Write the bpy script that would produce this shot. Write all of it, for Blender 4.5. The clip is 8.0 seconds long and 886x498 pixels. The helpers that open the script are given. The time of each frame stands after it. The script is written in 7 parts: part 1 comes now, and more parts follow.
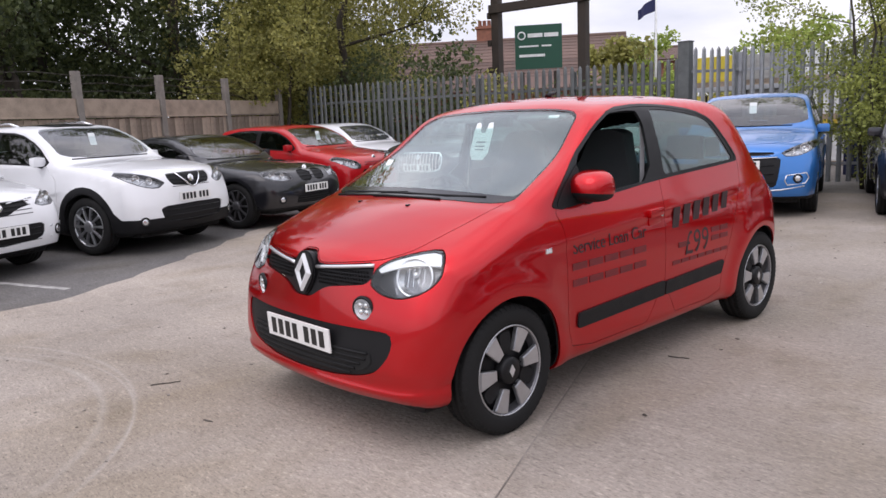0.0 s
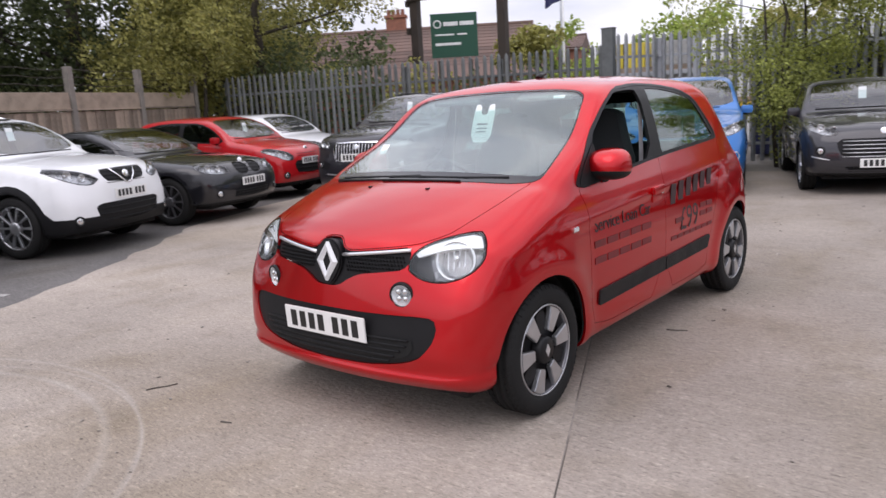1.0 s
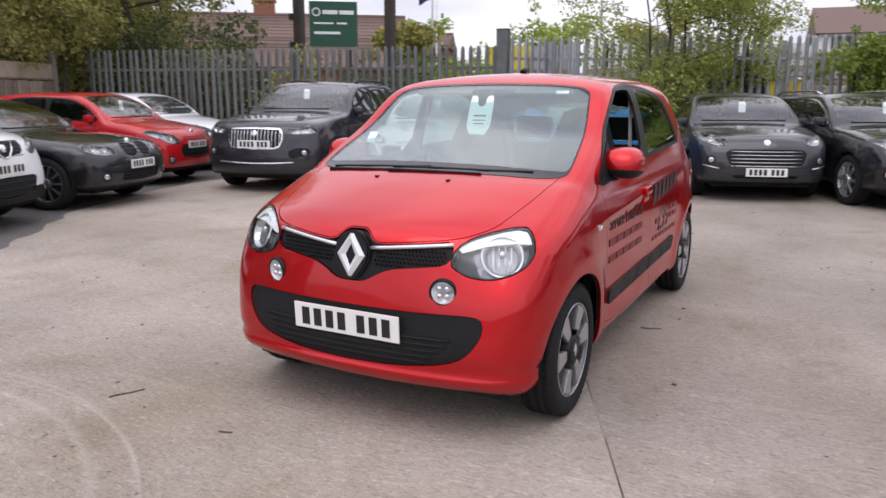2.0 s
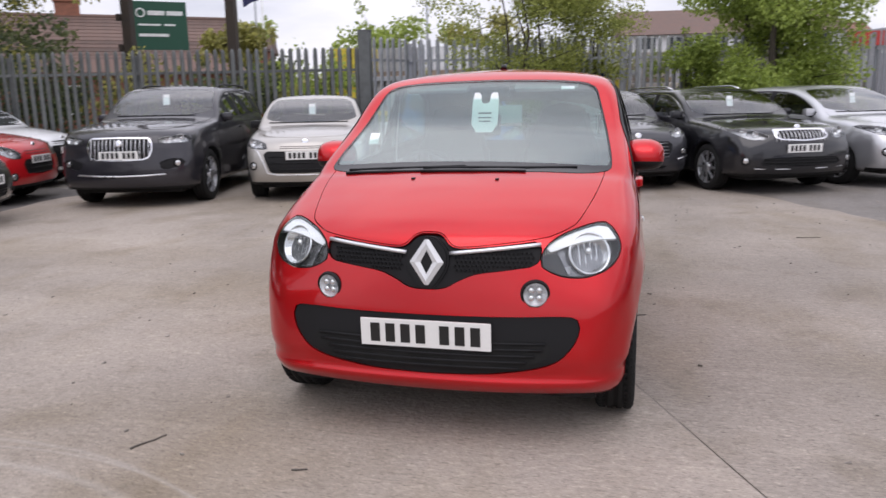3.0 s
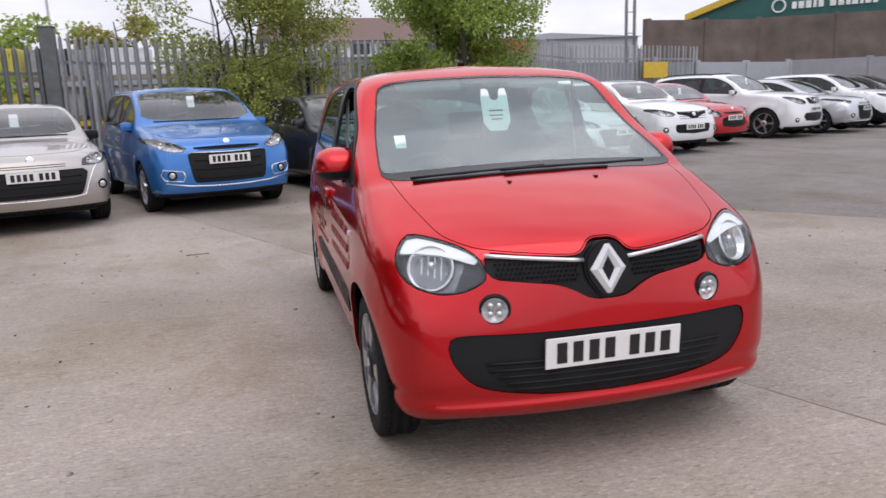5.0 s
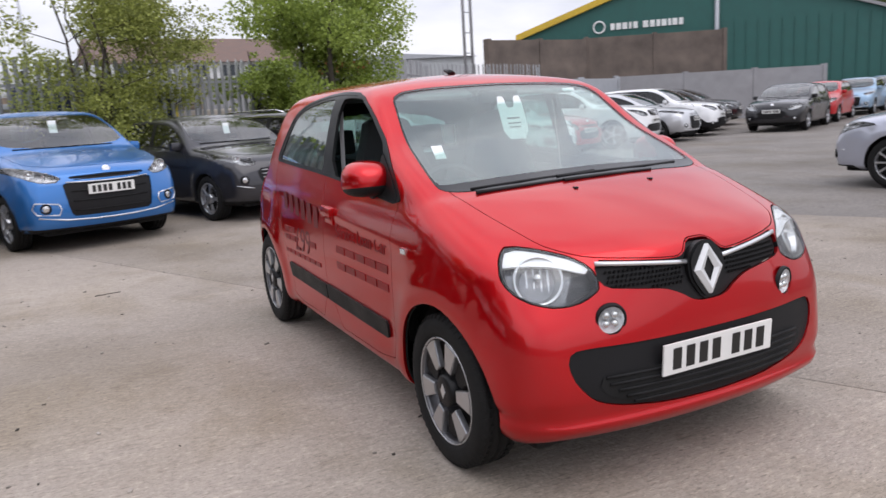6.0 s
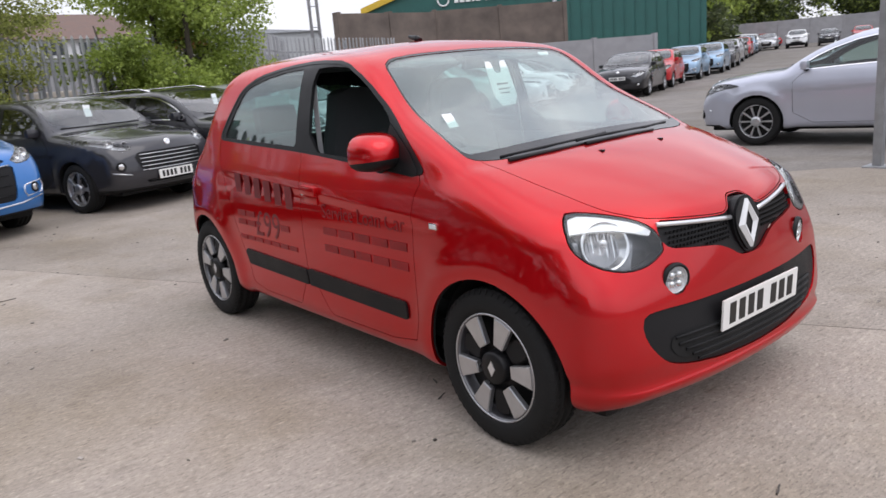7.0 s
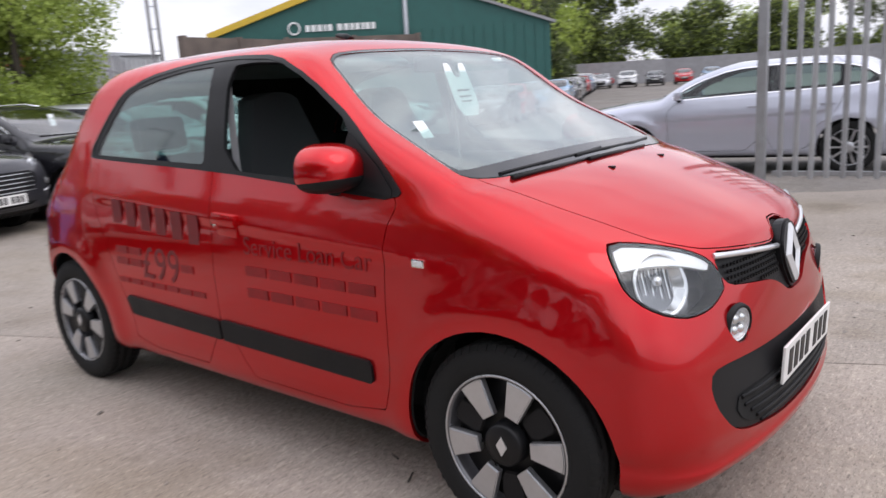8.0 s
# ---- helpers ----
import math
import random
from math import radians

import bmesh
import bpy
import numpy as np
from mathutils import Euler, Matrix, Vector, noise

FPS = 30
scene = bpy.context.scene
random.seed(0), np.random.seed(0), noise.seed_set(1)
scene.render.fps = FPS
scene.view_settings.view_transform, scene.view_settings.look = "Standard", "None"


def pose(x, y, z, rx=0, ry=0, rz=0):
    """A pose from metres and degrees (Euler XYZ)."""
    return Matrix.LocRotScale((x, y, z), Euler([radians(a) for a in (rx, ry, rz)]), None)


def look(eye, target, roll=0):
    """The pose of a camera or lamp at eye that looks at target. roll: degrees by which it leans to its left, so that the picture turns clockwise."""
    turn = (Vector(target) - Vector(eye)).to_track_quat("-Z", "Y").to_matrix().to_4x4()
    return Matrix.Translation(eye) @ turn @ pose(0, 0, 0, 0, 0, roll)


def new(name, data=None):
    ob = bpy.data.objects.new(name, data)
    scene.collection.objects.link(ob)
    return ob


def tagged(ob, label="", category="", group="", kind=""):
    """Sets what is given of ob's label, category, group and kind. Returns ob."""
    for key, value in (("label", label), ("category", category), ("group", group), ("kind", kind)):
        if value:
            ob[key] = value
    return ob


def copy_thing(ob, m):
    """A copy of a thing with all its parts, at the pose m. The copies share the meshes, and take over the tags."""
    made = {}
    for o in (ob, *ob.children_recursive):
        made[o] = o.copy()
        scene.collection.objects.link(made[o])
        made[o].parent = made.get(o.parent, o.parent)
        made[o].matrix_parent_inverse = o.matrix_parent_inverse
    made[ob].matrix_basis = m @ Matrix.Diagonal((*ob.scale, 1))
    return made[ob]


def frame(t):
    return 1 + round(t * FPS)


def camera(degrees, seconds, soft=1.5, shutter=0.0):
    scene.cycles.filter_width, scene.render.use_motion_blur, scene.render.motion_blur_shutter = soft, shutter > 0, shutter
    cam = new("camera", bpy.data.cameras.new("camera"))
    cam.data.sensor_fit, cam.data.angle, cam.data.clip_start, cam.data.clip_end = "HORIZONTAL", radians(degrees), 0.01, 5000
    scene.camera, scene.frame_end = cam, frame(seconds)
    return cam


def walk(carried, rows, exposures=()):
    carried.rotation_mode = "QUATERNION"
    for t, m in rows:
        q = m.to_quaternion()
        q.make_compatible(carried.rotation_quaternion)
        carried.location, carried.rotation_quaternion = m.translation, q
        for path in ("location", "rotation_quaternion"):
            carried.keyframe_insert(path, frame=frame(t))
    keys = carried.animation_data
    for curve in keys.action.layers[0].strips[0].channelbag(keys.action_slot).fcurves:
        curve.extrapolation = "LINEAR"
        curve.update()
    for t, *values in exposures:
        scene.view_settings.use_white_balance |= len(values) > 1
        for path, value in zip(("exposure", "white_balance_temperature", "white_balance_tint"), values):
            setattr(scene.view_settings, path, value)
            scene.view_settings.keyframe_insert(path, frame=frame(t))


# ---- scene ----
# the camera and its way
cam = camera(61.4, 8.0, shutter=0.35)
PATH = [
    (0, (2.935, -2.383, 1.411), (1.493, -1.039, 1.071), -2.4),
    (0.5, (2.802, -2.497, 1.38), (1.395, -1.116, 1.041), -2.5),
    (1, (2.494, -2.726, 1.393), (1.237, -1.216, 1.017), -3.4),
    (1.5, (2.126, -2.881, 1.382), (1.012, -1.269, 0.981), -1.2),
    (1.7, (1.988, -2.942, 1.381), (0.946, -1.28, 0.99), -0.4),
    (2.8, (0.966, -3.207, 1.386), (0.389, -1.341, 0.956), -0.7),
    (3, (0.752, -3.253, 1.362), (0.271, -1.352, 0.966), -1.1),
    (3.5, (0.264, -3.245, 1.373), (0.066, -1.296, 0.97), -0.7),
    (4, (-0.265, -3.154, 1.374), (-0.225, -1.205, 0.926), -0.2),
    (4.2, (-0.48, -3.089, 1.366), (-0.314, -1.138, 0.96), -0.7),
    (5.3, (-1.432, -2.778, 1.367), (-0.856, -0.906, 0.963), -2.4),
    (5.5, (-1.6, -2.667, 1.346), (-0.937, -0.822, 0.951), -2.6),
    (6, (-1.973, -2.401, 1.35), (-1.088, -0.646, 0.978), -3.4),
    (6.5, (-2.247, -2.138, 1.348), (-1.199, -0.494, 0.902), -4.4),
    (7, (-2.482, -1.898, 1.36), (-1.272, -0.374, 0.898), -4.9),
    (7.5, (-2.455, -1.587, 1.325), (-1.162, -0.125, 0.89), -3.9),
    (8, (-2.368, -1.13, 1.274), (-0.859, 0.118, 0.866), -3.5),
]
walk(cam, [(t, look(eye, target, roll)) for t, eye, target, roll in PATH], exposures=[(0.0, 0.14, 6400, 19), (1.5, 0.18, 6400, 19), (3.5, 0.0, 6400, 18), (5.5, 0.0, 6400, 17), (6.0, 0.08, 6400, 16), (7.0, 0.16, 6400, 15), (7.5, 0.20, 6400, 15), (8.0, 0.22, 6400, 16)])

# ---- sky and light: an overcast spring day ----
world = bpy.data.worlds.new("overcast_sky")
scene.world = world
world.use_nodes = True
wn, wl = world.node_tree.nodes, world.node_tree.links
sky = wn.new("ShaderNodeTexSky")
sky.sky_type, sky.sun_disc, sky.sun_elevation, sky.sun_rotation = "NISHITA", False, radians(57), radians(193)
coord, cloud, ramp, mix = wn.new("ShaderNodeTexCoord"), wn.new("ShaderNodeTexNoise"), wn.new("ShaderNodeValToRGB"), wn.new("ShaderNodeMixRGB")
flat = wn.new("ShaderNodeMapping")
flat.inputs["Scale"].default_value = (1.0, 1.0, 3.2)
cloud.inputs["Scale"].default_value, cloud.inputs["Detail"].default_value, cloud.inputs["Roughness"].default_value = 2.2, 7, 0.55
ramp.color_ramp.elements[0].position, ramp.color_ramp.elements[0].color = 0.36, (6.4, 6.7, 7.3, 1)
ramp.color_ramp.elements[1].position, ramp.color_ramp.elements[1].color = 0.62, (9.6, 9.7, 9.9, 1)
mix.inputs[0].default_value = 0.9
wl.new(coord.outputs["Generated"], flat.inputs["Vector"])
wl.new(flat.outputs["Vector"], cloud.inputs["Vector"])
wl.new(cloud.outputs["Fac"], ramp.inputs["Fac"])
wl.new(sky.outputs["Color"], mix.inputs[1])
wl.new(ramp.outputs["Color"], mix.inputs[2])
# an overcast sky is brightest overhead and dims towards the horizon
axes_, lift_, dim_ = wn.new("ShaderNodeSeparateXYZ"), wn.new("ShaderNodeMapRange"), wn.new("ShaderNodeMixRGB")
wl.new(coord.outputs["Generated"], axes_.inputs[0])
wl.new(axes_.outputs["Z"], lift_.inputs["Value"])
lift_.inputs["To Min"].default_value, lift_.inputs["To Max"].default_value = 0.77, 1.45
dim_.blend_type = "MULTIPLY"
dim_.inputs[0].default_value = 1.0
wl.new(mix.outputs["Color"], dim_.inputs[1])
wl.new(lift_.outputs["Result"], dim_.inputs[2])
wl.new(dim_.outputs["Color"], wn["Background"].inputs["Color"])
wn["Background"].inputs["Strength"].default_value = 0.134
sun = new("sun", bpy.data.lights.new("sun", "SUN"))
sun.data.energy, sun.data.angle, sun.data.color = 0.75, radians(50), (1.0, 0.96, 0.9)
sun.matrix_world = look((3, -12, 20), (0, 1, 0))


# ---- helpers of this scene ----
def part(name, data, material, parent=None, label="", at=None, smooth=False):
    """Links a bmesh or a mesh as one object under a thing or a part."""
    if data is None:
        return None
    if isinstance(data, bmesh.types.BMesh):
        me = bpy.data.meshes.new(name)
        if smooth:
            for f in data.faces:
                f.smooth = True
            for e in data.edges:
                if len(e.link_faces) == 2 and e.calc_face_angle(0) > 0.7:
                    e.smooth = False
        data.to_mesh(me)
        data.free()
    else:
        me = data
    if material and not me.materials:
        for m in material if isinstance(material, (list, tuple)) else [material]:
            me.materials.append(m)
    ob = new(name, me)
    if parent:
        ob.parent = parent
    if at is not None:
        ob.matrix_basis = at
    if label:
        ob["label"] = label
    return ob


def thing(name, at, label, category, group="", kind=""):
    ob = new(name)
    ob.empty_display_size = 0.1
    ob.matrix_basis = at
    return tagged(ob, label, category, group, kind)


def box(sx, sy, sz, x=0, y=0, z=0, bevel=0.0, bm=None, turn=None):
    """A bevelled box, its middle at x, y and its base at z."""
    bm = bm or bmesh.new()
    made = bmesh.ops.create_cube(bm, size=1)["verts"]
    bmesh.ops.scale(bm, vec=(sx, sy, sz), verts=made)
    if bevel:
        es = list({e for v in made for e in v.link_edges})
        made = bmesh.ops.bevel(bm, geom=es, offset=bevel, segments=2, affect="EDGES", profile=0.7)["verts"]
    if turn:
        bmesh.ops.transform(bm, matrix=turn, verts=made)
        return bm
    bmesh.ops.translate(bm, vec=(x, y, z + sz / 2), verts=made)
    return bm


def lathe(profile, n=32, bm=None, axis="x"):
    """Turns a profile of (radius, place along the axis) into a closed ring or disc."""
    bm = bm or bmesh.new()
    rings = []
    for r, a in profile:
        ring = []
        for i in range(n):
            t = 2 * math.pi * i / n
            c, s = r * math.cos(t), r * math.sin(t)
            ring.append(bm.verts.new((a, c, s) if axis == "x" else (c, s, a)))
        rings.append(ring)
    for a, b in zip(rings, rings[1:]):
        for i in range(n):
            j = (i + 1) % n
            bm.faces.new((a[i], b[i], b[j], a[j]) if axis == "x" else (a[i], a[j], b[j], b[i]))
    for f in bm.faces:
        f.smooth = True
    return bm


def tube(points, radii, n=8, bm=None, cap=True):
    """A tapered tube along points."""
    bm = bm or bmesh.new()
    pts = [Vector(p) for p in points]
    rings = []
    for i, p in enumerate(pts):
        d = (pts[min(i + 1, len(pts) - 1)] - pts[max(i - 1, 0)]).normalized()
        u = d.orthogonal().normalized() if i == 0 else (u - d * u.dot(d)).normalized()
        w = d.cross(u)
        r = radii[i] if isinstance(radii, (list, tuple)) else radii
        rings.append([bm.verts.new(p + (u * math.cos(2 * math.pi * k / n) + w * math.sin(2 * math.pi * k / n)) * r) for k in range(n)])
    for a, b in zip(rings, rings[1:]):
        for k in range(n):
            f = bm.faces.new((a[k], a[(k + 1) % n], b[(k + 1) % n], b[k]))
            f.smooth = True
    if cap:
        bm.faces.new(rings[0][::-1])
        bm.faces.new(rings[-1])
    return bm


def prism(pts, y0, y1, bm=None, plane="xz", bevel=0.0):
    """A polygon pushed through a depth: in the xz plane along y, in yz along x, in xy along z."""
    bm = bm or bmesh.new()
    place = {"xz": lambda a, b, d: (a, d, b), "yz": lambda a, b, d: (d, a, b), "xy": lambda a, b, d: (a, b, d)}[plane]
    lo = [bm.verts.new(place(a, b, y0)) for a, b in pts]
    hi = [bm.verts.new(place(a, b, y1)) for a, b in pts]
    fs = [bm.faces.new(lo), bm.faces.new(hi[::-1])]
    n = len(pts)
    for i in range(n):
        fs.append(bm.faces.new((lo[(i + 1) % n], lo[i], hi[i], hi[(i + 1) % n])))
    bmesh.ops.recalc_face_normals(bm, faces=fs)
    if bevel:
        es = list({e for f in fs[:2] for e in f.edges})
        bmesh.ops.bevel(bm, geom=es, offset=bevel, segments=2, affect="EDGES")
    return bm


# ---- materials ----
def material(name, color, rough=0.6, metal=0.0, vary=0.15, scale=6.0, bump=0.0, fine=60.0, coat=0.0, other=None, island=False, piece=False, spec=0.5):
    """A surface with grain at two scales: broad stains of `vary` and a fine relief of `bump` metres."""
    m = bpy.data.materials.new(name)
    m.use_nodes = True
    n, l = m.node_tree.nodes, m.node_tree.links
    b = n["Principled BSDF"]
    co = n.new("ShaderNodeTexCoord")
    big, small = n.new("ShaderNodeTexNoise"), n.new("ShaderNodeTexNoise")
    big.inputs["Scale"].default_value, big.inputs["Detail"].default_value = scale, 6
    small.inputs["Scale"].default_value, small.inputs["Detail"].default_value = fine, 4
    l.new(co.outputs["Object"], big.inputs["Vector"])
    l.new(co.outputs["Object"], small.inputs["Vector"])
    add = n.new("ShaderNodeMath")
    add.operation = "MULTIPLY_ADD"
    l.new(small.outputs["Fac"], add.inputs[0])
    add.inputs[1].default_value = 0.45
    l.new(big.outputs["Fac"], add.inputs[2])
    last = add.outputs[0]
    if island or piece:
        g = n.new("ShaderNodeNewGeometry" if island else "ShaderNodeObjectInfo")
        more = n.new("ShaderNodeMath")
        more.operation = "MULTIPLY_ADD"
        l.new(g.outputs["Random Per Island" if island else "Random"], more.inputs[0])
        more.inputs[1].default_value = 0.5
        l.new(last, more.inputs[2])
        sub = n.new("ShaderNodeMath")
        sub.operation = "SUBTRACT"
        l.new(more.outputs[0], sub.inputs[0])
        sub.inputs[1].default_value = 0.25
        last = sub.outputs[0]
    r = n.new("ShaderNodeValToRGB")
    dark = [c * (1 - vary) for c in color]
    light = [min(1, c * (1 + vary)) for c in color] if other is None else other
    r.color_ramp.elements[0].position, r.color_ramp.elements[0].color = 0.45, (*dark, 1)
    r.color_ramp.elements[1].position, r.color_ramp.elements[1].color = 1.0, (*light, 1)
    l.new(last, r.inputs["Fac"])
    l.new(r.outputs["Color"], b.inputs["Base Color"])
    b.inputs["Roughness"].default_value, b.inputs["Metallic"].default_value = rough, metal
    rr = n.new("ShaderNodeMapRange")
    rr.inputs["From Min"].default_value, rr.inputs["From Max"].default_value = 0.3, 0.7
    rr.inputs["To Min"].default_value, rr.inputs["To Max"].default_value = max(0.02, rough * 0.85), min(1, rough * 1.15)
    l.new(big.outputs["Fac"], rr.inputs["Value"])
    l.new(rr.outputs["Result"], b.inputs["Roughness"])
    b.inputs["Specular IOR Level"].default_value = spec
    if coat:
        b.inputs["Specular IOR Level"].default_value = 0.25
        b.inputs["Coat Weight"].default_value, b.inputs["Coat Roughness"].default_value = coat, 0.03
    if bump:
        k = n.new("ShaderNodeBump")
        k.inputs["Distance"].default_value, k.inputs["Strength"].default_value = bump, 0.8
        l.new(small.outputs["Fac"], k.inputs["Height"])
        l.new(k.outputs["Normal"], b.inputs["Normal"])
    return m


def paint(name, color, metal=0.25, rough=0.38, film=0.03):
    """Car paint under lacquer; a film of dust dulls the gloss."""
    m = material(name, color, rough, metal, 0.06, 1.5, coat=1.0, fine=900.0)
    m.node_tree.nodes["Principled BSDF"].inputs["Coat Roughness"].default_value = film
    return m


def glazing(name, tint, gloss=0.02, least=0.10, bend=2.3):
    """Window glass: lets the view through, tinted, and mirrors the sky at a slant."""
    m = bpy.data.materials.new(name)
    m.use_nodes = True
    n, l = m.node_tree.nodes, m.node_tree.links
    n.remove(n["Principled BSDF"])
    clear, shine, slant, steep, amount, mixer = n.new("ShaderNodeBsdfTransparent"), n.new("ShaderNodeBsdfGlossy"), n.new("ShaderNodeLayerWeight"), n.new("ShaderNodeMath"), n.new("ShaderNodeMapRange"), n.new("ShaderNodeMixShader")
    clear.inputs["Color"].default_value = (*tint, 1)
    shine.inputs["Roughness"].default_value = gloss
    slant.inputs["Blend"].default_value = 0.5
    steep.operation = "POWER"
    steep.inputs[1].default_value = bend
    amount.inputs["To Min"].default_value, amount.inputs["To Max"].default_value = least, 0.95
    l.new(slant.outputs["Facing"], steep.inputs[0])
    l.new(steep.outputs[0], amount.inputs["Value"])
    l.new(amount.outputs["Result"], mixer.inputs[0])
    l.new(clear.outputs["BSDF"], mixer.inputs[1])
    l.new(shine.outputs["BSDF"], mixer.inputs[2])
    l.new(mixer.outputs["Shader"], n["Material Output"].inputs["Surface"])
    return m


RED = paint("red_pearl_paint", (0.55, 0.0045, 0.0085), 0.86, 0.36, 0.06)
RED.node_tree.nodes["Principled BSDF"].inputs["Specular Tint"].default_value = (0.92, 0.36, 0.38, 1)
RED.node_tree.nodes["Principled BSDF"].inputs["Coat Weight"].default_value = 1.0
WHITE = paint("white_paint", (0.78, 0.79, 0.8), 0.0)
BLACK = paint("black_paint", (0.012, 0.012, 0.015), 0.1, 0.3)
GREY = paint("dark_grey_paint", (0.03, 0.03, 0.036), 0.3)
PURPLE = paint("dark_plum_grey_paint", (0.024, 0.023, 0.029), 0.3)
BEIGE = paint("champagne_paint", (0.42, 0.40, 0.37), 0.6)
BLUE = paint("bright_blue_paint", (0.03, 0.17, 0.48), 0.45)
SILVER = paint("silver_paint", (0.55, 0.56, 0.58), 0.7)
LILAC = paint("pale_lilac_silver_paint", (0.50, 0.52, 0.60), 0.6)
CRIMSON = paint("bright_red_paint", (0.45, 0.006, 0.01), 0.1)
PALEBLUE = paint("pale_blue_paint", (0.25, 0.38, 0.52), 0.5)
PLASTIC = material("black_textured_plastic", (0.010, 0.010, 0.011), 0.5, bump=0.0006, fine=700, spec=0.22)
TRIM = material("satin_black_trim", (0.008, 0.008, 0.009), 0.42, spec=0.28)
# near-black that stands in for the shade in gaps, arches and undersides
GAP = material("cavity_shade_black", (0.004, 0.004, 0.004), 0.9)
RUBBER = material("tyre_rubber", (0.012, 0.012, 0.012), 0.8, vary=0.3, scale=9, bump=0.0008, fine=300, spec=0.25)
CLOTH = material("charcoal_seat_cloth", (0.035, 0.035, 0.038), 0.95, bump=0.001, fine=500)
DASH = material("dashboard_plastic", (0.02, 0.02, 0.022), 0.6, bump=0.0005, fine=600)
HEADLINER = material("grey_headliner", (0.25, 0.25, 0.25), 0.95)
SATIN = material("satin_chrome", (0.72, 0.73, 0.75), 0.3, 0.8, vary=0.05)
CHROME = material("chrome", (0.8, 0.8, 0.82), 0.08, 1.0, vary=0.03)
ALLOY = material("silver_alloy", (0.52, 0.53, 0.55), 0.3, 0.85, vary=0.08, scale=20)
DARKALLOY = material("dark_alloy", (0.16, 0.16, 0.17), 0.35, 0.7)
LAMPBOWL = material("bright_lamp_bowl", (0.72, 0.74, 0.76), 0.3, 0.35, vary=0.15, scale=14)
GLASS = glazing("clear_car_glass", (0.80, 0.89, 0.88), 0.02, 0.08, 2.7)
DARKGLASS = glazing("tinted_car_glass", (0.24, 0.30, 0.30), 0.02, 0.05, 3.0)
SCREEN = glazing("greenish_windscreen_glass", (0.78, 0.90, 0.87), 0.02, 0.07, 2.75)
REARGLASS = glazing("green_tinted_rear_glass", (0.60, 0.75, 0.72), 0.02, 0.06, 3.4)
CHAMBER = material("grey_lamp_chamber", (0.42, 0.43, 0.45), 0.28, 0.5, vary=0.3, scale=25)
LENS = glazing("lamp_lens", (0.97, 0.98, 0.98), 0.03, 0.04, 4.0)
BADGE = material("bright_badge_metal", (0.66, 0.67, 0.68), 0.35, 0.2, vary=0.05)
SMOKED = material("smoky_lamp_chamber", (0.24, 0.245, 0.26), 0.25, 0.6, vary=0.3, scale=25)
REFLECTOR = material("lamp_reflector", (0.70, 0.71, 0.72), 0.18, 0.85, vary=0.06, scale=30)
HOUSING = material("dark_lamp_housing", (0.035, 0.035, 0.038), 0.3, 0.3)
LAMPWHITE = material("frosted_white_lamp", (0.85, 0.87, 0.88), 0.2, vary=0.04)
TAIL = material("red_tail_lens", (0.35, 0.01, 0.01), 0.15, coat=1)
PLATE = material("white_plate", (0.78, 0.78, 0.76), 0.35, vary=0.04)
INK = material("black_ink", (0.012, 0.012, 0.012), 0.5)
FRIT = material("black_glass_band", (0.012, 0.012, 0.014), 0.12, vary=0.1)
STICKER = material("dark_vinyl_lettering", (0.035, 0.012, 0.014), 0.5)
FADED = material("faded_dark_red_vinyl", (0.15, 0.009, 0.012), 0.45, vary=0.3, scale=14)
GHOST = material("worn_red_vinyl", (0.25, 0.007, 0.010), 0.42, 0.2, vary=0.35, scale=10)
PAPER = material("white_paper", (0.84, 0.88, 0.88), 0.8, vary=0.05)


# ---- the form of cars ----
def smax(a, b, k):
    h = np.clip(0.5 + 0.5 * (a - b) / k, 0, 1)
    return b * (1 - h) + a * h + k * h * (1 - h)


def rounded(pts, times=2, closed=True):
    """Cuts the corners of a polygon, so that it runs smoothly."""
    p = np.array(pts, float)
    for _ in range(times):
        q = np.roll(p, -1, 0)
        a, b = 0.8 * p + 0.2 * q, 0.2 * p + 0.8 * q
        p = np.stack([a, b], 1).reshape(-1, 2)
    return p


def inside(px, py, pts):
    """Signed distance to a closed polygon, negative inside it."""
    px, py = np.asarray(px, float), np.asarray(py, float)
    d = np.full(px.shape, 1e9)
    odd = np.zeros(px.shape, bool)
    n = len(pts)
    for i in range(n):
        (ax, ay), (bx, by) = pts[i], pts[(i + 1) % n]
        ex, ey = bx - ax, by - ay
        wx, wy = px - ax, py - ay
        t = np.clip((wx * ex + wy * ey) / (ex * ex + ey * ey + 1e-12), 0, 1)
        d = np.minimum(d, (wx - t * ex) ** 2 + (wy - t * ey) ** 2)
        if by != ay:
            odd ^= ((ay > py) != (by > py)) & (px < ex * (py - ay) / (by - ay) + ax)
    d = np.sqrt(d)
    return np.where(odd, -d, d)


def ease(a, b, v):
    t = np.clip((v - a) / (b - a), 0, 1)
    return t * t * (3 - 2 * t)


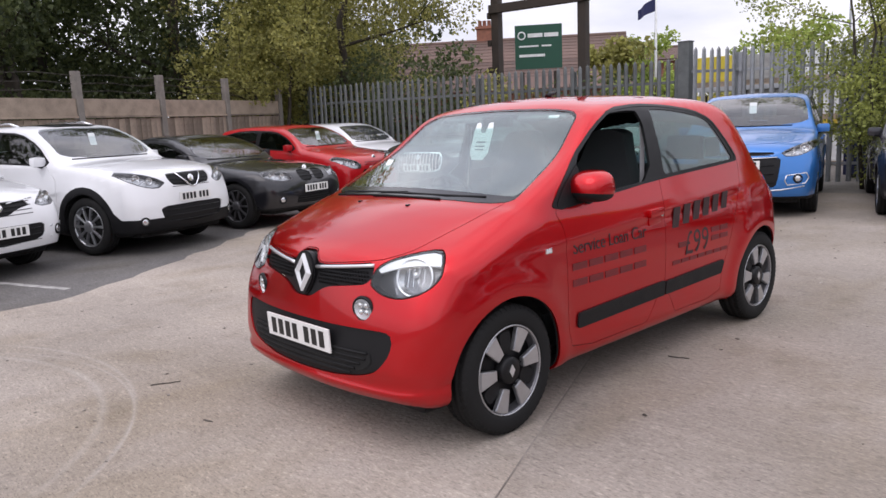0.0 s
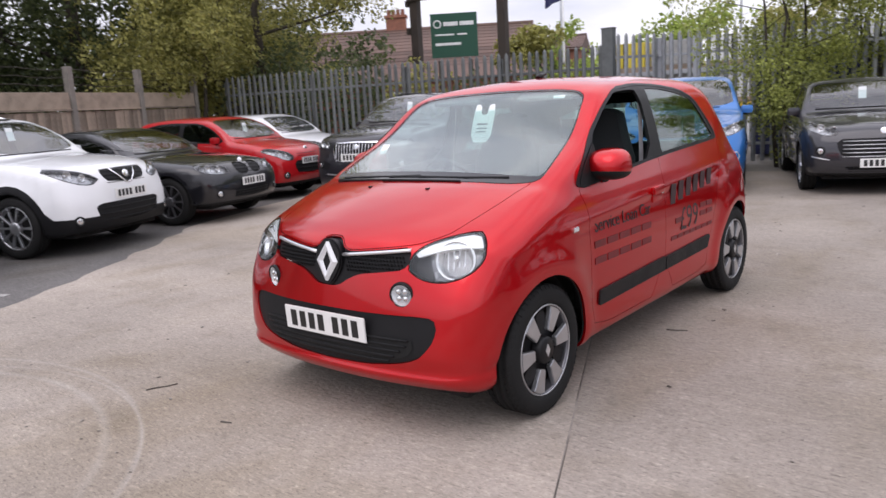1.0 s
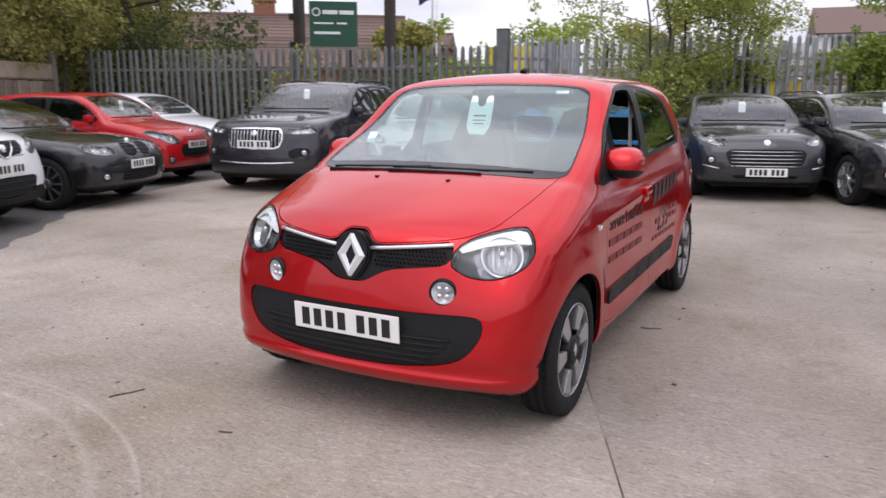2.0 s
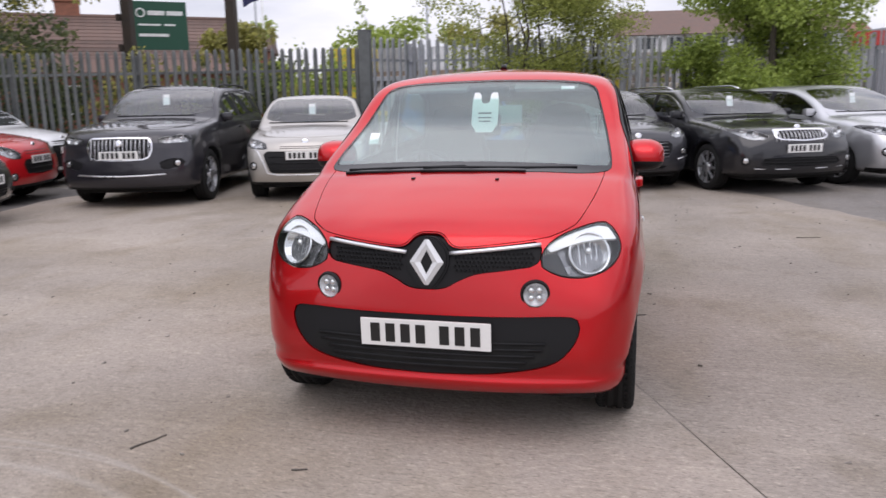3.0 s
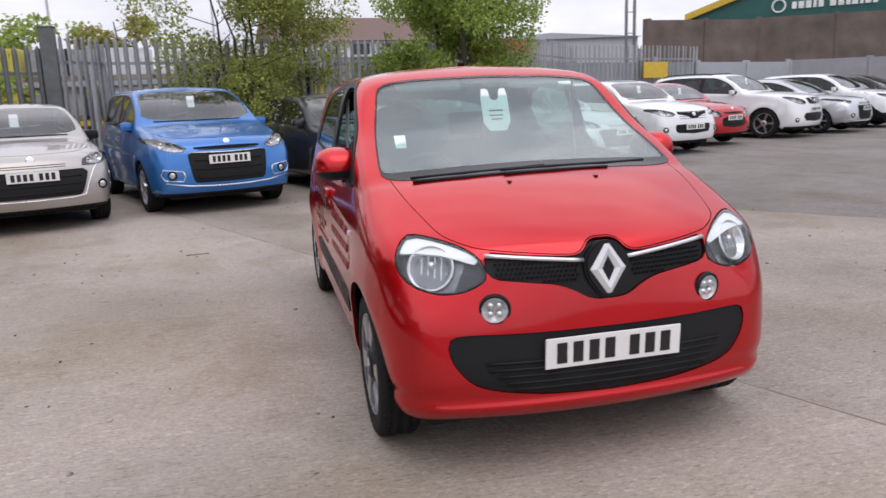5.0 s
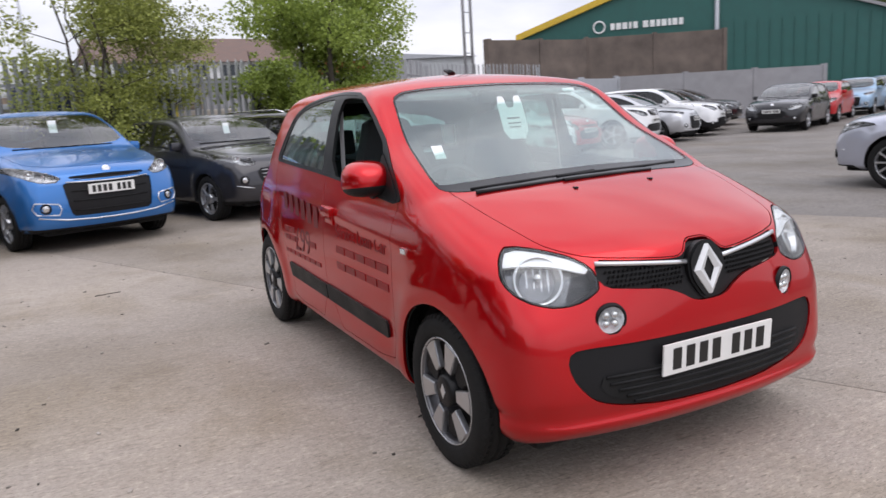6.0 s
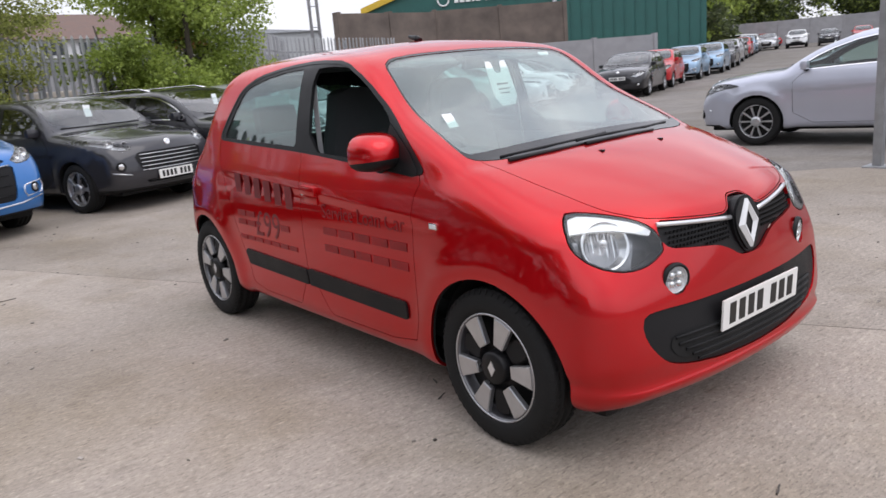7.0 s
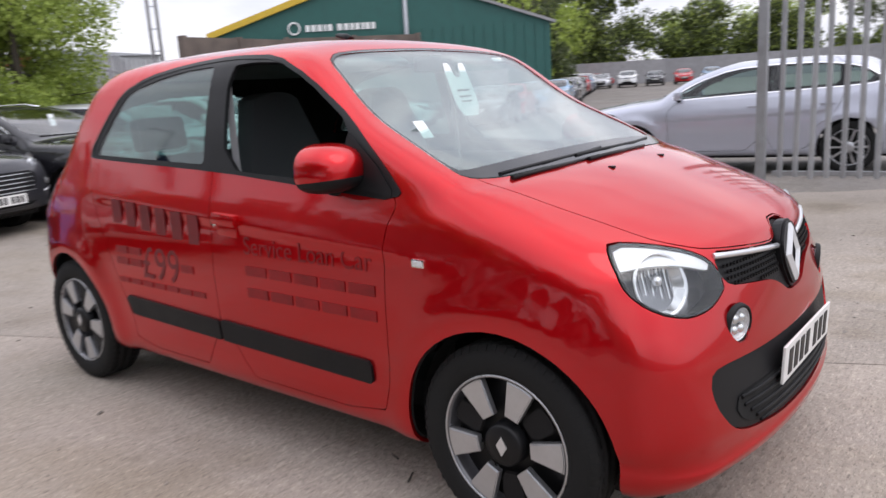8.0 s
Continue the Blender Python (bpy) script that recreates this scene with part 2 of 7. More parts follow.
class Shape:
    """The outer form of a car: its side view, cross section and plan, blended into one rounded body.
    y runs from the nose (negative) to the tail, with the front axle at 0."""

    def __init__(self, side, section, plan, wheels, radius, bow=(0.22, 0.33, 0.25, 0.14), crown=0.05, blend=0.10, crease=None, flare=0.012, arch=None, lip=0.0):
        self.side = rounded(side, 3)
        sec = [(x, z) for x, z in section]
        self.section = rounded([(-0.6, sec[0][1] - 0.0)] + sec + [(-0.6, sec[-1][1])], 2)
        self.plan = np.array(plan, float)
        self.wide = max(w for _, w in plan)
        self.wheels, self.radius, self.lip = wheels, radius, lip
        self.arch = arch or radius + 0.045
        self.bow, self.crown, self.blend, self.crease, self.flare = bow, crown, blend, crease, flare
        ys = [p[0] for p in side]
        self.front, self.rear = min(ys), max(ys)
        self.top = max(p[1] for p in side)

    def field(self, x, y, z):
        X = np.abs(x)
        mid, half = (self.front + self.rear) / 2, (self.rear - self.front) / 2
        lean = np.clip((mid - y) / (0.75 * half), -1, 1)
        bow = self.bow[0] + (self.bow[1] - self.bow[0]) * ease(0.55, 0.8, z)
        bow = np.where(y > mid, self.bow[2], bow + (self.bow[3] - bow) * ease(0.95, 1.12, z))
        s = inside(y - bow * np.minimum(X, 0.95) ** 2.2 * lean, z + self.crown * np.minimum(X, 1.0) ** 2 * ease(0.5, 0.85, z), self.side)
        w = np.interp(y, self.plan[:, 0], self.plan[:, 1])
        for o in (-0.06, 0.06):
            w = w + np.interp(y + o, self.plan[:, 0], self.plan[:, 1])
        c = inside(X + self.wide - w / 3, z, self.section)
        f = smax(s, c, self.blend * (1 - 0.45 * ease(0.93, 1.06, z) * ease(self.rear * 0.5, self.rear * 0.3, y)))
        if self.crease:
            (y0, z0), (y1, z1), deep = self.crease
            zc = z0 + (z1 - z0) * (y - y0) / (y1 - y0)
            f = f + deep * ease(zc, zc - 0.05, z) * ease(0.26, 0.42, z) * ease(y0 - 0.05, y0 + 0.2, y) * ease(y1 + 0.1, y1 - 0.15, y) * (X > 0.5)
        if self.lip:
            f = f + self.lip * np.exp(-(((z - 0.318) / 0.026) ** 2)) * ease(0.0, -0.22, y)
        for yw in self.wheels:
            d = np.hypot(y - yw, z - self.radius)
            f = f - self.flare * np.exp(-(((d - self.arch - 0.03) / 0.07) ** 2)) * (X > 0.4)
        return f

    def grid(self, step):
        """Points and normals of the half at x >= 0: rows from the sill up to the roof, columns from the nose round to the tail."""
        y1, y2, z0 = self.front + 0.42 * (self.rear - self.front), self.front + 0.62 * (self.rear - self.front), 0.45
        nf, nm = int(1.75 / step), max(3, int((y2 - y1) / step))
        a = np.radians(np.linspace(0, 90, nf))
        bend = a + 0.22 * np.sin(4 * a) * -0.5
        heads = [(-np.cos(v), np.sin(v), y1) for v in bend] + [(0, 1, y1 + (y2 - y1) * (i + 1) / nm) for i in range(nm)]
        heads += [(np.cos(v), np.sin(v), y2) for v in bend[::-1][1:]]
        heads = np.array(heads)
        e = np.radians(np.concatenate([np.linspace(-26, 12, int(0.75 / step)), np.linspace(12, 50, int(1.05 / step))[1:], np.linspace(50, 90, int(0.75 / step))[1:]]))
        H, E = np.meshgrid(np.arange(len(heads)), e)
        hy, hx, oy = heads[H, 0], heads[H, 1], heads[H, 2]
        dx, dy, dz = np.cos(E) * hx, np.cos(E) * hy, np.sin(E)
        lo, hi = np.full(E.shape, 0.02), np.full(E.shape, 3.5)
        for _ in range(22):
            m = (lo + hi) / 2
            out = self.field(dx * m, oy + dy * m, z0 + dz * m) > 0
            hi, lo = np.where(out, m, hi), np.where(out, lo, m)
        P = np.stack([dx * lo, oy + dy * lo, z0 + dz * lo], -1)
        return P, self.normals(P)

    def normals(self, P):
        x, y, z, h = P[..., 0], P[..., 1], P[..., 2], 0.006
        N = np.stack([self.field(x + h, y, z) - self.field(x - h, y, z), self.field(x, y + h, z) - self.field(x, y - h, z), self.field(x, y, z + h) - self.field(x, y, z - h)], -1)
        N[np.abs(x) < 0.004, 0] = 0
        return N / (np.linalg.norm(N, axis=-1, keepdims=True) + 1e-9)

    def spot(self, origin, way, far=6.0):
        """Where a ray first meets the form."""
        o, w = np.array(origin, float), np.array(way, float)
        w = w / np.linalg.norm(w)
        lo, hi = 0.0, far
        for n in (300, 30, 20):
            t = np.linspace(lo, hi, n)
            p = o[:, None] + w[:, None] * t
            hit = np.nonzero(self.field(*p) < 0)[0]
            if not len(hit):
                return o + w * far
            hi, lo = t[hit[0]], t[max(0, hit[0] - 1)]
        return o + w * hi


FORM = Shape(
    side=[(-0.44, 0.175), (-0.545, 0.212), (-0.596, 0.268), (-0.602, 0.285), (-0.597, 0.32), (-0.59, 0.42), (-0.575, 0.52), (-0.558, 0.63), (-0.535, 0.75), (-0.50, 0.835), (-0.42, 0.885), (-0.30, 0.934), (-0.15, 0.986), (-0.03, 1.020), (0.05, 1.036), (0.11, 1.056), (0.28, 1.122),
          (0.55, 1.242), (0.80, 1.43), (0.94, 1.487), (1.2, 1.53), (1.5, 1.55), (1.8, 1.55), (2.02, 1.535), (2.22, 1.502), (2.38, 1.425), (2.52, 1.285), (2.68, 1.10), (2.82, 0.97), (2.90, 0.90), (2.955, 0.8), (2.97, 0.6), (2.96, 0.4), (2.93, 0.25), (2.85, 0.18)],
    section=[(0.70, 0.17), (0.775, 0.21), (0.80, 0.32), (0.815, 0.5), (0.82, 0.65), (0.812, 0.80), (0.79, 0.92), (0.765, 1.02), (0.72, 1.22), (0.66, 1.41), (0.59, 1.48), (0.35, 1.53), (0.0, 1.56)],
    plan=[(-0.7, 0.60), (-0.55, 0.70), (-0.40, 0.765), (-0.2, 0.805), (0.1, 0.82), (2.3, 0.82), (2.6, 0.80), (2.8, 0.77), (3.0, 0.70)],
    wheels=(0.0, 2.492), radius=0.297, crease=((0.25, 0.82), (2.2, 0.93), 0.012), lip=0.011)


# ---- ground ----
def yard_material(name, base, light, crack):
    """Weathered ground: blotches, fine aggregate, scuffs and a faint tyre arc."""
    m = material(name, base, 0.9, vary=0.16, scale=0.55, bump=0.008, fine=42, other=light)
    n, l = m.node_tree.nodes, m.node_tree.links
    b = n["Principled BSDF"]
    col = b.inputs["Base Color"].links[0].from_socket
    co = n.new("ShaderNodeTexCoord")
    last = col
    layers = ((1.7, 0.54, 0.74, 0.74, (1, 1, 1)), (9.0, 0.58, 0.72, 0.78, (1, 1, 1)), (26.0, 0.52, 0.68, 1.25, (0.6, 1.6, 1)), (95.0, 0.56, 0.66, 0.62, (0.7, 1.5, 1)), (55.0, 0.56, 0.68, 1.3, (0.7, 1.5, 1)), (40.0, 0.58, 0.68, 0.62, (0.5, 2.0, 1)),
              (14.0, 0.60, 0.70, 0.74, (0.25, 3.2, 1)), (0.45, 0.48, 0.64, 0.80, (1, 1, 1)), (0.9, 0.52, 0.66, 0.84, (1.6, 0.7, 1)), (3.0, 0.58, 0.72, 1.16, (0.35, 2.6, 1)), (64.0, 0.60, 0.69, 1.5, (0.4, 2.0, 1)), (44.0, 0.61, 0.70, 0.52, (0.5, 1.7, 1)))
    for scale, lo, hi, tone, stretch in layers:
        mp, t, r, mx = n.new("ShaderNodeMapping"), n.new("ShaderNodeTexNoise"), n.new("ShaderNodeMapRange"), n.new("ShaderNodeMixRGB")
        mp.inputs["Scale"].default_value, mp.inputs["Rotation"].default_value = stretch, (0, 0, radians(24))
        mp.inputs["Location"].default_value = (scale * 1.3, scale * 0.7, 0)
        l.new(co.outputs["Object"], mp.inputs["Vector"])
        l.new(mp.outputs["Vector"], t.inputs["Vector"])
        t.inputs["Scale"].default_value, t.inputs["Detail"].default_value = scale, 5
        r.inputs["From Min"].default_value, r.inputs["From Max"].default_value, r.inputs["To Max"].default_value = lo, hi, 0.75
        l.new(t.outputs["Fac"], r.inputs["Value"])
        mx.blend_type = "MULTIPLY"
        mx.inputs[2].default_value = (tone, tone * (0.965 if scale < 4 and tone < 1 else 1.0), tone * (0.88 if scale < 4 and tone < 1 else 0.99), 1)
        l.new(r.outputs["Result"], mx.inputs[0])
        l.new(last, mx.inputs[1])
        last = mx.outputs["Color"]
    if crack:
        # rubbed arcs left by turning tyres
        for cx, cy, rad, wide in ((-1.62, -2.85, 1.78, 0.035), (-1.70, -2.95, 2.06, 0.02), (-1.55, -2.80, 1.86, 0.012)):
            sep, mth = n.new("ShaderNodeVectorMath"), n.new("ShaderNodeMath")
            sep.operation = "DISTANCE"
            l.new(co.outputs["Object"], sep.inputs[0])
            sep.inputs[1].default_value = (cx, cy, 0)
            mth.operation = "SUBTRACT"
            l.new(sep.outputs["Value"], mth.inputs[0])
            mth.inputs[1].default_value = rad
            ab, r, t, mu, mx = n.new("ShaderNodeMath"), n.new("ShaderNodeMapRange"), n.new("ShaderNodeTexNoise"), n.new("ShaderNodeMath"), n.new("ShaderNodeMixRGB")
            ab.operation, mu.operation = "ABSOLUTE", "MULTIPLY"
            l.new(mth.outputs[0], ab.inputs[0])
            r.inputs["From Min"].default_value, r.inputs["From Max"].default_value = wide, 0.0
            l.new(ab.outputs[0], r.inputs["Value"])
            t.inputs["Scale"].default_value = 2.4
            l.new(co.outputs["Object"], t.inputs["Vector"])
            l.new(r.outputs["Result"], mu.inputs[0])
            l.new(t.outputs["Fac"], mu.inputs[1])
            fade = n.new("ShaderNodeMath")
            fade.operation = "MULTIPLY"
            fade.inputs[1].default_value = 0.24
            axes, near, cut = n.new("ShaderNodeSeparateXYZ"), n.new("ShaderNodeMapRange"), n.new("ShaderNodeMath")
            l.new(co.outputs["Object"], axes.inputs[0])
            near.inputs["From Min"].default_value, near.inputs["From Max"].default_value = -2.1, -1.3
            l.new(axes.outputs["Y"], near.inputs["Value"])
            cut.operation = "MULTIPLY"
            l.new(mu.outputs[0], cut.inputs[0])
            l.new(near.outputs["Result"], cut.inputs[1])
            l.new(cut.outputs[0], fade.inputs[0])
            l.new(fade.outputs[0], mx.inputs[0])
            l.new(last, mx.inputs[1])
            mx.inputs[2].default_value = (0.62, 0.60, 0.57, 1)
            last = mx.outputs["Color"]
    l.new(last, b.inputs["Base Color"])
    return m


ASPHALT = yard_material("worn_asphalt", (0.165, 0.150, 0.138), (0.235, 0.215, 0.198), False)
TARMAC = yard_material("dark_tarmac", (0.098, 0.092, 0.089), (0.155, 0.146, 0.139), False)
CONCRETE = yard_material("worn_concrete", (0.240, 0.207, 0.177), (0.356, 0.311, 0.268), False)
PALECONCRETE = yard_material("pale_worn_concrete", (0.284, 0.244, 0.208), (0.412, 0.360, 0.310), True)
JOINT = material("joint_filler", (0.215, 0.19, 0.168), 0.95, vary=0.4, bump=0.003)


def rise(x, y):
    """The far car park climbs a little."""
    return 0.016 * max(0.0, math.hypot(x, y) - 24.0)


def ground():
    bm = bmesh.new()
    rings = [0, 3, 6, 9, 12, 16, 20, 24, 30, 40, 55, 75, 100, 140, 220, 500, 1500]
    last = None
    for r in rings[1:]:
        ring = []
        for i in range(64):
            a = 2 * math.pi * i / 64
            x, y = r * math.cos(a), r * math.sin(a)
            ring.append(bm.verts.new((x, y, -0.012 + min(rise(x, y), 3.0))))
        if last is None:
            bm.faces.new(ring)
        else:
            for i in range(64):
                bm.faces.new((last[i], ring[i], ring[(i + 1) % 64], last[(i + 1) % 64]))
        last = ring
    tagged(part("ground", bm, ASPHALT), "worn grey asphalt of the car park", "ground", kind="structure")
    bm = prism([(-3.0, -9.0), (-3.0, -1.6), (-7.4, 7.2), (-12.5, 7.9), (-6.0, -9.0)], -0.03, -0.006, None, "xy")
    tagged(part("tarmac_strip", bm, TARMAC), "dark tarmac strip along the wooden fence", "pavement", kind="structure")
    bay = thing("parking_line", pose(-5.1, -0.52, 0, 0, 0, 21), "worn white parking bay line on tarmac", "road marking", kind="structure")
    part("line", box(1.3, 0.07, 0.004, 0, 0, -0.006), material("worn_white_line", (0.32, 0.31, 0.295), 0.9, vary=0.5, scale=9), bay)
    # the concrete yard, in bays either side of one long joint
    def joint_x(y):
        return 0.915 - 0.445 * y
    outline = [(-4.0, -1.6), (-4.0, -0.5), (-4.95, 0.95), (-6.5, 2.8), (-7.3, 4.8), (-7.6, 6.2), (-6.4, 8.6), (-2.5, 10.2), (0.8, 10.8), (2.45, 7.4), (3.65, 4.85), (3.95, 4.25), (4.9, 3.05), (5.5, 2.0), (6.3, 0.9), (7.6, -2.2), (6.0, -9.0), (-2.0, -9.0)]
    wavy = []
    for (x0, y0), (x1, y1) in zip(outline, outline[1:] + outline[:1]):
        k = max(1, int(math.hypot(x1 - x0, y1 - y0) / 0.18))
        for i in range(k):
            x, y = x0 + (x1 - x0) * i / k, y0 + (y1 - y0) * i / k
            j = noise.noise(Vector((x * 2.2, y * 2.2, 0))) * 0.09 + noise.noise(Vector((x * 9, y * 9, 3))) * 0.03
            wavy.append((x + j, y + 0.6 * j))
    outline = wavy
    yard = thing("concrete_yard", pose(0, 0, 0), "pale worn concrete yard with a long joint", "pavement", kind="structure")
    for s in (1, -1):
        bm = bmesh.new()
        vs = [bm.verts.new((x, y, 0.0)) for x, y in outline]
        f = bm.faces.new(vs)
        n = Vector((1, 0.445, 0)).normalized() * s
        geom = bm.verts[:] + bm.edges[:] + bm.faces[:]
        bmesh.ops.bisect_plane(bm, geom=geom, plane_co=Vector((0.915, 0, 0)) + n * 0.0045, plane_no=-n, clear_outer=True)
        bmesh.ops.recalc_face_normals(bm, faces=bm.faces[:])
        if bm.faces[0].normal.z < 0:
            bmesh.ops.reverse_faces(bm, faces=bm.faces[:])
        ext = bmesh.ops.extrude_face_region(bm, geom=bm.faces[:])
        bmesh.ops.translate(bm, vec=(0, 0, -0.03), verts=[v for v in ext["geom"] if isinstance(v, bmesh.types.BMVert)])
        bmesh.ops.recalc_face_normals(bm, faces=bm.faces[:])
        part("concrete_bay", bm, CONCRETE if s > 0 else PALECONCRETE, yard)
    pts = [(joint_x(y) + 0.012 * math.sin(3.1 * y), y) for y in [-9 + 0.4 * i for i in range(48)]]
    part("joint", prism([(x - 0.010, y) for x, y in pts] + [(x + 0.010, y) for x, y in pts[::-1]], -0.02, -0.0012, None, "xy"), JOINT, yard)


ground()


def litter():
    """Short cracks, twigs and grit lying on the concrete."""
    rng = random.Random(21)
    dark = material("dark_crack", (0.085, 0.075, 0.066), 0.95)
    for x, y, a, long in ((-1.17, -0.86, 62, 0.16), (-0.45, -0.89, 20, 0.06), (0.76, 1.40, 15, 0.12), (2.30, 4.31, 10, 0.22), (-1.85, 4.2, 8, 0.20), (-0.60, 0.60, 70, 0.05), (-0.70, 0.46, 30, 0.06)):
        pts, r = [], long / 6
        for i in range(7):
            pts.append((i * r, rng.uniform(-0.12, 0.12) * r * 2, 0.001))
        tw = thing("twig", pose(x, y, 0.003, 0, 0, a), "thin dark twig lying on the concrete", "twig", "litter")
        part("stem", tube(pts, [0.004] * 3 + [0.003] * 4, 5), dark, tw)
    bm = bmesh.new()
    for _ in range(420):
        x, y = rng.uniform(-4, 4.2), rng.uniform(-2.6, 7.5)
        if abs(x) < 0.9 and -0.7 < y < 3.1:
            continue
        s = rng.uniform(0.004, 0.014)
        box(s * rng.uniform(0.8, 2.2), s, s * 0.5, bm=bm, turn=pose(x, y, s * 0.2, rng.uniform(-20, 20), rng.uniform(-20, 20), rng.uniform(0, 180)))
    tagged(part("grit", bm, material("grit", (0.10, 0.085, 0.07), 0.95, vary=0.6, island=True, other=(0.4, 0.36, 0.32))), "scattered grit and leaf crumbs on concrete", "grit", kind="stuff")


litter()


class Panels:
    """Cuts a car's form into panels: body, doors, glass and lamps share their edges."""

    def __init__(self, shape, step):
        self.shape = shape
        P, N = shape.grid(step)
        rows, cols = P.shape[:2]
        self.P, self.N = P.reshape(-1, 3), N.reshape(-1, 3)
        i = np.arange(rows * cols).reshape(rows, cols)
        self.Q = np.stack([i[:-1, :-1], i[:-1, 1:], i[1:, 1:], i[1:, :-1]], -1).reshape(-1, 4)
        self.X, self.Y, self.Z = self.P.T

    def front(self, pts, reach, times=2):
        """Signed distance to an outline in the front view, for the part ahead of y = reach."""
        d = inside(self.X, self.Z, rounded(pts, times))
        return np.where(self.Y < reach, d, 0.5)

    def back(self, pts, reach, times=2):
        d = inside(self.X, self.Z, rounded(pts, times))
        return np.where(self.Y > reach, d, 0.5)

    def flank(self, pts, times=2, out=0.42):
        d = inside(self.Y, self.Z, rounded(pts, times))
        return np.where(self.X > out, d, 0.5)

    def cut(self, keeps, side=0, lift=0.0, thick=0.0, name="panel"):
        K = np.stack(list(keeps) or [np.ones(len(self.P))], 1)
        kq = K[self.Q]
        full = (kq > 0).all((1, 2))
        mixed = ~full & ~((kq <= 0).all(1).any(1))
        faces = [list(q) for q in self.Q[full]]
        used, extra, index = {}, [], {}
        base = len(self.P)
        for q in self.Q[mixed]:
            poly = [(self.P[i], self.N[i], K[i], int(i)) for i in q]
            for c in range(K.shape[1]):
                out = []
                for a, b in zip(poly, poly[1:] + poly[:1]):
                    if a[2][c] > 0:
                        out.append(a)
                    if (a[2][c] > 0) != (b[2][c] > 0):
                        t = a[2][c] / (a[2][c] - b[2][c])
                        if a[3] > b[3] >= 0:
                            t2 = b[2][c] / (b[2][c] - a[2][c])
                            out.append((b[0] + (a[0] - b[0]) * t2, b[1] + (a[1] - b[1]) * t2, b[2] + (a[2] - b[2]) * t2, -1))
                        else:
                            out.append((a[0] + (b[0] - a[0]) * t, a[1] + (b[1] - a[1]) * t, a[2] + (b[2] - a[2]) * t, -1))
                poly = out
                if len(poly) < 3:
                    break
            if len(poly) < 3:
                continue
            ids = []
            for p, nrm, _, i in poly:
                if i < 0:
                    key = (round(p[0], 5), round(p[1], 5), round(p[2], 5))
                    if key not in index:
                        index[key] = base + len(extra)
                        extra.append((p, nrm))
                    i = index[key]
                if i not in ids:
                    ids.append(i)
            if len(ids) > 2:
                faces.append(ids)
        V, R, F = [], [], []
        for f in faces:
            g = []
            for i in f:
                if i not in used:
                    used[i] = len(V)
                    p, nrm = (self.P[i], self.N[i]) if i < base else extra[i - base]
                    nrm = nrm / (np.linalg.norm(nrm) + 1e-9)
                    V.append(p + nrm * lift)
                    R.append(nrm)
                g.append(used[i])
            F.append(g)
        if not F:
            return None
        V, R = np.array(V), np.array(R)
        flip = np.array((-1, 1, 1))
        if side < 0:
            V, R, F = V * flip, R * flip, [f[::-1] for f in F]
        elif side == 0:
            n = len(V)
            F = F + [[i + n for i in f[::-1]] for f in F]
            V, R = np.concatenate([V, V * flip]), np.concatenate([R, R * flip])
        loops = [R[i] for f in F for i in f]
        slots = [0] * len(F)
        if thick:
            n = len(V)
            once = {}
            for f in F:
                for a, b in zip(f, f[1:] + f[:1]):
                    once[(a, b)] = 1
            rim = [(a, b) for a, b in once if (b, a) not in once and not (abs(V[a][0]) < 0.002 and abs(V[b][0]) < 0.002)]
            W = V - R * thick
            back = [[i + n for i in f[::-1]] for f in F]
            loops += [-R[i - n] for f in back for i in f]
            slots += [1] * len(back)
            edge = [[b, a, a + n, b + n] for a, b in rim]
            V = np.concatenate([V, W])
            for q in edge:
                c = np.cross(V[q[1]] - V[q[0]], V[q[3]] - V[q[0]])
                loops += [c / (np.linalg.norm(c) + 1e-9)] * 4
            slots += [0] * len(edge)
            F = F + back + edge
        me = bpy.data.meshes.new(name)
        me.from_pydata(V.tolist(), [], F)
        me.shade_smooth()
        me.polygons.foreach_set("material_index", slots)
        if len(me.loops) == len(loops):
            me.normals_split_custom_set([tuple(v) for v in loops])
        me.update()
        return me


MARK = {}


def bars(parent, text_bars, mat, y, face=1.0, name="plate_mark"):
    """Upright dark bars in the place of writing, on a surface that faces the nose."""
    for x, z, w, h in text_bars:
        if (w, h, mat.name) not in MARK:
            me, bm = bpy.data.meshes.new(name), box(w, 0.002, h, 0, 0, -h / 2)
            bm.to_mesh(me), bm.free()
            me.materials.append(mat)
            MARK[w, h, mat.name] = me
        part(name, MARK[w, h, mat.name], None, parent, at=pose(x, y, z))


PLATE_BARS = [(-0.20 + 0.061 * i + (0.034 if i > 3 else 0), 0.0, 0.038, 0.076) for i in range(7)]


def number_plate(parent, at):
    p = part("number_plate", box(0.52, 0.008, 0.111, 0, 0, -0.0555, 0.003), PLATE, parent, "white number plate with plain dark bars", at)
    bars(p, PLATE_BARS, INK, -0.0052)
    return p


TYRES = {}


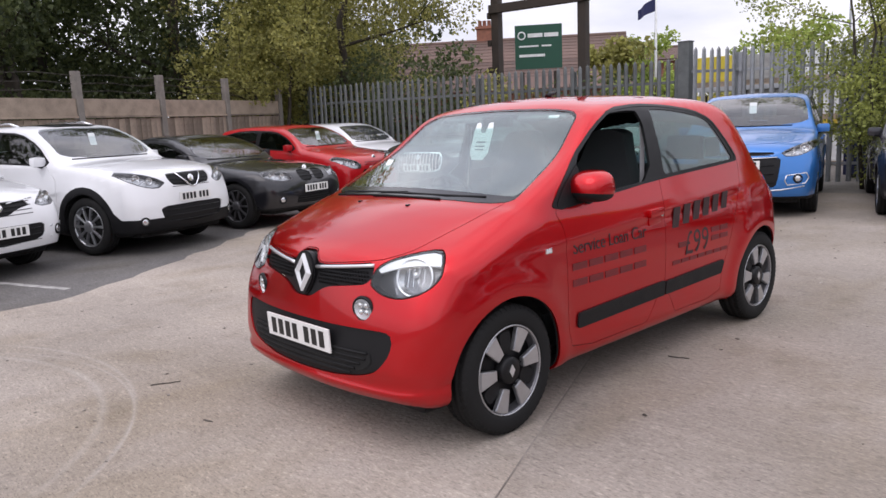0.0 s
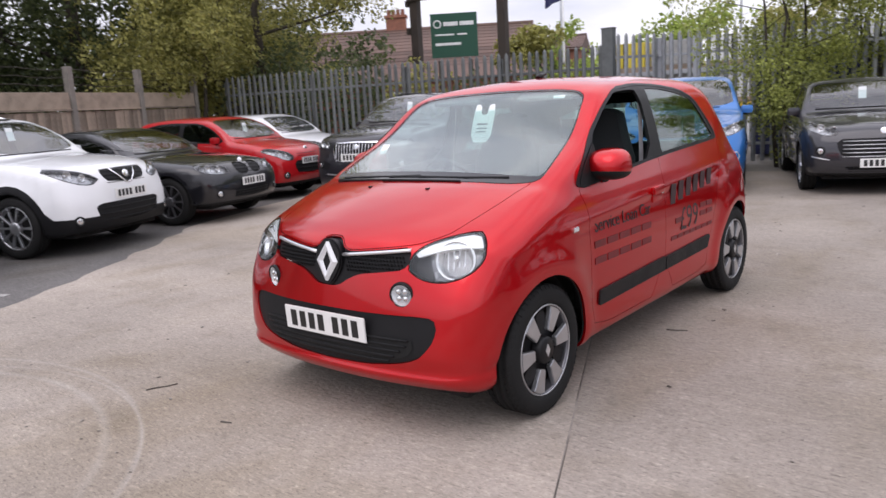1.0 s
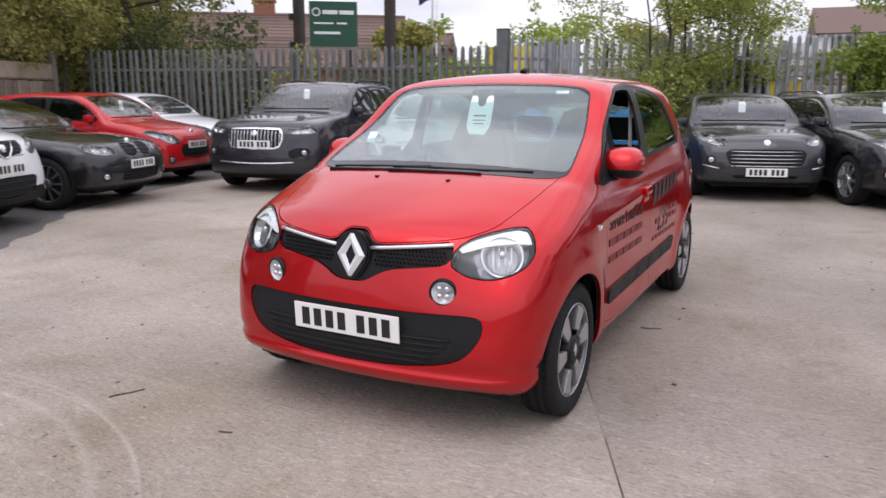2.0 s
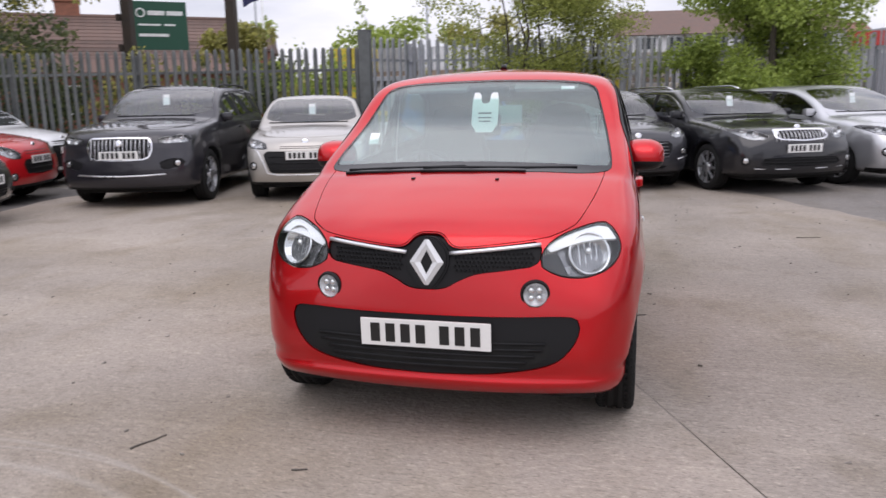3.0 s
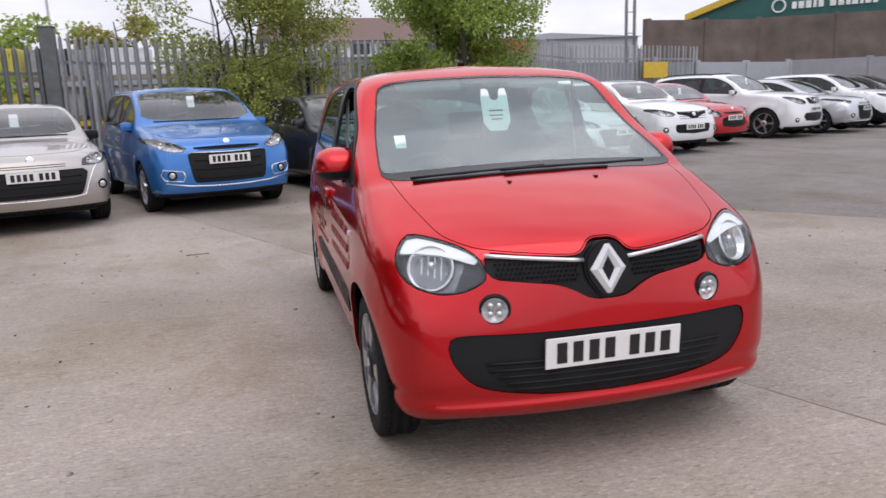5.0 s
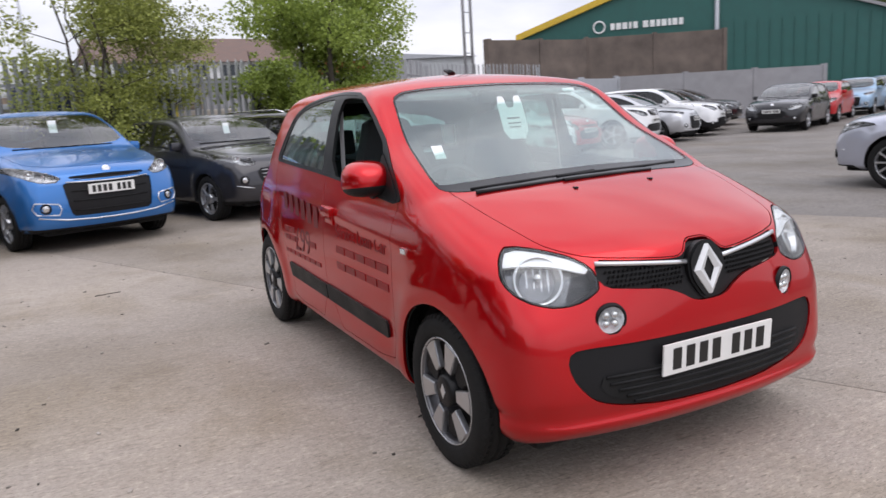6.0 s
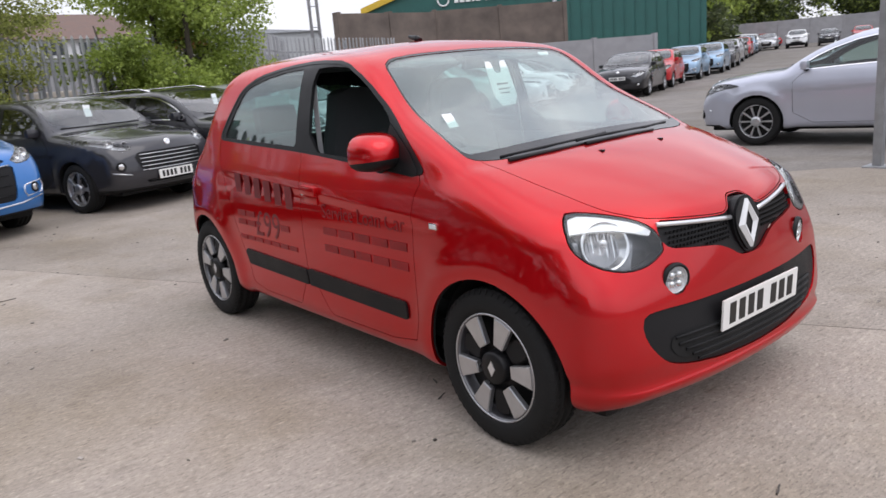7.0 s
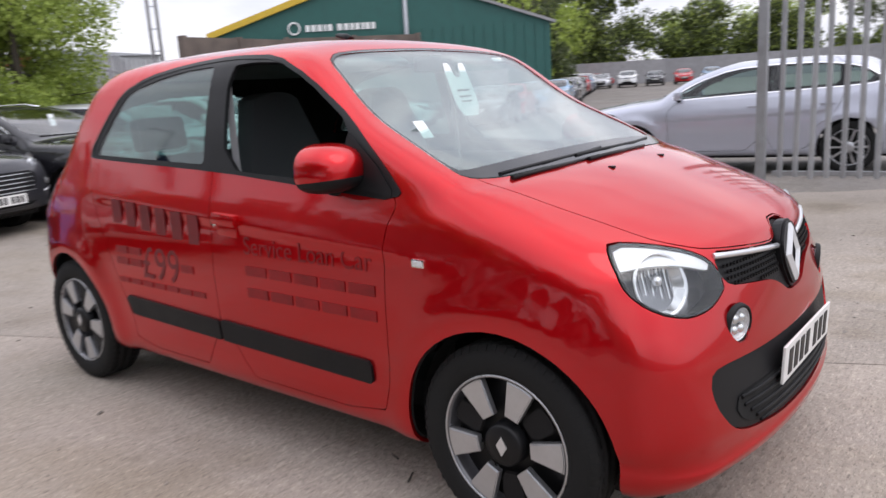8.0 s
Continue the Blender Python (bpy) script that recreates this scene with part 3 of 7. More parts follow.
def wheel(parent, x, y, radius, width, style, rim=0.66, spokes=5, metal=None, side=1):
    """Tyre, rim or trim with spokes, and hub cap; the outer face looks along +x, or -x where side is -1."""
    key = (round(radius, 3), round(width, 3), style, rim, spokes, metal.name if metal else "")
    if key not in TYRES:
        r, w, q = radius, width / 2, radius * rim
        prof = [(q * 0.98, -w * 0.7), (q, -w * 0.9), (q * 1.12, -w), (r * 0.93, -w * 0.95), (r * 0.985, -w * 0.8)]
        for g in (-0.5, 0.0, 0.5):
            prof += [(r, (g - 0.12) * w), (r - 0.007, (g - 0.1) * w), (r - 0.007, (g + 0.1) * w), (r, (g + 0.12) * w)]
        prof += [(r * 0.985, w * 0.8), (r * 0.93, w * 0.95), (r * 0.86, w * 1.0), (q * 1.1, w), (q * 1.02, w * 0.93), (q, w * 0.85), (q * 0.98, w * 0.6)]
        ty = lathe(prof, 56)
        trm = None
        if style == "hero":
            tread = bmesh.new()
            for s in (-1, 1):
                for i in range(56):
                    t = 2 * math.pi * (i + 0.5 * (s > 0)) / 56
                    box(w * 0.30, 0.015, 0.008, bm=tread, turn=pose(0, 0, 0, math.degrees(t) - 90) @ pose(s * w * 0.62, 0, r - 0.0055))
                    box(0.021, 0.012, 0.004, bm=tread, turn=pose(0, 0, 0, math.degrees(t) - 90) @ pose(s * w * 0.875, 0, r * 0.958, 0, s * 53, 0))
            trm = bpy.data.meshes.new("tread")
            tread.to_mesh(trm), tread.free()
            trm.materials.append(RUBBER)
        tm = bpy.data.meshes.new("tyre")
        ty.to_mesh(tm), ty.free()
        tm.materials.append(RUBBER)
        # the barrel and the dark backing of the rim
        bm = lathe([(q * 0.985, w * 0.55), (q * 1.0, w * 0.88), (q * 0.965, w * 0.90), (q * 0.95, w * 0.72), (q * 0.93, -w * 0.1), (0.02, -w * 0.2)], 48)
        rm = bpy.data.meshes.new("rim")
        bm.to_mesh(rm), bm.free()
        rm.materials.append(DARKALLOY if style == "hero" else metal or ALLOY)
        bm = lathe([(q * 0.94, w * 0.25), (q * 0.5, w * 0.35), (0.004, w * 0.38)], 40)
        dm = bpy.data.meshes.new("wheel_back")
        bm.to_mesh(dm), bm.free()
        dm.materials.append(TRIM if style == "hero" else GAP)
        bm = bmesh.new()
        hub = q * 0.30
        if style == "hero":
            wedge = [(q * 0.44, -0.25), (q * 0.945, -0.225), (q * 0.95, 0.225), (q * 0.44, 0.25)]
        else:
            k = 5.0 / spokes
            wedge = [(hub * 0.7, -0.30 * k), (q * 0.95, -0.13 * k), (q * 0.95, 0.13 * k), (hub * 0.7, 0.30 * k)]
        n = 1 if style == "hero" else spokes
        for i in range(n):
            t = 2 * math.pi * i / n
            pts = []
            for k, (rr, da) in enumerate(wedge):
                pts.append((rr * math.cos(t + da), rr * math.sin(t + da)))
            if style == "hero":
                arc = [(q * 0.95 * math.cos(t + a), q * 0.95 * math.sin(t + a)) for a in (-0.11, 0, 0.11)]
                pts = pts[:2] + arc + pts[2:]
            prism(pts, w * 0.62, w * 0.92, bm, "yz", 0.0035)
        sm = bpy.data.meshes.new("spoke")
        bm.to_mesh(sm), bm.free()
        sm.materials.append(metal or ALLOY)
        bm = lathe([(hub * 1.05, w * 0.45), (hub, w * 0.90), (hub * 0.9, w * 0.97), (hub * 0.4, w * 1.0), (0.003, w * 1.0)], 28)
        hm = bpy.data.meshes.new("hub_cap")
        bm.to_mesh(hm), bm.free()
        hm.materials.append(TRIM if style == "hero" else (metal or ALLOY))
        TYRES[key] = (tm, rm, dm, sm, hm, trm)
    tm, rm, dm, sm, hm, trm = TYRES[key]
    m = pose(x, y, radius) if side > 0 else pose(x, y, radius, 0, 0, 180)
    hubob = new("wheel")
    hubob.parent, hubob.matrix_basis = parent, m
    part("tyre", tm, None, hubob)
    if trm:
        tagged(part("tread", trm, None, hubob), kind="stuff")
    part("rim", rm, None, hubob)
    part("wheel_back", dm, None, hubob)
    if style == "hero":
        for i in range(3):
            for d in (-26, 26):
                part("spoke", sm, None, hubob, at=pose(0, 0, 0, 120 * i + d + (36 if side > 0 else -23) + 17 * y))
    else:
        part("spokes", sm, None, hubob)
    part("hub_cap", hm, None, hubob)
    if style == "hero":
        q = radius * rim
        part("rim_edge", lathe([(q * 1.005, width * 0.43), (q * 1.002, width * 0.462), (q * 0.978, width * 0.462), (q * 0.97, width * 0.43)], 48), ALLOY, hubob)
        for i in range(3):
            part("trim_recess", prism(rounded([(q * 0.42, -q * 0.16), (q * 0.86, -q * 0.20), (q * 0.90, 0), (q * 0.86, q * 0.20), (q * 0.42, q * 0.16)], 1), width * 0.30, width * 0.36, None, "yz", 0.004), PLASTIC, hubob, at=pose(0, 0, 0, 120 * i + 60 + (36 if side > 0 else -23) + 17 * y))
        q = radius * rim * 0.11
        part("hub_emblem", prism([(0, q * 1.3), (q * 0.8, 0), (0, -q * 1.3), (-q * 0.8, 0)], width * 0.5, width * 0.5 + 0.003, None, "yz"), SATIN, hubob)
    return hubob


def seat(parent, x, y, z=0.36, mat=None, name="seat"):
    """A car seat: cushion, backrest and headrest."""
    s = new(name)
    s.parent, s.matrix_basis = parent, pose(x, y, z)
    part("cushion", box(0.48, 0.50, 0.16, 0, 0, 0, 0.05), mat or CLOTH, s, smooth=True)
    part("backrest", box(0.48, 0.14, 0.62, bevel=0.055, turn=pose(0, 0.34, 0.42, -16)), mat or CLOTH, s, smooth=True)
    part("headrest", box(0.26, 0.10, 0.19, bevel=0.04, turn=pose(0, 0.46, 0.84, -10)), mat or CLOTH, s, smooth=True)
    return s


# ---- the red hatchback ----
SEATLINE = material("pale_grey_webbing", (0.34, 0.34, 0.35), 0.7)

def hero(at):
    car = thing("hatchback_car", at, "shiny red five-door hatchback with dark lettering on its doors", "car")
    g = Panels(FORM, 0.021)
    X, Y, Z = g.X, g.Y, g.Z
    screen = g.front([(-1, 1.040), (0.3, 1.036), (0.58, 1.022), (0.672, 1.030), (0.668, 1.085), (0.642, 1.18), (0.605, 1.30), (0.565, 1.428), (0.3, 1.453), (-1, 1.463)], 1.02, 2)
    tailglass = g.back([(-1, 0.98), (0.52, 1.0), (0.60, 1.05), (0.55, 1.30), (0.45, 1.40), (-1, 1.42)], 2.45)
    dlo = g.flank([(0.315, 0.974), (0.42, 1.075), (0.58, 1.205), (0.80, 1.352), (0.99, 1.432), (1.27, 1.450), (1.54, 1.440), (1.82, 1.408), (2.0, 1.350), (2.12, 1.225), (2.225, 1.098), (2.18, 1.086), (1.22, 1.045), (0.75, 1.008)], 1)
    dlo = np.maximum(dlo, np.interp(Z, [0.95, 1.02, 1.22, 1.41, 1.48], [0.79, 0.765, 0.72, 0.66, 0.59]) - 0.055 - X)
    opening = g.flank([(0.56, 1.012), (0.55, 1.12), (0.585, 1.188), (0.68, 1.28), (0.79, 1.355), (0.95, 1.41), (1.11, 1.422), (1.25, 1.418), (1.215, 1.05), (0.82, 1.028)], 1)
    rearwin = g.flank([(1.345, 1.066), (1.355, 1.424), (1.54, 1.418), (1.72, 1.398), (1.88, 1.368), (1.95, 1.345), (1.99, 1.315), (2.06, 1.235), (2.165, 1.108), (2.165, 1.098)], 0)
    lamp = g.front([(0.428, 0.735), (0.445, 0.80), (0.50, 0.838), (0.58, 0.862), (0.64, 0.872), (0.675, 0.868), (0.712, 0.83), (0.728, 0.785), (0.715, 0.74), (0.675, 0.706), (0.60, 0.683), (0.52, 0.688), (0.465, 0.71)], 0.1)
    grille = g.front([(-1, 0.848), (0.03, 0.848), (0.06, 0.835), (0.085, 0.803), (0.125, 0.792), (0.30, 0.806), (0.436, 0.822), (0.432, 0.732), (0.30, 0.715), (0.19, 0.702), (0.125, 0.675), (0.08, 0.647), (0.03, 0.638), (-1, 0.638)], 0.1, 1)
    intake = g.front([(-1, 0.542), (0.3, 0.541), (0.545, 0.546), (0.59, 0.53), (0.578, 0.45), (0.51, 0.368), (0.40, 0.335), (0.2, 0.312), (-1, 0.306)], 0.1)
    fog = np.where(Y < 0, np.hypot(X - 0.418, Z - 0.627) - 0.048, 0.5)
    bonnet = g.front([(-1, 0.855), (0.03, 0.853), (0.065, 0.838), (0.09, 0.808), (0.125, 0.797), (0.44, 0.828), (0.50, 0.846), (0.555, 0.868), (0.585, 0.91), (0.62, 0.965), (0.645, 1.03), (0.645, 1.3), (-1, 1.3)], 0.45, 1)
    fdoor = g.flank([(0.45, 0.275), (0.405, 0.42), (0.40, 0.62), (0.395, 0.88), (0.34, 0.974), (0.45, 1.06), (0.90, 1.2), (1.285, 1.3), (1.285, 0.275)], 1)
    rdoor = g.flank([(1.285, 0.275), (1.285, 1.3), (2.1, 1.25), (2.23, 1.10), (2.215, 0.98), (2.13, 0.80), (2.05, 0.62), (1.97, 0.42), (1.94, 0.275)], 1)
    bumper = np.where((Y < 0.05), smax(np.where(Z > 0.3, Y + 0.262 - 0.1 * (Z - 0.6), Y + 0.262), Z - (0.70 + 0.0 * X), 0.02), 0.5)
    arches = np.minimum(np.hypot(Y, Z - 0.300), np.hypot(Y - 2.492, Z - 0.300)) - 0.338
    arches = np.where(X > 0.3, arches, 1.0)
    floor = Z - 0.175
    gap = 0.0016
    openings = [screen, tailglass, dlo, lamp - 0.002, grille, intake, fog]
    solid = [o - 0.001 for o in openings] + [arches, floor]
    two = [RED, GAP]

    def paintwork(name, region, side=0, label="", cut=()):
        return part(name, g.cut(solid + [-region - gap] + [c - gap for c in cut], side, 0, 0.012, name), two, car, label)

    paintwork("bonnet", bonnet)
    part("front_bumper", g.cut(solid + [-bumper, bonnet - gap], 0, 0, 0.012, "front_bumper"), two, car)
    doors = {}
    for s in (1, -1):
        doors[s, "front"] = paintwork("front_door", fdoor, s, "red door with dark lettering and its window wound down")
        doors[s, "rear"] = paintwork("rear_door", rdoor, s, "red door with dark lettering")
    part("body_shell", g.cut(solid + [bumper] + [r - gap for r in (bonnet, fdoor, rdoor)], 0, 0, 0.012, "body_shell"), two, car)
    # near-black skin, shade behind the gaps put into its colour, and the underside
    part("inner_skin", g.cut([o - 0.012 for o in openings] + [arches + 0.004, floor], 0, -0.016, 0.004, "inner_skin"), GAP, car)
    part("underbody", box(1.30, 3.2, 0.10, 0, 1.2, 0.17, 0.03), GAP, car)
    # glass
    part("windscreen", g.cut([-screen - 0.001], 0, -0.003, 0.004, "windscreen"), SCREEN, car).visible_shadow = False
    # black glass border; its deep foot band also paints the dashboard's dark reflection
    part("windscreen_border", g.cut([-screen - 0.001, smax(screen + 0.007, 1.072 - 0.06 * X**2 - Z, 0.03)], 0, 0.0010, 0.0, "windscreen_border"), FRIT, car)
    part("tailgate_glass", g.cut([-tailglass - 0.001], 0, -0.003, 0.004, "tailgate_glass"), REARGLASS, car).visible_shadow = False
    for s in (1, -1):
        part("rear_door_window", g.cut([-rearwin], s, -0.002, 0.004, "rear_door_window"), REARGLASS, doors[s, "rear"]).visible_shadow = False
        part("window_frame", g.cut([-dlo, opening, rearwin], s, 0.0015, 0.016, "window_frame"), TRIM, car)
        # the seal along the foot of the window and over it
        part("window_seal", g.cut([-dlo + 0.006, dlo + 0.008], s, 0.004, 0.006, "window_seal"), TRIM, car)
    # wheel arch liners, their shade put into a near-black colour
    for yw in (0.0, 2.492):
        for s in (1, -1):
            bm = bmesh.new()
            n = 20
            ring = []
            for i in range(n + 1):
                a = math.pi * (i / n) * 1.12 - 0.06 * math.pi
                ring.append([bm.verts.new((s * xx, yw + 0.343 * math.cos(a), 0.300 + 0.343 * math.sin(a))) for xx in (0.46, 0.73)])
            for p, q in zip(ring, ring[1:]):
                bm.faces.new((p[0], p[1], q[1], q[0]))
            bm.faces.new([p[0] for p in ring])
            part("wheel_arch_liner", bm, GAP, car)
    # grille, chrome strips and the badge
    part("grille", g.cut([-grille - 0.001], 0, -0.014, 0.01, "grille"), PLASTIC, car, "black honeycomb grille")
    gr = bmesh.new()
    for row in range(5):
        for col in range(-24, 25):
            x, z = col * 0.0165 + (0.008 if row % 2 else 0), 0.712 + row * 0.016
            if 0.10 < abs(x) < 0.41 and z < 0.782 + 0.03 * (abs(x) - 0.1) / 0.3 and z > 0.70 + 0.05 * abs(x):
                y = FORM.spot((x, -1.2, z), (0, 1, 0))[1]
                for k in (0, 60, 120):
                    box(0.010, 0.006, 0.002, bm=gr, turn=pose(x, y + 0.008, z, 0, k, 0))
    tagged(part("honeycomb", gr, TRIM, car), kind="stuff")
    for s in (1, -1):
        pts = []
        for k in range(9):
            x, z = 0.085 + 0.345 * k / 8, 0.776 + 0.032 * k / 8
            pts.append((s * x, FORM.spot((s * x, -1.2, z), (0, 1, 0))[1] + 0.002, z))
        part("chrome_strip", tube(pts, 0.0085, 8), SATIN, car)
    emblem = new("emblem")
    emblem.parent, emblem.matrix_basis = car, pose(0, -0.530, 0.742, -8)
    part("backing", prism(rounded([(-0.086, 0.045), (-0.035, 0.100), (0.035, 0.100), (0.086, 0.045), (0.084, -0.025), (0.03, -0.104), (-0.03, -0.104), (-0.084, -0.025)], 2), -0.012, 0.03, None, "xz", 0.008), TRIM, emblem)
    bm = bmesh.new()
    outer, inner = [(0, 0.100), (0.068, 0.0), (0, -0.100), (-0.068, 0.0)], [(0, 0.046), (0.024, 0.0), (0, -0.046), (-0.024, 0.0)]
    for i in range(4):
        j = (i + 1) % 4
        m0, m1 = [((outer[k][0] + inner[k][0]) / 2, (outer[k][1] + inner[k][1]) / 2) for k in (i, j)]
        a, b, c, d, e, f = [bm.verts.new(v) for v in ((outer[i][0], -0.014, outer[i][1]), (outer[j][0], -0.014, outer[j][1]), (m1[0], -0.024, m1[1]), (m0[0], -0.024, m0[1]), (inner[i][0], -0.016, inner[i][1]), (inner[j][0], -0.016, inner[j][1]))]
        bm.faces.new((a, b, c, d)), bm.faces.new((d, c, f, e))
        z0, z1 = bm.verts.new((outer[i][0], 0.0, outer[i][1])), bm.verts.new((outer[j][0], 0.0, outer[j][1]))
        bm.faces.new((z0, z1, b, a))
    for up in (1, -1):
        bmesh.ops.bisect_plane(bm, geom=bm.verts[:] + bm.edges[:] + bm.faces[:], plane_co=(0, 0, up * 0.088), plane_no=(0, 0, up), clear_outer=True)
    bmesh.ops.recalc_face_normals(bm, faces=bm.faces[:])
    part("diamond", bm, BADGE, emblem, "chrome diamond")
    # lower intake with slats
    part("air_intake", g.cut([-intake - 0.001], 0, -0.006, 0.012, "air_intake"), PLASTIC, car, "black lower air intake with slats")
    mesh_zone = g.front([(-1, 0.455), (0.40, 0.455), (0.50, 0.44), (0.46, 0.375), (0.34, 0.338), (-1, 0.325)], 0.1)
    # flat near-black sheet, painted as the shade of a hollow behind the slats
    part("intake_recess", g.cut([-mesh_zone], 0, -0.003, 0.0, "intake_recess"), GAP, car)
    for i in range(5):
        z = 0.345 + 0.024 * i
        x1 = 0.36 + 0.03 * i if i < 4 else 0.46
        pts = []
        for k in range(13):
            x = -x1 + 2 * x1 * k / 12
            pts.append((x, FORM.spot((x, -1.2, z), (0, 1, 0))[1] + 0.001, z))
        part("intake_slat", tube(pts, 0.005, 6), PLASTIC, car)
    number_plate(car, pose(0, -0.594, 0.470, 3))
    for s in (1, -1):
        lamp_unit = part("headlight", g.cut([-lamp], s, -0.055, 0.004, "headlight"), HOUSING, car, "clear headlight with a round reflector")
        part("lens", g.cut([-lamp - 0.001], s, 0.002, 0.003, "lens"), LENS, lamp_unit).visible_shadow = False
        wall = g.cut([-lamp - 0.0, lamp + 0.006], s, -0.001, 0.055, "lamp_edge")
        part("lamp_edge", wall, TRIM, lamp_unit)
        part("chrome_chamber", g.cut([-lamp - 0.004, X - 0.515 + 0.5 * (Z - 0.76)], s, -0.046, 0.004, "chrome_chamber"), SMOKED, lamp_unit)
        brow = g.front([(0.45, 0.772), (0.46, 0.85), (0.60, 0.90), (0.75, 0.90), (0.75, 0.812), (0.66, 0.822), (0.56, 0.812)], 0.1, 1)
        part("running_light", g.cut([-brow, -lamp - 0.004], s, -0.006, 0.01, "running_light"), LAMPWHITE, lamp_unit)
        c = Vector((s * 0.602, -0.368, 0.758))
        m = Matrix.Translation(c) @ pose(0, 0, 0, -20, 0, s * 25)
        bowl = lathe([(0.086, -0.020), (0.082, -0.026), (0.074, -0.018), (0.062, 0.002), (0.042, 0.016), (0.0, 0.022)], 36, axis="x")
        bmesh.ops.rotate(bowl, verts=bowl.verts, cent=(0, 0, 0), matrix=Matrix.Rotation(radians(90), 3, "Z"))
        part("reflector", bowl, REFLECTOR, lamp_unit, at=m)
        for k in range(9):
            part("flute", box(0.004, 0.004, 0.115 - 0.011 * abs(k - 4), turn=pose(-0.048 + 0.012 * k, 0.002, 0, 0)), REFLECTOR if k % 2 else SMOKED, lamp_unit, at=m)
        fl = bmesh.new()
        bmesh.ops.create_uvsphere(fl, u_segments=14, v_segments=10, radius=0.016, matrix=Matrix.Translation((0, -0.006, 0.012)))
        part("bulb", fl, REFLECTOR, lamp_unit, at=m)
        # round daytime lamp in the bumper
        y = FORM.spot((s * 0.418, -1.2, 0.627), (0, 1, 0))[1]
        m = pose(s * 0.418, y, 0.627, 3, 0, s * 14)
        unit = new("bumper_lamp")
        unit.parent, unit.matrix_basis = car, m
        ring = lathe([(0.058, 0.010), (0.056, -0.002), (0.050, -0.006), (0.045, 0.004)], 32)
        bmesh.ops.rotate(ring, verts=ring.verts, cent=(0, 0, 0), matrix=Matrix.Rotation(radians(90), 3, "Z"))
        part("bezel", ring, PLASTIC, unit)
        bowl = lathe([(0.046, -0.001), (0.041, 0.010), (0.02, 0.020), (0.0, 0.022)], 28)
        bmesh.ops.rotate(bowl, verts=bowl.verts, cent=(0, 0, 0), matrix=Matrix.Rotation(radians(90), 3, "Z"))
        part("bowl", bowl, LAMPBOWL, unit)
        for k in range(4):
            dot = bmesh.new()
            bmesh.ops.create_uvsphere(dot, u_segments=14, v_segments=8, radius=0.0145, matrix=Matrix.Translation((0.0155 * (1 if k % 2 else -1), 0.010, 0.0155 * (1 if k > 1 else -1))))
            for f in dot.faces:
                f.smooth = True
            part("lamp_cell", dot, REFLECTOR, unit)
        cover = lathe([(0.043, 0.0), (0.03, -0.008), (0.0, -0.011)], 28)
        bmesh.ops.rotate(cover, verts=cover.verts, cent=(0, 0, 0), matrix=Matrix.Rotation(radians(90), 3, "Z"))
        part("lens", cover, LENS, unit).visible_shadow = False
        # side repeater
        rp = part("side_repeater", box(0.012, 0.048, 0.026, s * 0.811, 0.252, 0.790, 0.005), CHROME, car, smooth=True)
        part("repeater_lens", box(0.012, 0.034, 0.017, s * 0.814, 0.252, 0.7945, 0.005), LAMPBOWL, rp, smooth=True)
        # door mouldings, in two pieces
        for a, b, d in ((0.485, 1.278, "front"), (1.292, 1.975, "rear")):
            za, zb = [0.383 + 0.028 * (v - 0.485) / 1.49 for v in (a, b)]
            mould = g.flank([(a, za), (a, za + 0.078), (b, zb + 0.085), (b - (0.03 if d == "rear" else 0), zb)], 0)
            part("door_moulding", g.cut([-mould], s, 0.010, 0.014, "door_moulding"), PLASTIC, doors[s, d], "black rubbing strip")
        # door pull set into a cup, and the lock
        xh = abs(FORM.spot((s * 2, 1.17, 0.853), (-s, 0, 0))[0])
        handle = new("door_handle")
        handle.parent, handle.matrix_basis = doors[s, "front"], pose(s * xh, 1.175, 0.853, 3)
        part("grip", box(0.030, 0.135, 0.044, s * 0.010, 0, 0.0, 0.012), RED, handle, smooth=True)
        part("cup", box(0.010, 0.115, 0.050, s * 0.0005, 0, -0.042, 0.004), RED, handle, smooth=True)
        lock = lathe([(0.011, -0.002), (0.010, 0.006), (0.0, 0.007)], 16)
        part("door_lock", lock, CHROME, doors[s, "front"], at=pose(s * (xh + 0.001), 1.255, 0.855, 0, 0, 0 if s > 0 else 180))
        # mirror on its sail
        mirror = new("door_mirror")
        mirror.parent, mirror.matrix_basis = car, pose(s * 0.765, 0.61, 1.035)
        shell_ = bmesh.new()
        bmesh.ops.create_uvsphere(shell_, u_segments=28, v_segments=18, radius=1)
        for v in shell_.verts:
            x, y, z = v.co
            sq = lambda c, p: math.copysign(abs(c) ** p, c)
            v.co = (0.104 * sq(x, 0.72), 0.125 * sq(y, 0.85) if y < 0 else 0.06 * sq(y, 0.6), 0.092 * sq(z, 0.75) if z > 0 else 0.062 * sq(z, 0.8))
        cap, foot = shell_.copy(), shell_
        for bm, keep in ((cap, 1), (foot, -1)):
            geom = bm.verts[:] + bm.edges[:] + bm.faces[:]
            bmesh.ops.bisect_plane(bm, geom=geom, plane_co=(0, 0, -0.022), plane_no=(0, 0.1, 1), clear_inner=keep > 0, clear_outer=keep < 0)
            bmesh.ops.holes_fill(bm, edges=bm.edges)
        shift = Matrix.Translation((s * 0.045, 0, 0.02))
        part("mirror_cap", cap, RED, mirror, at=shift, smooth=True)
        part("mirror_base", foot, PLASTIC, mirror, at=shift, smooth=True)
        part("mirror_arm", tube([(-s * 0.13, 0.02, -0.035), (-s * 0.06, 0.0, -0.03), (s * 0.02, 0, -0.02)], [0.036, 0.032, 0.036], 10), PLASTIC, mirror)
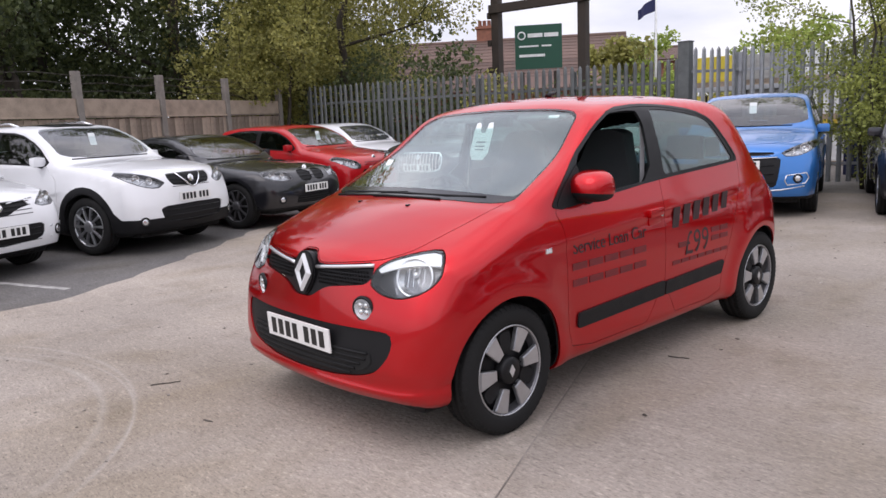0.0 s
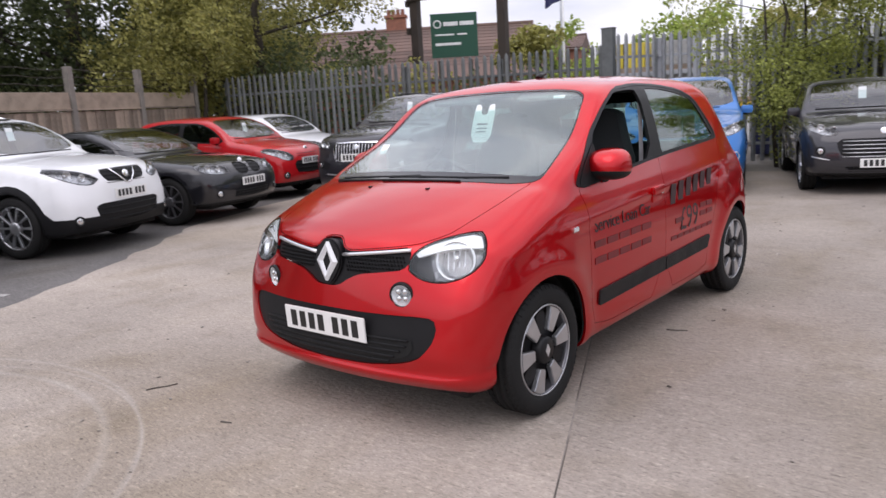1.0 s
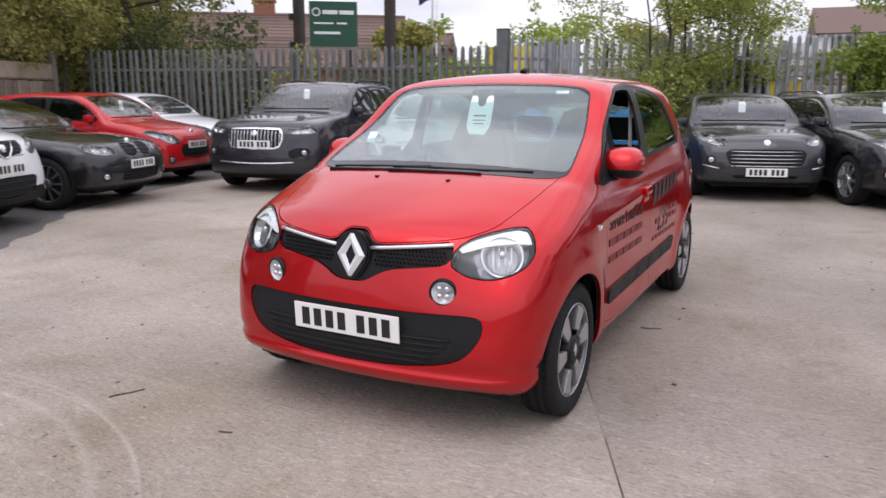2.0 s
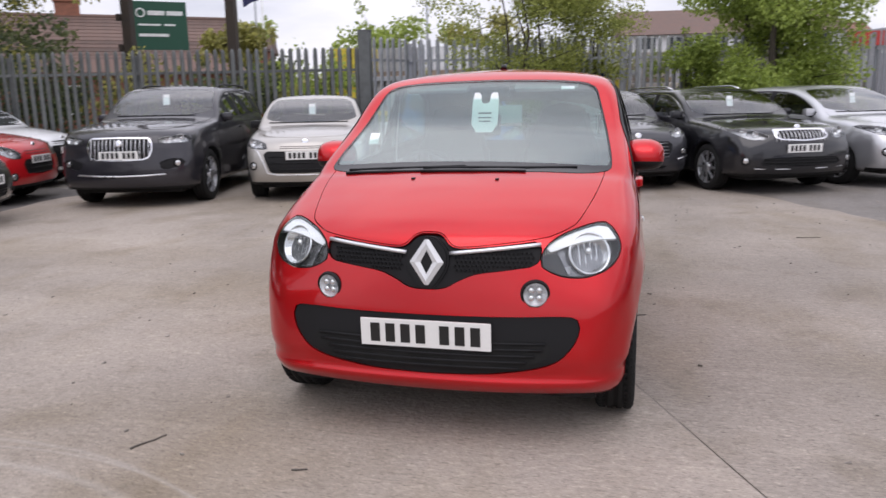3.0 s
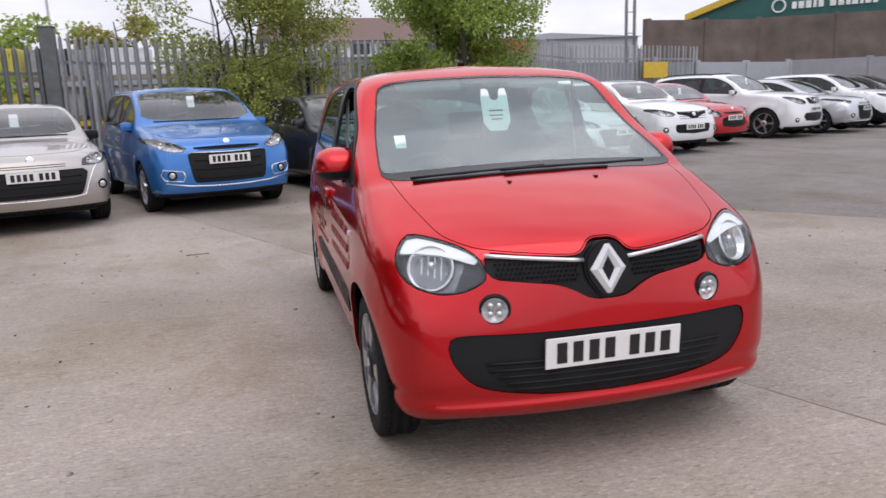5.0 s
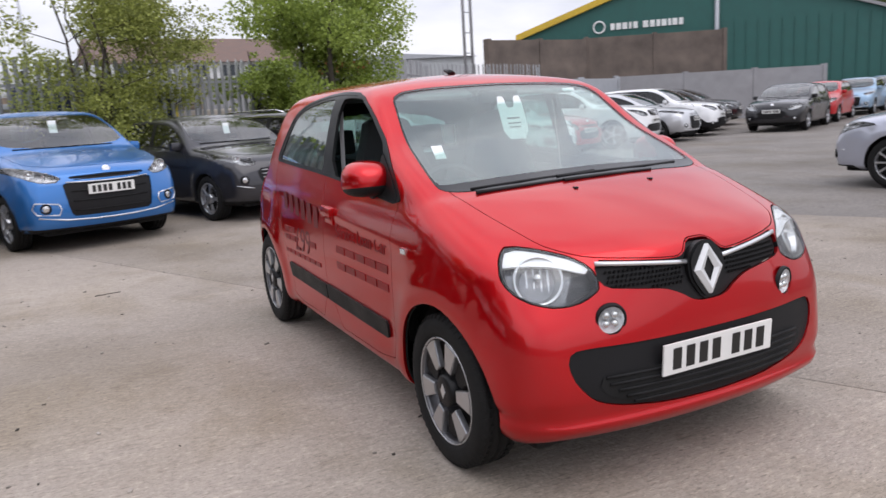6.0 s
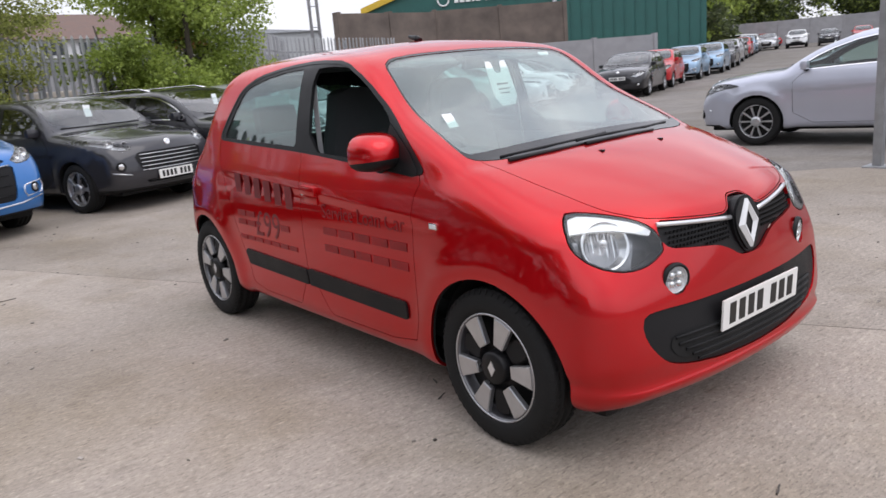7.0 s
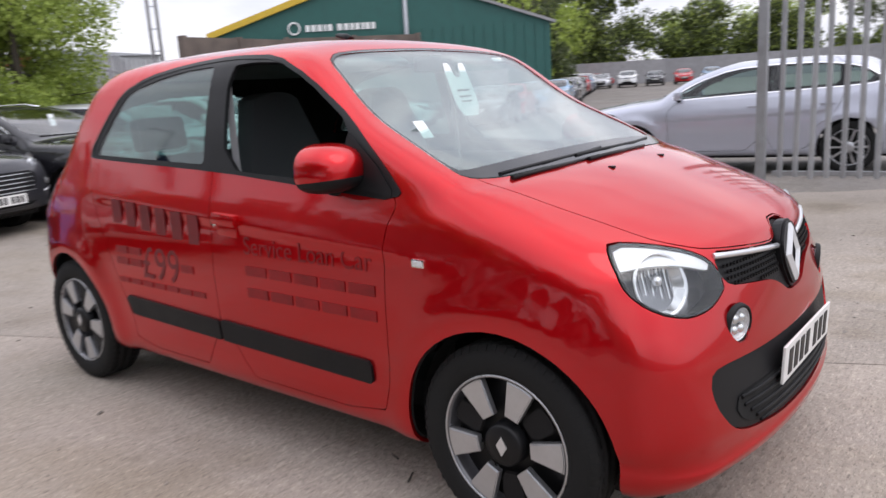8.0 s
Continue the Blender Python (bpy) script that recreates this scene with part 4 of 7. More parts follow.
        part("mirror_glass", prism(rounded([(-0.07, -0.04), (0.07, -0.04), (0.075, 0.05), (-0.065, 0.06)], 2), 0.059, 0.063, None, "xz"), CHROME, mirror, at=shift)
        sail = g.flank([(0.35, 0.98), (0.44, 1.075), (0.575, 1.175), (0.60, 1.01)], 0)
        part("mirror_sail", g.cut([-sail], s, 0.006, 0.01, "mirror_sail"), PLASTIC, car)
        for yw in (0.0, 2.492):
            wheel(car, s * 0.715, yw, 0.297, 0.165, "hero", 0.695, 5, ALLOY, s)
        # tail lamps
        tl = g.back([(0.60, 0.78), (0.60, 1.02), (0.85, 1.0), (0.85, 0.80)], 2.6, 1)
        part("tail_lamp", g.cut([-tl], s, 0.004, 0.01, "tail_lamp"), TAIL, car)
        # washer jets
        y = -0.045
        zt = FORM.spot((s * 0.19, y, 1.4), (0, 0, -1))[2]
        part("washer_jet", box(0.016, 0.022, 0.008, s * 0.19, y, zt - 0.003, 0.004), TRIM, car, smooth=True)
    # lettering on the doors: readable words, and bars for the rest
    for s in (1, -1):
        flip = 1 if s > 0 else -1
        d = doors[s, "front"]
        def words(text, size, y, z, mat, owner, name):
            cu = bpy.data.curves.new(name, "FONT")
            cu.body, cu.size, cu.extrude, cu.align_x = text, size, 0.0008, "CENTER"
            tmp = bpy.data.objects.new(name, cu)
            me = bpy.data.meshes.new_from_object(tmp)
            bpy.data.objects.remove(tmp)
            x = abs(FORM.spot((s * 2, y, z + size * 0.3), (-s, 0, 0))[0])
            m = pose(s * (x + 0.0035), y, z, 90, 0, 90 * flip) @ pose(0, 0, 0, -3)
            bm = bmesh.new()
            bm.from_mesh(me)
            left = set(bm.verts)
            while left:
                stack, glyph = [min(left, key=lambda v: v.index)], set()
                while stack:
                    v = stack.pop()
                    if v in left:
                        left.discard(v)
                        glyph.add(v)
                        stack += [e.other_vert(v) for e in v.link_edges]
                one = bm.copy()
                keep = {v.index for v in glyph}
                one.verts.ensure_lookup_table()
                bmesh.ops.delete(one, geom=[v for v in one.verts if v.index not in keep], context="VERTS")
                part(name, one, mat, owner, at=m)
            bm.free()
        def strokes(rows, mat, owner, name):
            for y0, y1, z, h in rows:
                n = max(1, round((y1 - y0) / (h * 4)))
                for i in range(n):
                    ya, yb = y0 + (y1 - y0) * i / n, y0 + (y1 - y0) * (i + 0.86) / n
                    x = abs(FORM.spot((s * 2, (ya + yb) / 2, z), (-s, 0, 0))[0]) + 0.002
                    part(name, box(0.003, yb - ya, h, s * x, (ya + yb) / 2, z - h / 2), mat, owner)
        words("Service Loan Car", 0.092, 0.77, 0.755, STICKER if s > 0 else GHOST, d, "letter")
        strokes([(0.44, 1.10, 0.695, 0.034), (0.44, 1.10, 0.615, 0.034)], FADED if s > 0 else GHOST, d, "lettering_bar")
        r = doors[s, "rear"]
        for i in range(6):
            yb, zb = 1.40 + 0.115 * i, 0.80 + 0.007 * i
            xb = abs(FORM.spot((s * 2, yb, zb), (-s, 0, 0))[0]) + 0.002
            part("lettering_bar", prism([(yb - 0.040 - 0.008 * s, zb - 0.078), (yb + 0.030 - 0.008 * s, zb - 0.078), (yb + 0.040 + 0.008 * s, zb + 0.078), (yb - 0.030 + 0.008 * s, zb + 0.078)], s * xb - 0.0015, s * xb + 0.0015, None, "yz"), STICKER if s > 0 else FADED, r)
        words("£99", 0.19, 1.63 if s > 0 else 1.66, 0.595, STICKER if s > 0 else FADED, r, "letter")
        strokes([(1.42, 1.52, 0.66, 0.03), (1.80, 2.02, 0.70, 0.03), (1.80, 2.02, 0.65, 0.03), (1.36, 2.02, 0.565, 0.022)], FADED if s > 0 else GHOST, r, "lettering_bar")
    # wipers lie at the foot of the windscreen
    def on_screen(x, z, out=0.012):
        p = FORM.spot((x, -0.6, z), (0, 1, 0))
        return (x, p[1] - out, z)
    wipers = [[(-0.18, 1.036), (0.05, 1.040), (0.30, 1.038), (0.52, 1.036)], [(-0.56, 1.020), (-0.35, 1.032), (-0.1, 1.040), (0.02, 1.044)]]
    for line in wipers:
        w = new("wiper")
        w.parent = car
        part("blade", tube([on_screen(x, z + 0.012, 0.006) for x, z in line], 0.006, 6), TRIM, w)
        part("arm", tube([on_screen(x, z, 0.016) for x, z in line[:3]], [0.009, 0.007, 0.005], 6), TRIM, w)
    # roof aerial and the ditch strips
    zr = FORM.spot((0, 1.15, 3), (0, 0, -1))[2]
    part("aerial", tube([(0, 1.28, zr + 0.005), (0, 1.30, zr + 0.022), (0, 1.36, zr + 0.035)], [0.022, 0.016, 0.008], 8), TRIM, car)
    # the cabin
    part("cabin_floor", box(1.30, 2.2, 0.10, 0, 1.35, 0.26, 0.03), CLOTH, car)
    for s in (1, -1):
        fs = new("front_seat")
        fs.parent, fs.matrix_basis = car, pose(s * 0.34, 0.98, 0.36)
        part("cushion", box(0.48, 0.50, 0.16, 0, 0, 0, 0.05), CLOTH, fs, smooth=True)
        bk = bmesh.new()
        bmesh.ops.create_cube(bk, size=1)
        bmesh.ops.subdivide_edges(bk, edges=bk.edges[:], cuts=5, use_grid_fill=True)
        for v in bk.verts:
            x, y, z = v.co
            f = z + 0.5
            wide = 0.25 - 0.02 * f - 0.10 * max(0.0, (f - 0.66) / 0.34) ** 0.7
            r = max(abs(x), abs(y)) * 2
            v.co = (x * 2 * wide * (1 - 0.12 * (2 * y) ** 2), y * 0.15 * (1 - 0.3 * (2 * x) ** 2) + 0.26 + 0.26 * f - 0.05 * f * f, 0.10 + 0.86 * f - 0.03 * (2 * x) ** 2 * (f > 0.95))
        part("backrest", bk, CLOTH, fs, "charcoal bucket backrest with built-in headrest", smooth=True)
        strap = bmesh.new()
        run = [(0.655, 1.275, 1.36), (0.665, 1.265, 1.24), (0.675, 1.25, 1.08), (0.68, 1.235, 0.88), (0.66, 1.2, 0.62)]
        edge = [[strap.verts.new((s * (x + o * 0.5), y + o, z)) for o in (-0.012, 0.012)] for x, y, z in run]
        for p, q in zip(edge, edge[1:]):
            strap.faces.new((p[0], p[1], q[1], q[0]))
        belt = part("seat_belt", strap, SEATLINE, car, "pale grey seat belt hanging at the door pillar")
        belt.modifiers.new("webbing", "SOLIDIFY").thickness = 0.003
        part("door_card", box(0.05, 1.7, 0.62, s * 0.70, 1.3, 0.36, 0.02), DASH, car)
    rear_seat = new("rear_bench")
    rear_seat.parent, rear_seat.matrix_basis = car, pose(0, 1.95, 0.40)
    part("cushion", box(1.22, 0.48, 0.18, 0, 0, 0, 0.05), CLOTH, rear_seat, smooth=True)
    part("backrest", box(1.22, 0.14, 0.55, bevel=0.05, turn=pose(0, 0.30, 0.38, -14)), CLOTH, rear_seat, smooth=True)
    for s in (1, -1):
        part("headrest", box(0.26, 0.09, 0.16, bevel=0.035, turn=pose(s * 0.33, 0.40, 0.76, -10)), CLOTH, rear_seat, smooth=True)
    part("dashboard", prism(rounded([(0.30, 0.45), (0.30, 0.93), (0.36, 0.985), (0.55, 0.975), (0.72, 0.93), (0.74, 0.80), (0.62, 0.62), (0.60, 0.45)], 2), -0.66, 0.66, None, "yz"), DASH, car, smooth=True)
    part("bulkhead", box(1.3, 0.05, 0.55, 0, 0.29, 0.40), GAP, car)
    part("instrument_hood", box(0.34, 0.16, 0.07, -0.34, 0.66, 0.945, 0.03), DASH, car, smooth=True)
    wheel_ = new("steering_wheel")
    wheel_.parent, wheel_.matrix_basis = car, pose(-0.34, 0.80, 0.92, -62)
    part("wheel_rim", tube([(0.18 * math.cos(a), 0.18 * math.sin(a), 0) for a in [2 * math.pi * i / 28 for i in range(29)]], 0.014, 8, cap=False), DASH, wheel_)
    part("wheel_boss", box(0.15, 0.12, 0.04, 0, -0.01, -0.02, 0.015), DASH, wheel_, smooth=True)
    for a in (0, 180, 270):
        part("wheel_spoke", box(0.17, 0.03, 0.012, bevel=0.004, turn=pose(0, 0, 0, 0, 0, a) @ pose(0.09, 0, 0)), DASH, wheel_)
    part("rear_view_mirror", box(0.22, 0.03, 0.06, 0, 0.82, 1.36, 0.014), TRIM, car, smooth=True)
    part("headliner", g.cut([Z - 1.44, screen - 0.03, tailglass - 0.03, dlo - 0.02], 0, -0.03, 0.004, "headliner"), HEADLINER, car)
    for s in (1, -1):
        part("sun_visor", box(0.34, 0.14, 0.02, bevel=0.008, turn=pose(s * 0.3, 0.90, 1.425, 24)), HEADLINER, car)
    # papers behind the windscreen
    p = on_screen(0.0, 1.30, -0.035)
    tag = new("price_tag")
    tag.parent, tag.matrix_basis = car, Matrix.Translation((0.0, p[1] + 0.02, 1.285)) @ pose(0, 0, 0, -22)
    part("card", prism(rounded([(-0.07, -0.11), (0.07, -0.11), (0.07, 0.11), (0.028, 0.11), (0.02, 0.05), (-0.02, 0.05), (-0.028, 0.11), (-0.07, 0.11)], 1), -0.001, 0.001, None, "xz"), PAPER, tag, "white hang tag")
    bars(tag, [(0, -0.005, 0.07, 0.008), (0, -0.03, 0.07, 0.006), (0, -0.05, 0.06, 0.006)], INK, -0.0022, name="tag_marks")
    part("tax_label", box(0.07, 0.002, 0.02, bevel=0, turn=pose(0.42, on_screen(0.42, 1.405, -0.012)[1], 1.405, -40)), PAPER, car)
    part("window_sticker", box(0.05, 0.002, 0.07, bevel=0, turn=pose(-0.535, on_screen(-0.515, 1.165, -0.012)[1], 1.165, -40)), PAPER, car)
    part("rear_notice", box(0.012, 0.20, 0.13, 0.52, 2.35, 1.10, 0.003), PAPER, car)
    part("rear_notice", box(0.24, 0.012, 0.16, -0.2, 2.62, 1.14, 0.003), PAPER, car)
    return car


hero(pose(0, 0, 0))


# ---- the parked cars ----
MODELS = {
    # front overhang, wheelbase, rear overhang, half width, height, tyre, bonnet, cowl, top of the windscreen, end of the roof, belt
    "crossover": dict(fo=0.88, wb=2.63, ro=0.80, w=0.89, h=1.60, r=0.345, hood=1.00, cowl=(0.35, 1.10), top=1.05, end=3.0, belt=(1.04, 1.12), clad=True),
    "city": dict(fo=0.84, wb=2.60, ro=0.70, w=0.88, h=1.56, r=0.335, hood=0.97, cowl=(0.36, 1.09), top=1.05, end=2.9, belt=(1.02, 1.10)),
    "coupe": dict(fo=0.78, wb=2.76, ro=1.02, w=0.89, h=1.38, r=0.325, hood=0.84, cowl=(0.62, 0.95), top=1.35, end=2.45, belt=(0.93, 0.98), tail="saloon"),
    "small": dict(fo=0.74, wb=2.42, ro=0.56, w=0.83, h=1.47, r=0.295, hood=0.90, cowl=(0.28, 1.02), top=0.92, end=2.55, belt=(0.96, 1.04)),
    "hatch": dict(fo=0.83, wb=2.58, ro=0.64, w=0.86, h=1.48, r=0.310, hood=0.90, cowl=(0.36, 1.02), top=1.05, end=2.75, belt=(0.95, 1.04)),
    "suv": dict(fo=0.90, wb=2.80, ro=0.92, w=0.94, h=1.66, r=0.365, hood=1.05, cowl=(0.50, 1.16), top=1.22, end=3.25, belt=(1.08, 1.16), clad=False),
    "mpv": dict(fo=0.90, wb=2.70, ro=0.74, w=0.92, h=1.64, r=0.325, hood=0.97, cowl=(0.22, 1.12), top=1.02, end=3.05, belt=(1.02, 1.10)),
    "estate": dict(fo=0.90, wb=2.84, ro=1.12, w=0.93, h=1.48, r=0.330, hood=0.92, cowl=(0.52, 1.02), top=1.25, end=3.5, belt=(0.98, 1.04)),
    "family": dict(fo=0.91, wb=2.66, ro=0.80, w=0.90, h=1.49, r=0.325, hood=0.91, cowl=(0.28, 1.02), top=1.15, end=2.9, belt=(0.97, 1.05)),
}
FACES = {
    # headlamp, grille, lower intake, fog lamp and bright strips in the front view, as shares of the half width and metres under the bonnet's edge
    "v": dict(lamp=[(0.45, -0.235), (0.44, -0.165), (0.66, -0.06), (0.88, -0.02), (0.93, -0.07), (0.86, -0.165), (0.66, -0.235)], grille=[(-2, -0.07), (0.36, -0.07), (0.40, -0.11), (0.34, -0.24), (-2, -0.26)], intake=[(-2, -0.44), (0.50, -0.44), (0.60, -0.49), (0.50, -0.66), (-2, -0.68)], fog=(0.80, -0.61), plate=0.36),
    "kidney": dict(lamp=[(0.42, -0.17), (0.45, -0.07), (0.75, -0.03), (0.92, -0.05), (0.89, -0.15), (0.65, -0.19)], grille=[(0.03, -0.05), (0.30, -0.05), (0.34, -0.12), (0.26, -0.21), (0.04, -0.21)], intake=[(-2, -0.40), (0.45, -0.40), (0.50, -0.45), (0.45, -0.52), (-2, -0.52)], fog=(0.72, -0.44), plate=0.31),
    "wide": dict(lamp=[(0.50, -0.20), (0.54, -0.13), (0.76, -0.04), (0.96, 0.01), (0.98, -0.07), (0.80, -0.18)], grille=[(-2, -0.135), (0.46, -0.115), (0.47, -0.165), (-2, -0.185)], intake=[(-2, -0.215), (0.52, -0.195), (0.545, -0.22), (0.50, -0.55), (0.46, -0.57), (-2, -0.58)], fog=(0.76, -0.46), plate=0.285,
                 strips=[(0.008, [(-0.50, -0.192), (-0.25, -0.20), (0, -0.203), (0.25, -0.20), (0.50, -0.192)]), (0.010, [(-0.84, -0.555), (-0.55, -0.60), (-0.25, -0.615), (0, -0.618), (0.25, -0.615), (0.55, -0.60), (0.84, -0.555)]),
                         (0.008, [(0.62, -0.42), (0.86, -0.39), (0.89, -0.45), (0.85, -0.52), (0.63, -0.54), (0.60, -0.48), (0.62, -0.42)]), (0.008, [(-0.62, -0.42), (-0.86, -0.39), (-0.89, -0.45), (-0.85, -0.52), (-0.63, -0.54), (-0.60, -0.48), (-0.62, -0.42)])]),
    "trapeze": dict(lamp=[(0.58, -0.185), (0.57, -0.12), (0.76, -0.05), (0.94, -0.025), (0.97, -0.08), (0.90, -0.165)], grille=[(-2, -0.145), (0.46, -0.125), (0.46, -0.165), (-2, -0.18)], intake=[(-2, -0.225), (0.64, -0.20), (0.68, -0.215), (0.565, -0.49), (0.53, -0.50), (-2, -0.505)], fog=(0.83, -0.40), plate=0.26,
                    strips=[(0.009, [(0.80, -0.17), (0.74, -0.22), (0.66, -0.36), (0.60, -0.50), (0.45, -0.52), (0, -0.525), (-0.45, -0.52), (-0.60, -0.50), (-0.66, -0.36), (-0.74, -0.22), (-0.80, -0.17)])]),
    "frame": dict(lamp=[(0.52, -0.21), (0.50, -0.14), (0.65, -0.105), (0.92, -0.09), (0.94, -0.15), (0.90, -0.205)], grille=[(-2, -0.115), (0.40, -0.115), (0.45, -0.17), (0.45, -0.33), (0.36, -0.42), (-2, -0.42)], intake=[(0.54, -0.42), (0.86, -0.38), (0.88, -0.48), (0.56, -0.56)], fog=(0.78, -0.46), plate=0.345, upright=True,
                  strips=[(0.012, [(-0.62, -0.60), (-0.3, -0.615), (0, -0.62), (0.3, -0.615), (0.62, -0.60)])]),
    "smile": dict(lamp=[(0.46, -0.26), (0.50, -0.15), (0.80, -0.04), (0.95, -0.04), (0.95, -0.14), (0.72, -0.26)], grille=[(-2, -0.14), (0.44, -0.13), (0.44, -0.19), (-2, -0.22)], intake=[(-2, -0.27), (0.42, -0.26), (0.52, -0.33), (0.46, -0.50), (-2, -0.52)], fog=(0.74, -0.50), plate=0.28),
    "mouth": dict(lamp=[(0.42, -0.165), (0.58, -0.095), (0.82, 0.0), (0.96, 0.01), (0.96, -0.075), (0.74, -0.165)], grille=[(-2, -0.20), (0.54, -0.19), (0.60, -0.23), (0.56, -0.36), (0.50, -0.42), (-2, -0.44)], intake=[(-2, -0.535), (0.50, -0.53), (0.52, -0.56), (0.48, -0.60), (-2, -0.61)], fog=(0.80, -0.34), plate=0.49, bright=True,
                  strips=[(0.008, [(0.68, -0.45), (0.80, -0.43), (0.90, -0.41)]), (0.008, [(-0.68, -0.45), (-0.80, -0.43), (-0.90, -0.41)])]),
    "wing": dict(lamp=[(0.50, -0.20), (0.54, -0.125), (0.78, -0.06), (0.95, -0.035), (0.97, -0.10), (0.82, -0.21)], grille=[(-2, -0.13), (0.10, -0.12), (0.50, -0.10), (0.51, -0.16), (0.22, -0.20), (0.10, -0.26), (-2, -0.28)], intake=[(-2, -0.37), (0.52, -0.36), (0.60, -0.40), (0.52, -0.56), (-2, -0.58)], fog=(0.80, -0.47), plate=0.42,
                 strips=[(0.007, [(-0.50, -0.105), (-0.12, -0.135)]), (0.007, [(0.12, -0.135), (0.50, -0.105)]), (0.009, [(0.66, -0.42), (0.88, -0.40), (0.90, -0.50), (0.66, -0.53)]), (0.009, [(-0.66, -0.42), (-0.88, -0.40), (-0.90, -0.50), (-0.66, -0.53)])]),
    "swept": dict(lamp=[(0.56, -0.25), (0.54, -0.16), (0.74, -0.075), (0.96, -0.05), (0.985, -0.12), (0.90, -0.235)], grille=[(-2, -0.10), (0.42, -0.09), (0.46, -0.13), (0.38, -0.22), (-2, -0.24)], intake=[(-2, -0.44), (0.50, -0.43), (0.55, -0.46), (0.48, -0.56), (-2, -0.57)], fog=(0.82, -0.48), plate=0.34,
                  strips=[(0.009, [(0.68, -0.47), (0.80, -0.445), (0.94, -0.42)]), (0.009, [(-0.68, -0.47), (-0.80, -0.445), (-0.94, -0.42)])]),
    "crest": dict(lamp=[(0.52, -0.19), (0.50, -0.11), (0.74, -0.035), (0.92, -0.01), (0.95, -0.08), (0.80, -0.19)], grille=[(-2, -0.06), (0.40, -0.05), (0.46, -0.085), (0.38, -0.205), (-2, -0.225)], intake=[(-2, -0.42), (0.66, -0.41), (0.70, -0.44), (0.62, -0.54), (-2, -0.55)], fog=(0.84, -0.46), plate=0.30, upright=True,
                  strips=[(0.007, [(-0.72, -0.565), (-0.3, -0.575), (0.3, -0.575), (0.72, -0.565)])]),
}


def outline(m):
    n, e, h, hd = -m["fo"], m["wb"] + m["ro"], m["h"], m["hood"]
    (cy, cz), ty, re, br = m["cowl"], m["top"], m["end"], m["belt"][1]
    s = [(n + 0.14, 0.20), (n + 0.05, 0.24), (n, 0.38), (n, 0.52), (n + 0.03, hd - 0.20), (n + 0.09, hd - 0.08), (n + 0.24, hd - 0.01), ((n + 0.3 + cy) / 2, (hd + cz) / 2 + 0.012), (cy - 0.06, cz - 0.015), (cy + 0.05, cz + 0.03)]
    s += [((cy + ty) / 2, (cz + h) / 2 + 0.01), (ty, h - 0.08), (ty + 0.25, h - 0.02), (ty + 0.8, h), (re - 0.5, h - 0.015), (re, h - 0.07)]
    if m.get("tail") == "saloon":
        s += [(re + 0.35, h - 0.24), (e - 0.42, br + 0.03), (e - 0.12, br), (e - 0.02, 0.85)]
    else:
        s += [(re + (e - re) * 0.35, h - 0.22), (e - 0.16, br + 0.03), (e - 0.07, 0.90), (e, 0.72)]
    return s + [(e, 0.45), (e - 0.04, 0.26), (e - 0.14, 0.20)]


BUILT = {}


def car_form(kind, step):
    """The panels of one model, shared by all cars of that model."""
    if (kind, step) in BUILT:
        return BUILT[kind, step]
    m = MODELS[kind]
    w, h, e, b = m["w"], m["h"], m["wb"] + m["ro"], m["belt"][0]
    shape = Shape(outline(m), [(w - 0.12, 0.20), (w - 0.05, 0.24), (w - 0.02, 0.40), (w, 0.62), (w - 0.012, 0.80), (w - 0.045, b), (w - 0.06, b + 0.04), (w - 0.14, b + 0.26), (w - 0.21, h - 0.10), (w - 0.30, h - 0.035), (0.3, h - 0.002), (0, h + 0.01)],
                  [(-m["fo"] - 0.1, w - 0.24), (-m["fo"] + 0.06, w - 0.12), (-m["fo"] + 0.25, w - 0.045), (-m["fo"] + 0.5, w - 0.01), (0.1, w), (e - 0.7, w), (e - 0.35, w - 0.03), (e, w - 0.12)],
                  (0.0, m["wb"]), m["r"], bow=(0.24, 0.30, 0.22, 0.15), crown=0.05, blend=0.09, crease=((0.3, 0.74), (m["wb"] - 0.2, 0.80), 0.014), flare=0.016)
    BUILT[kind, step] = (m, shape, Panels(shape, step))
    return BUILT[kind, step]


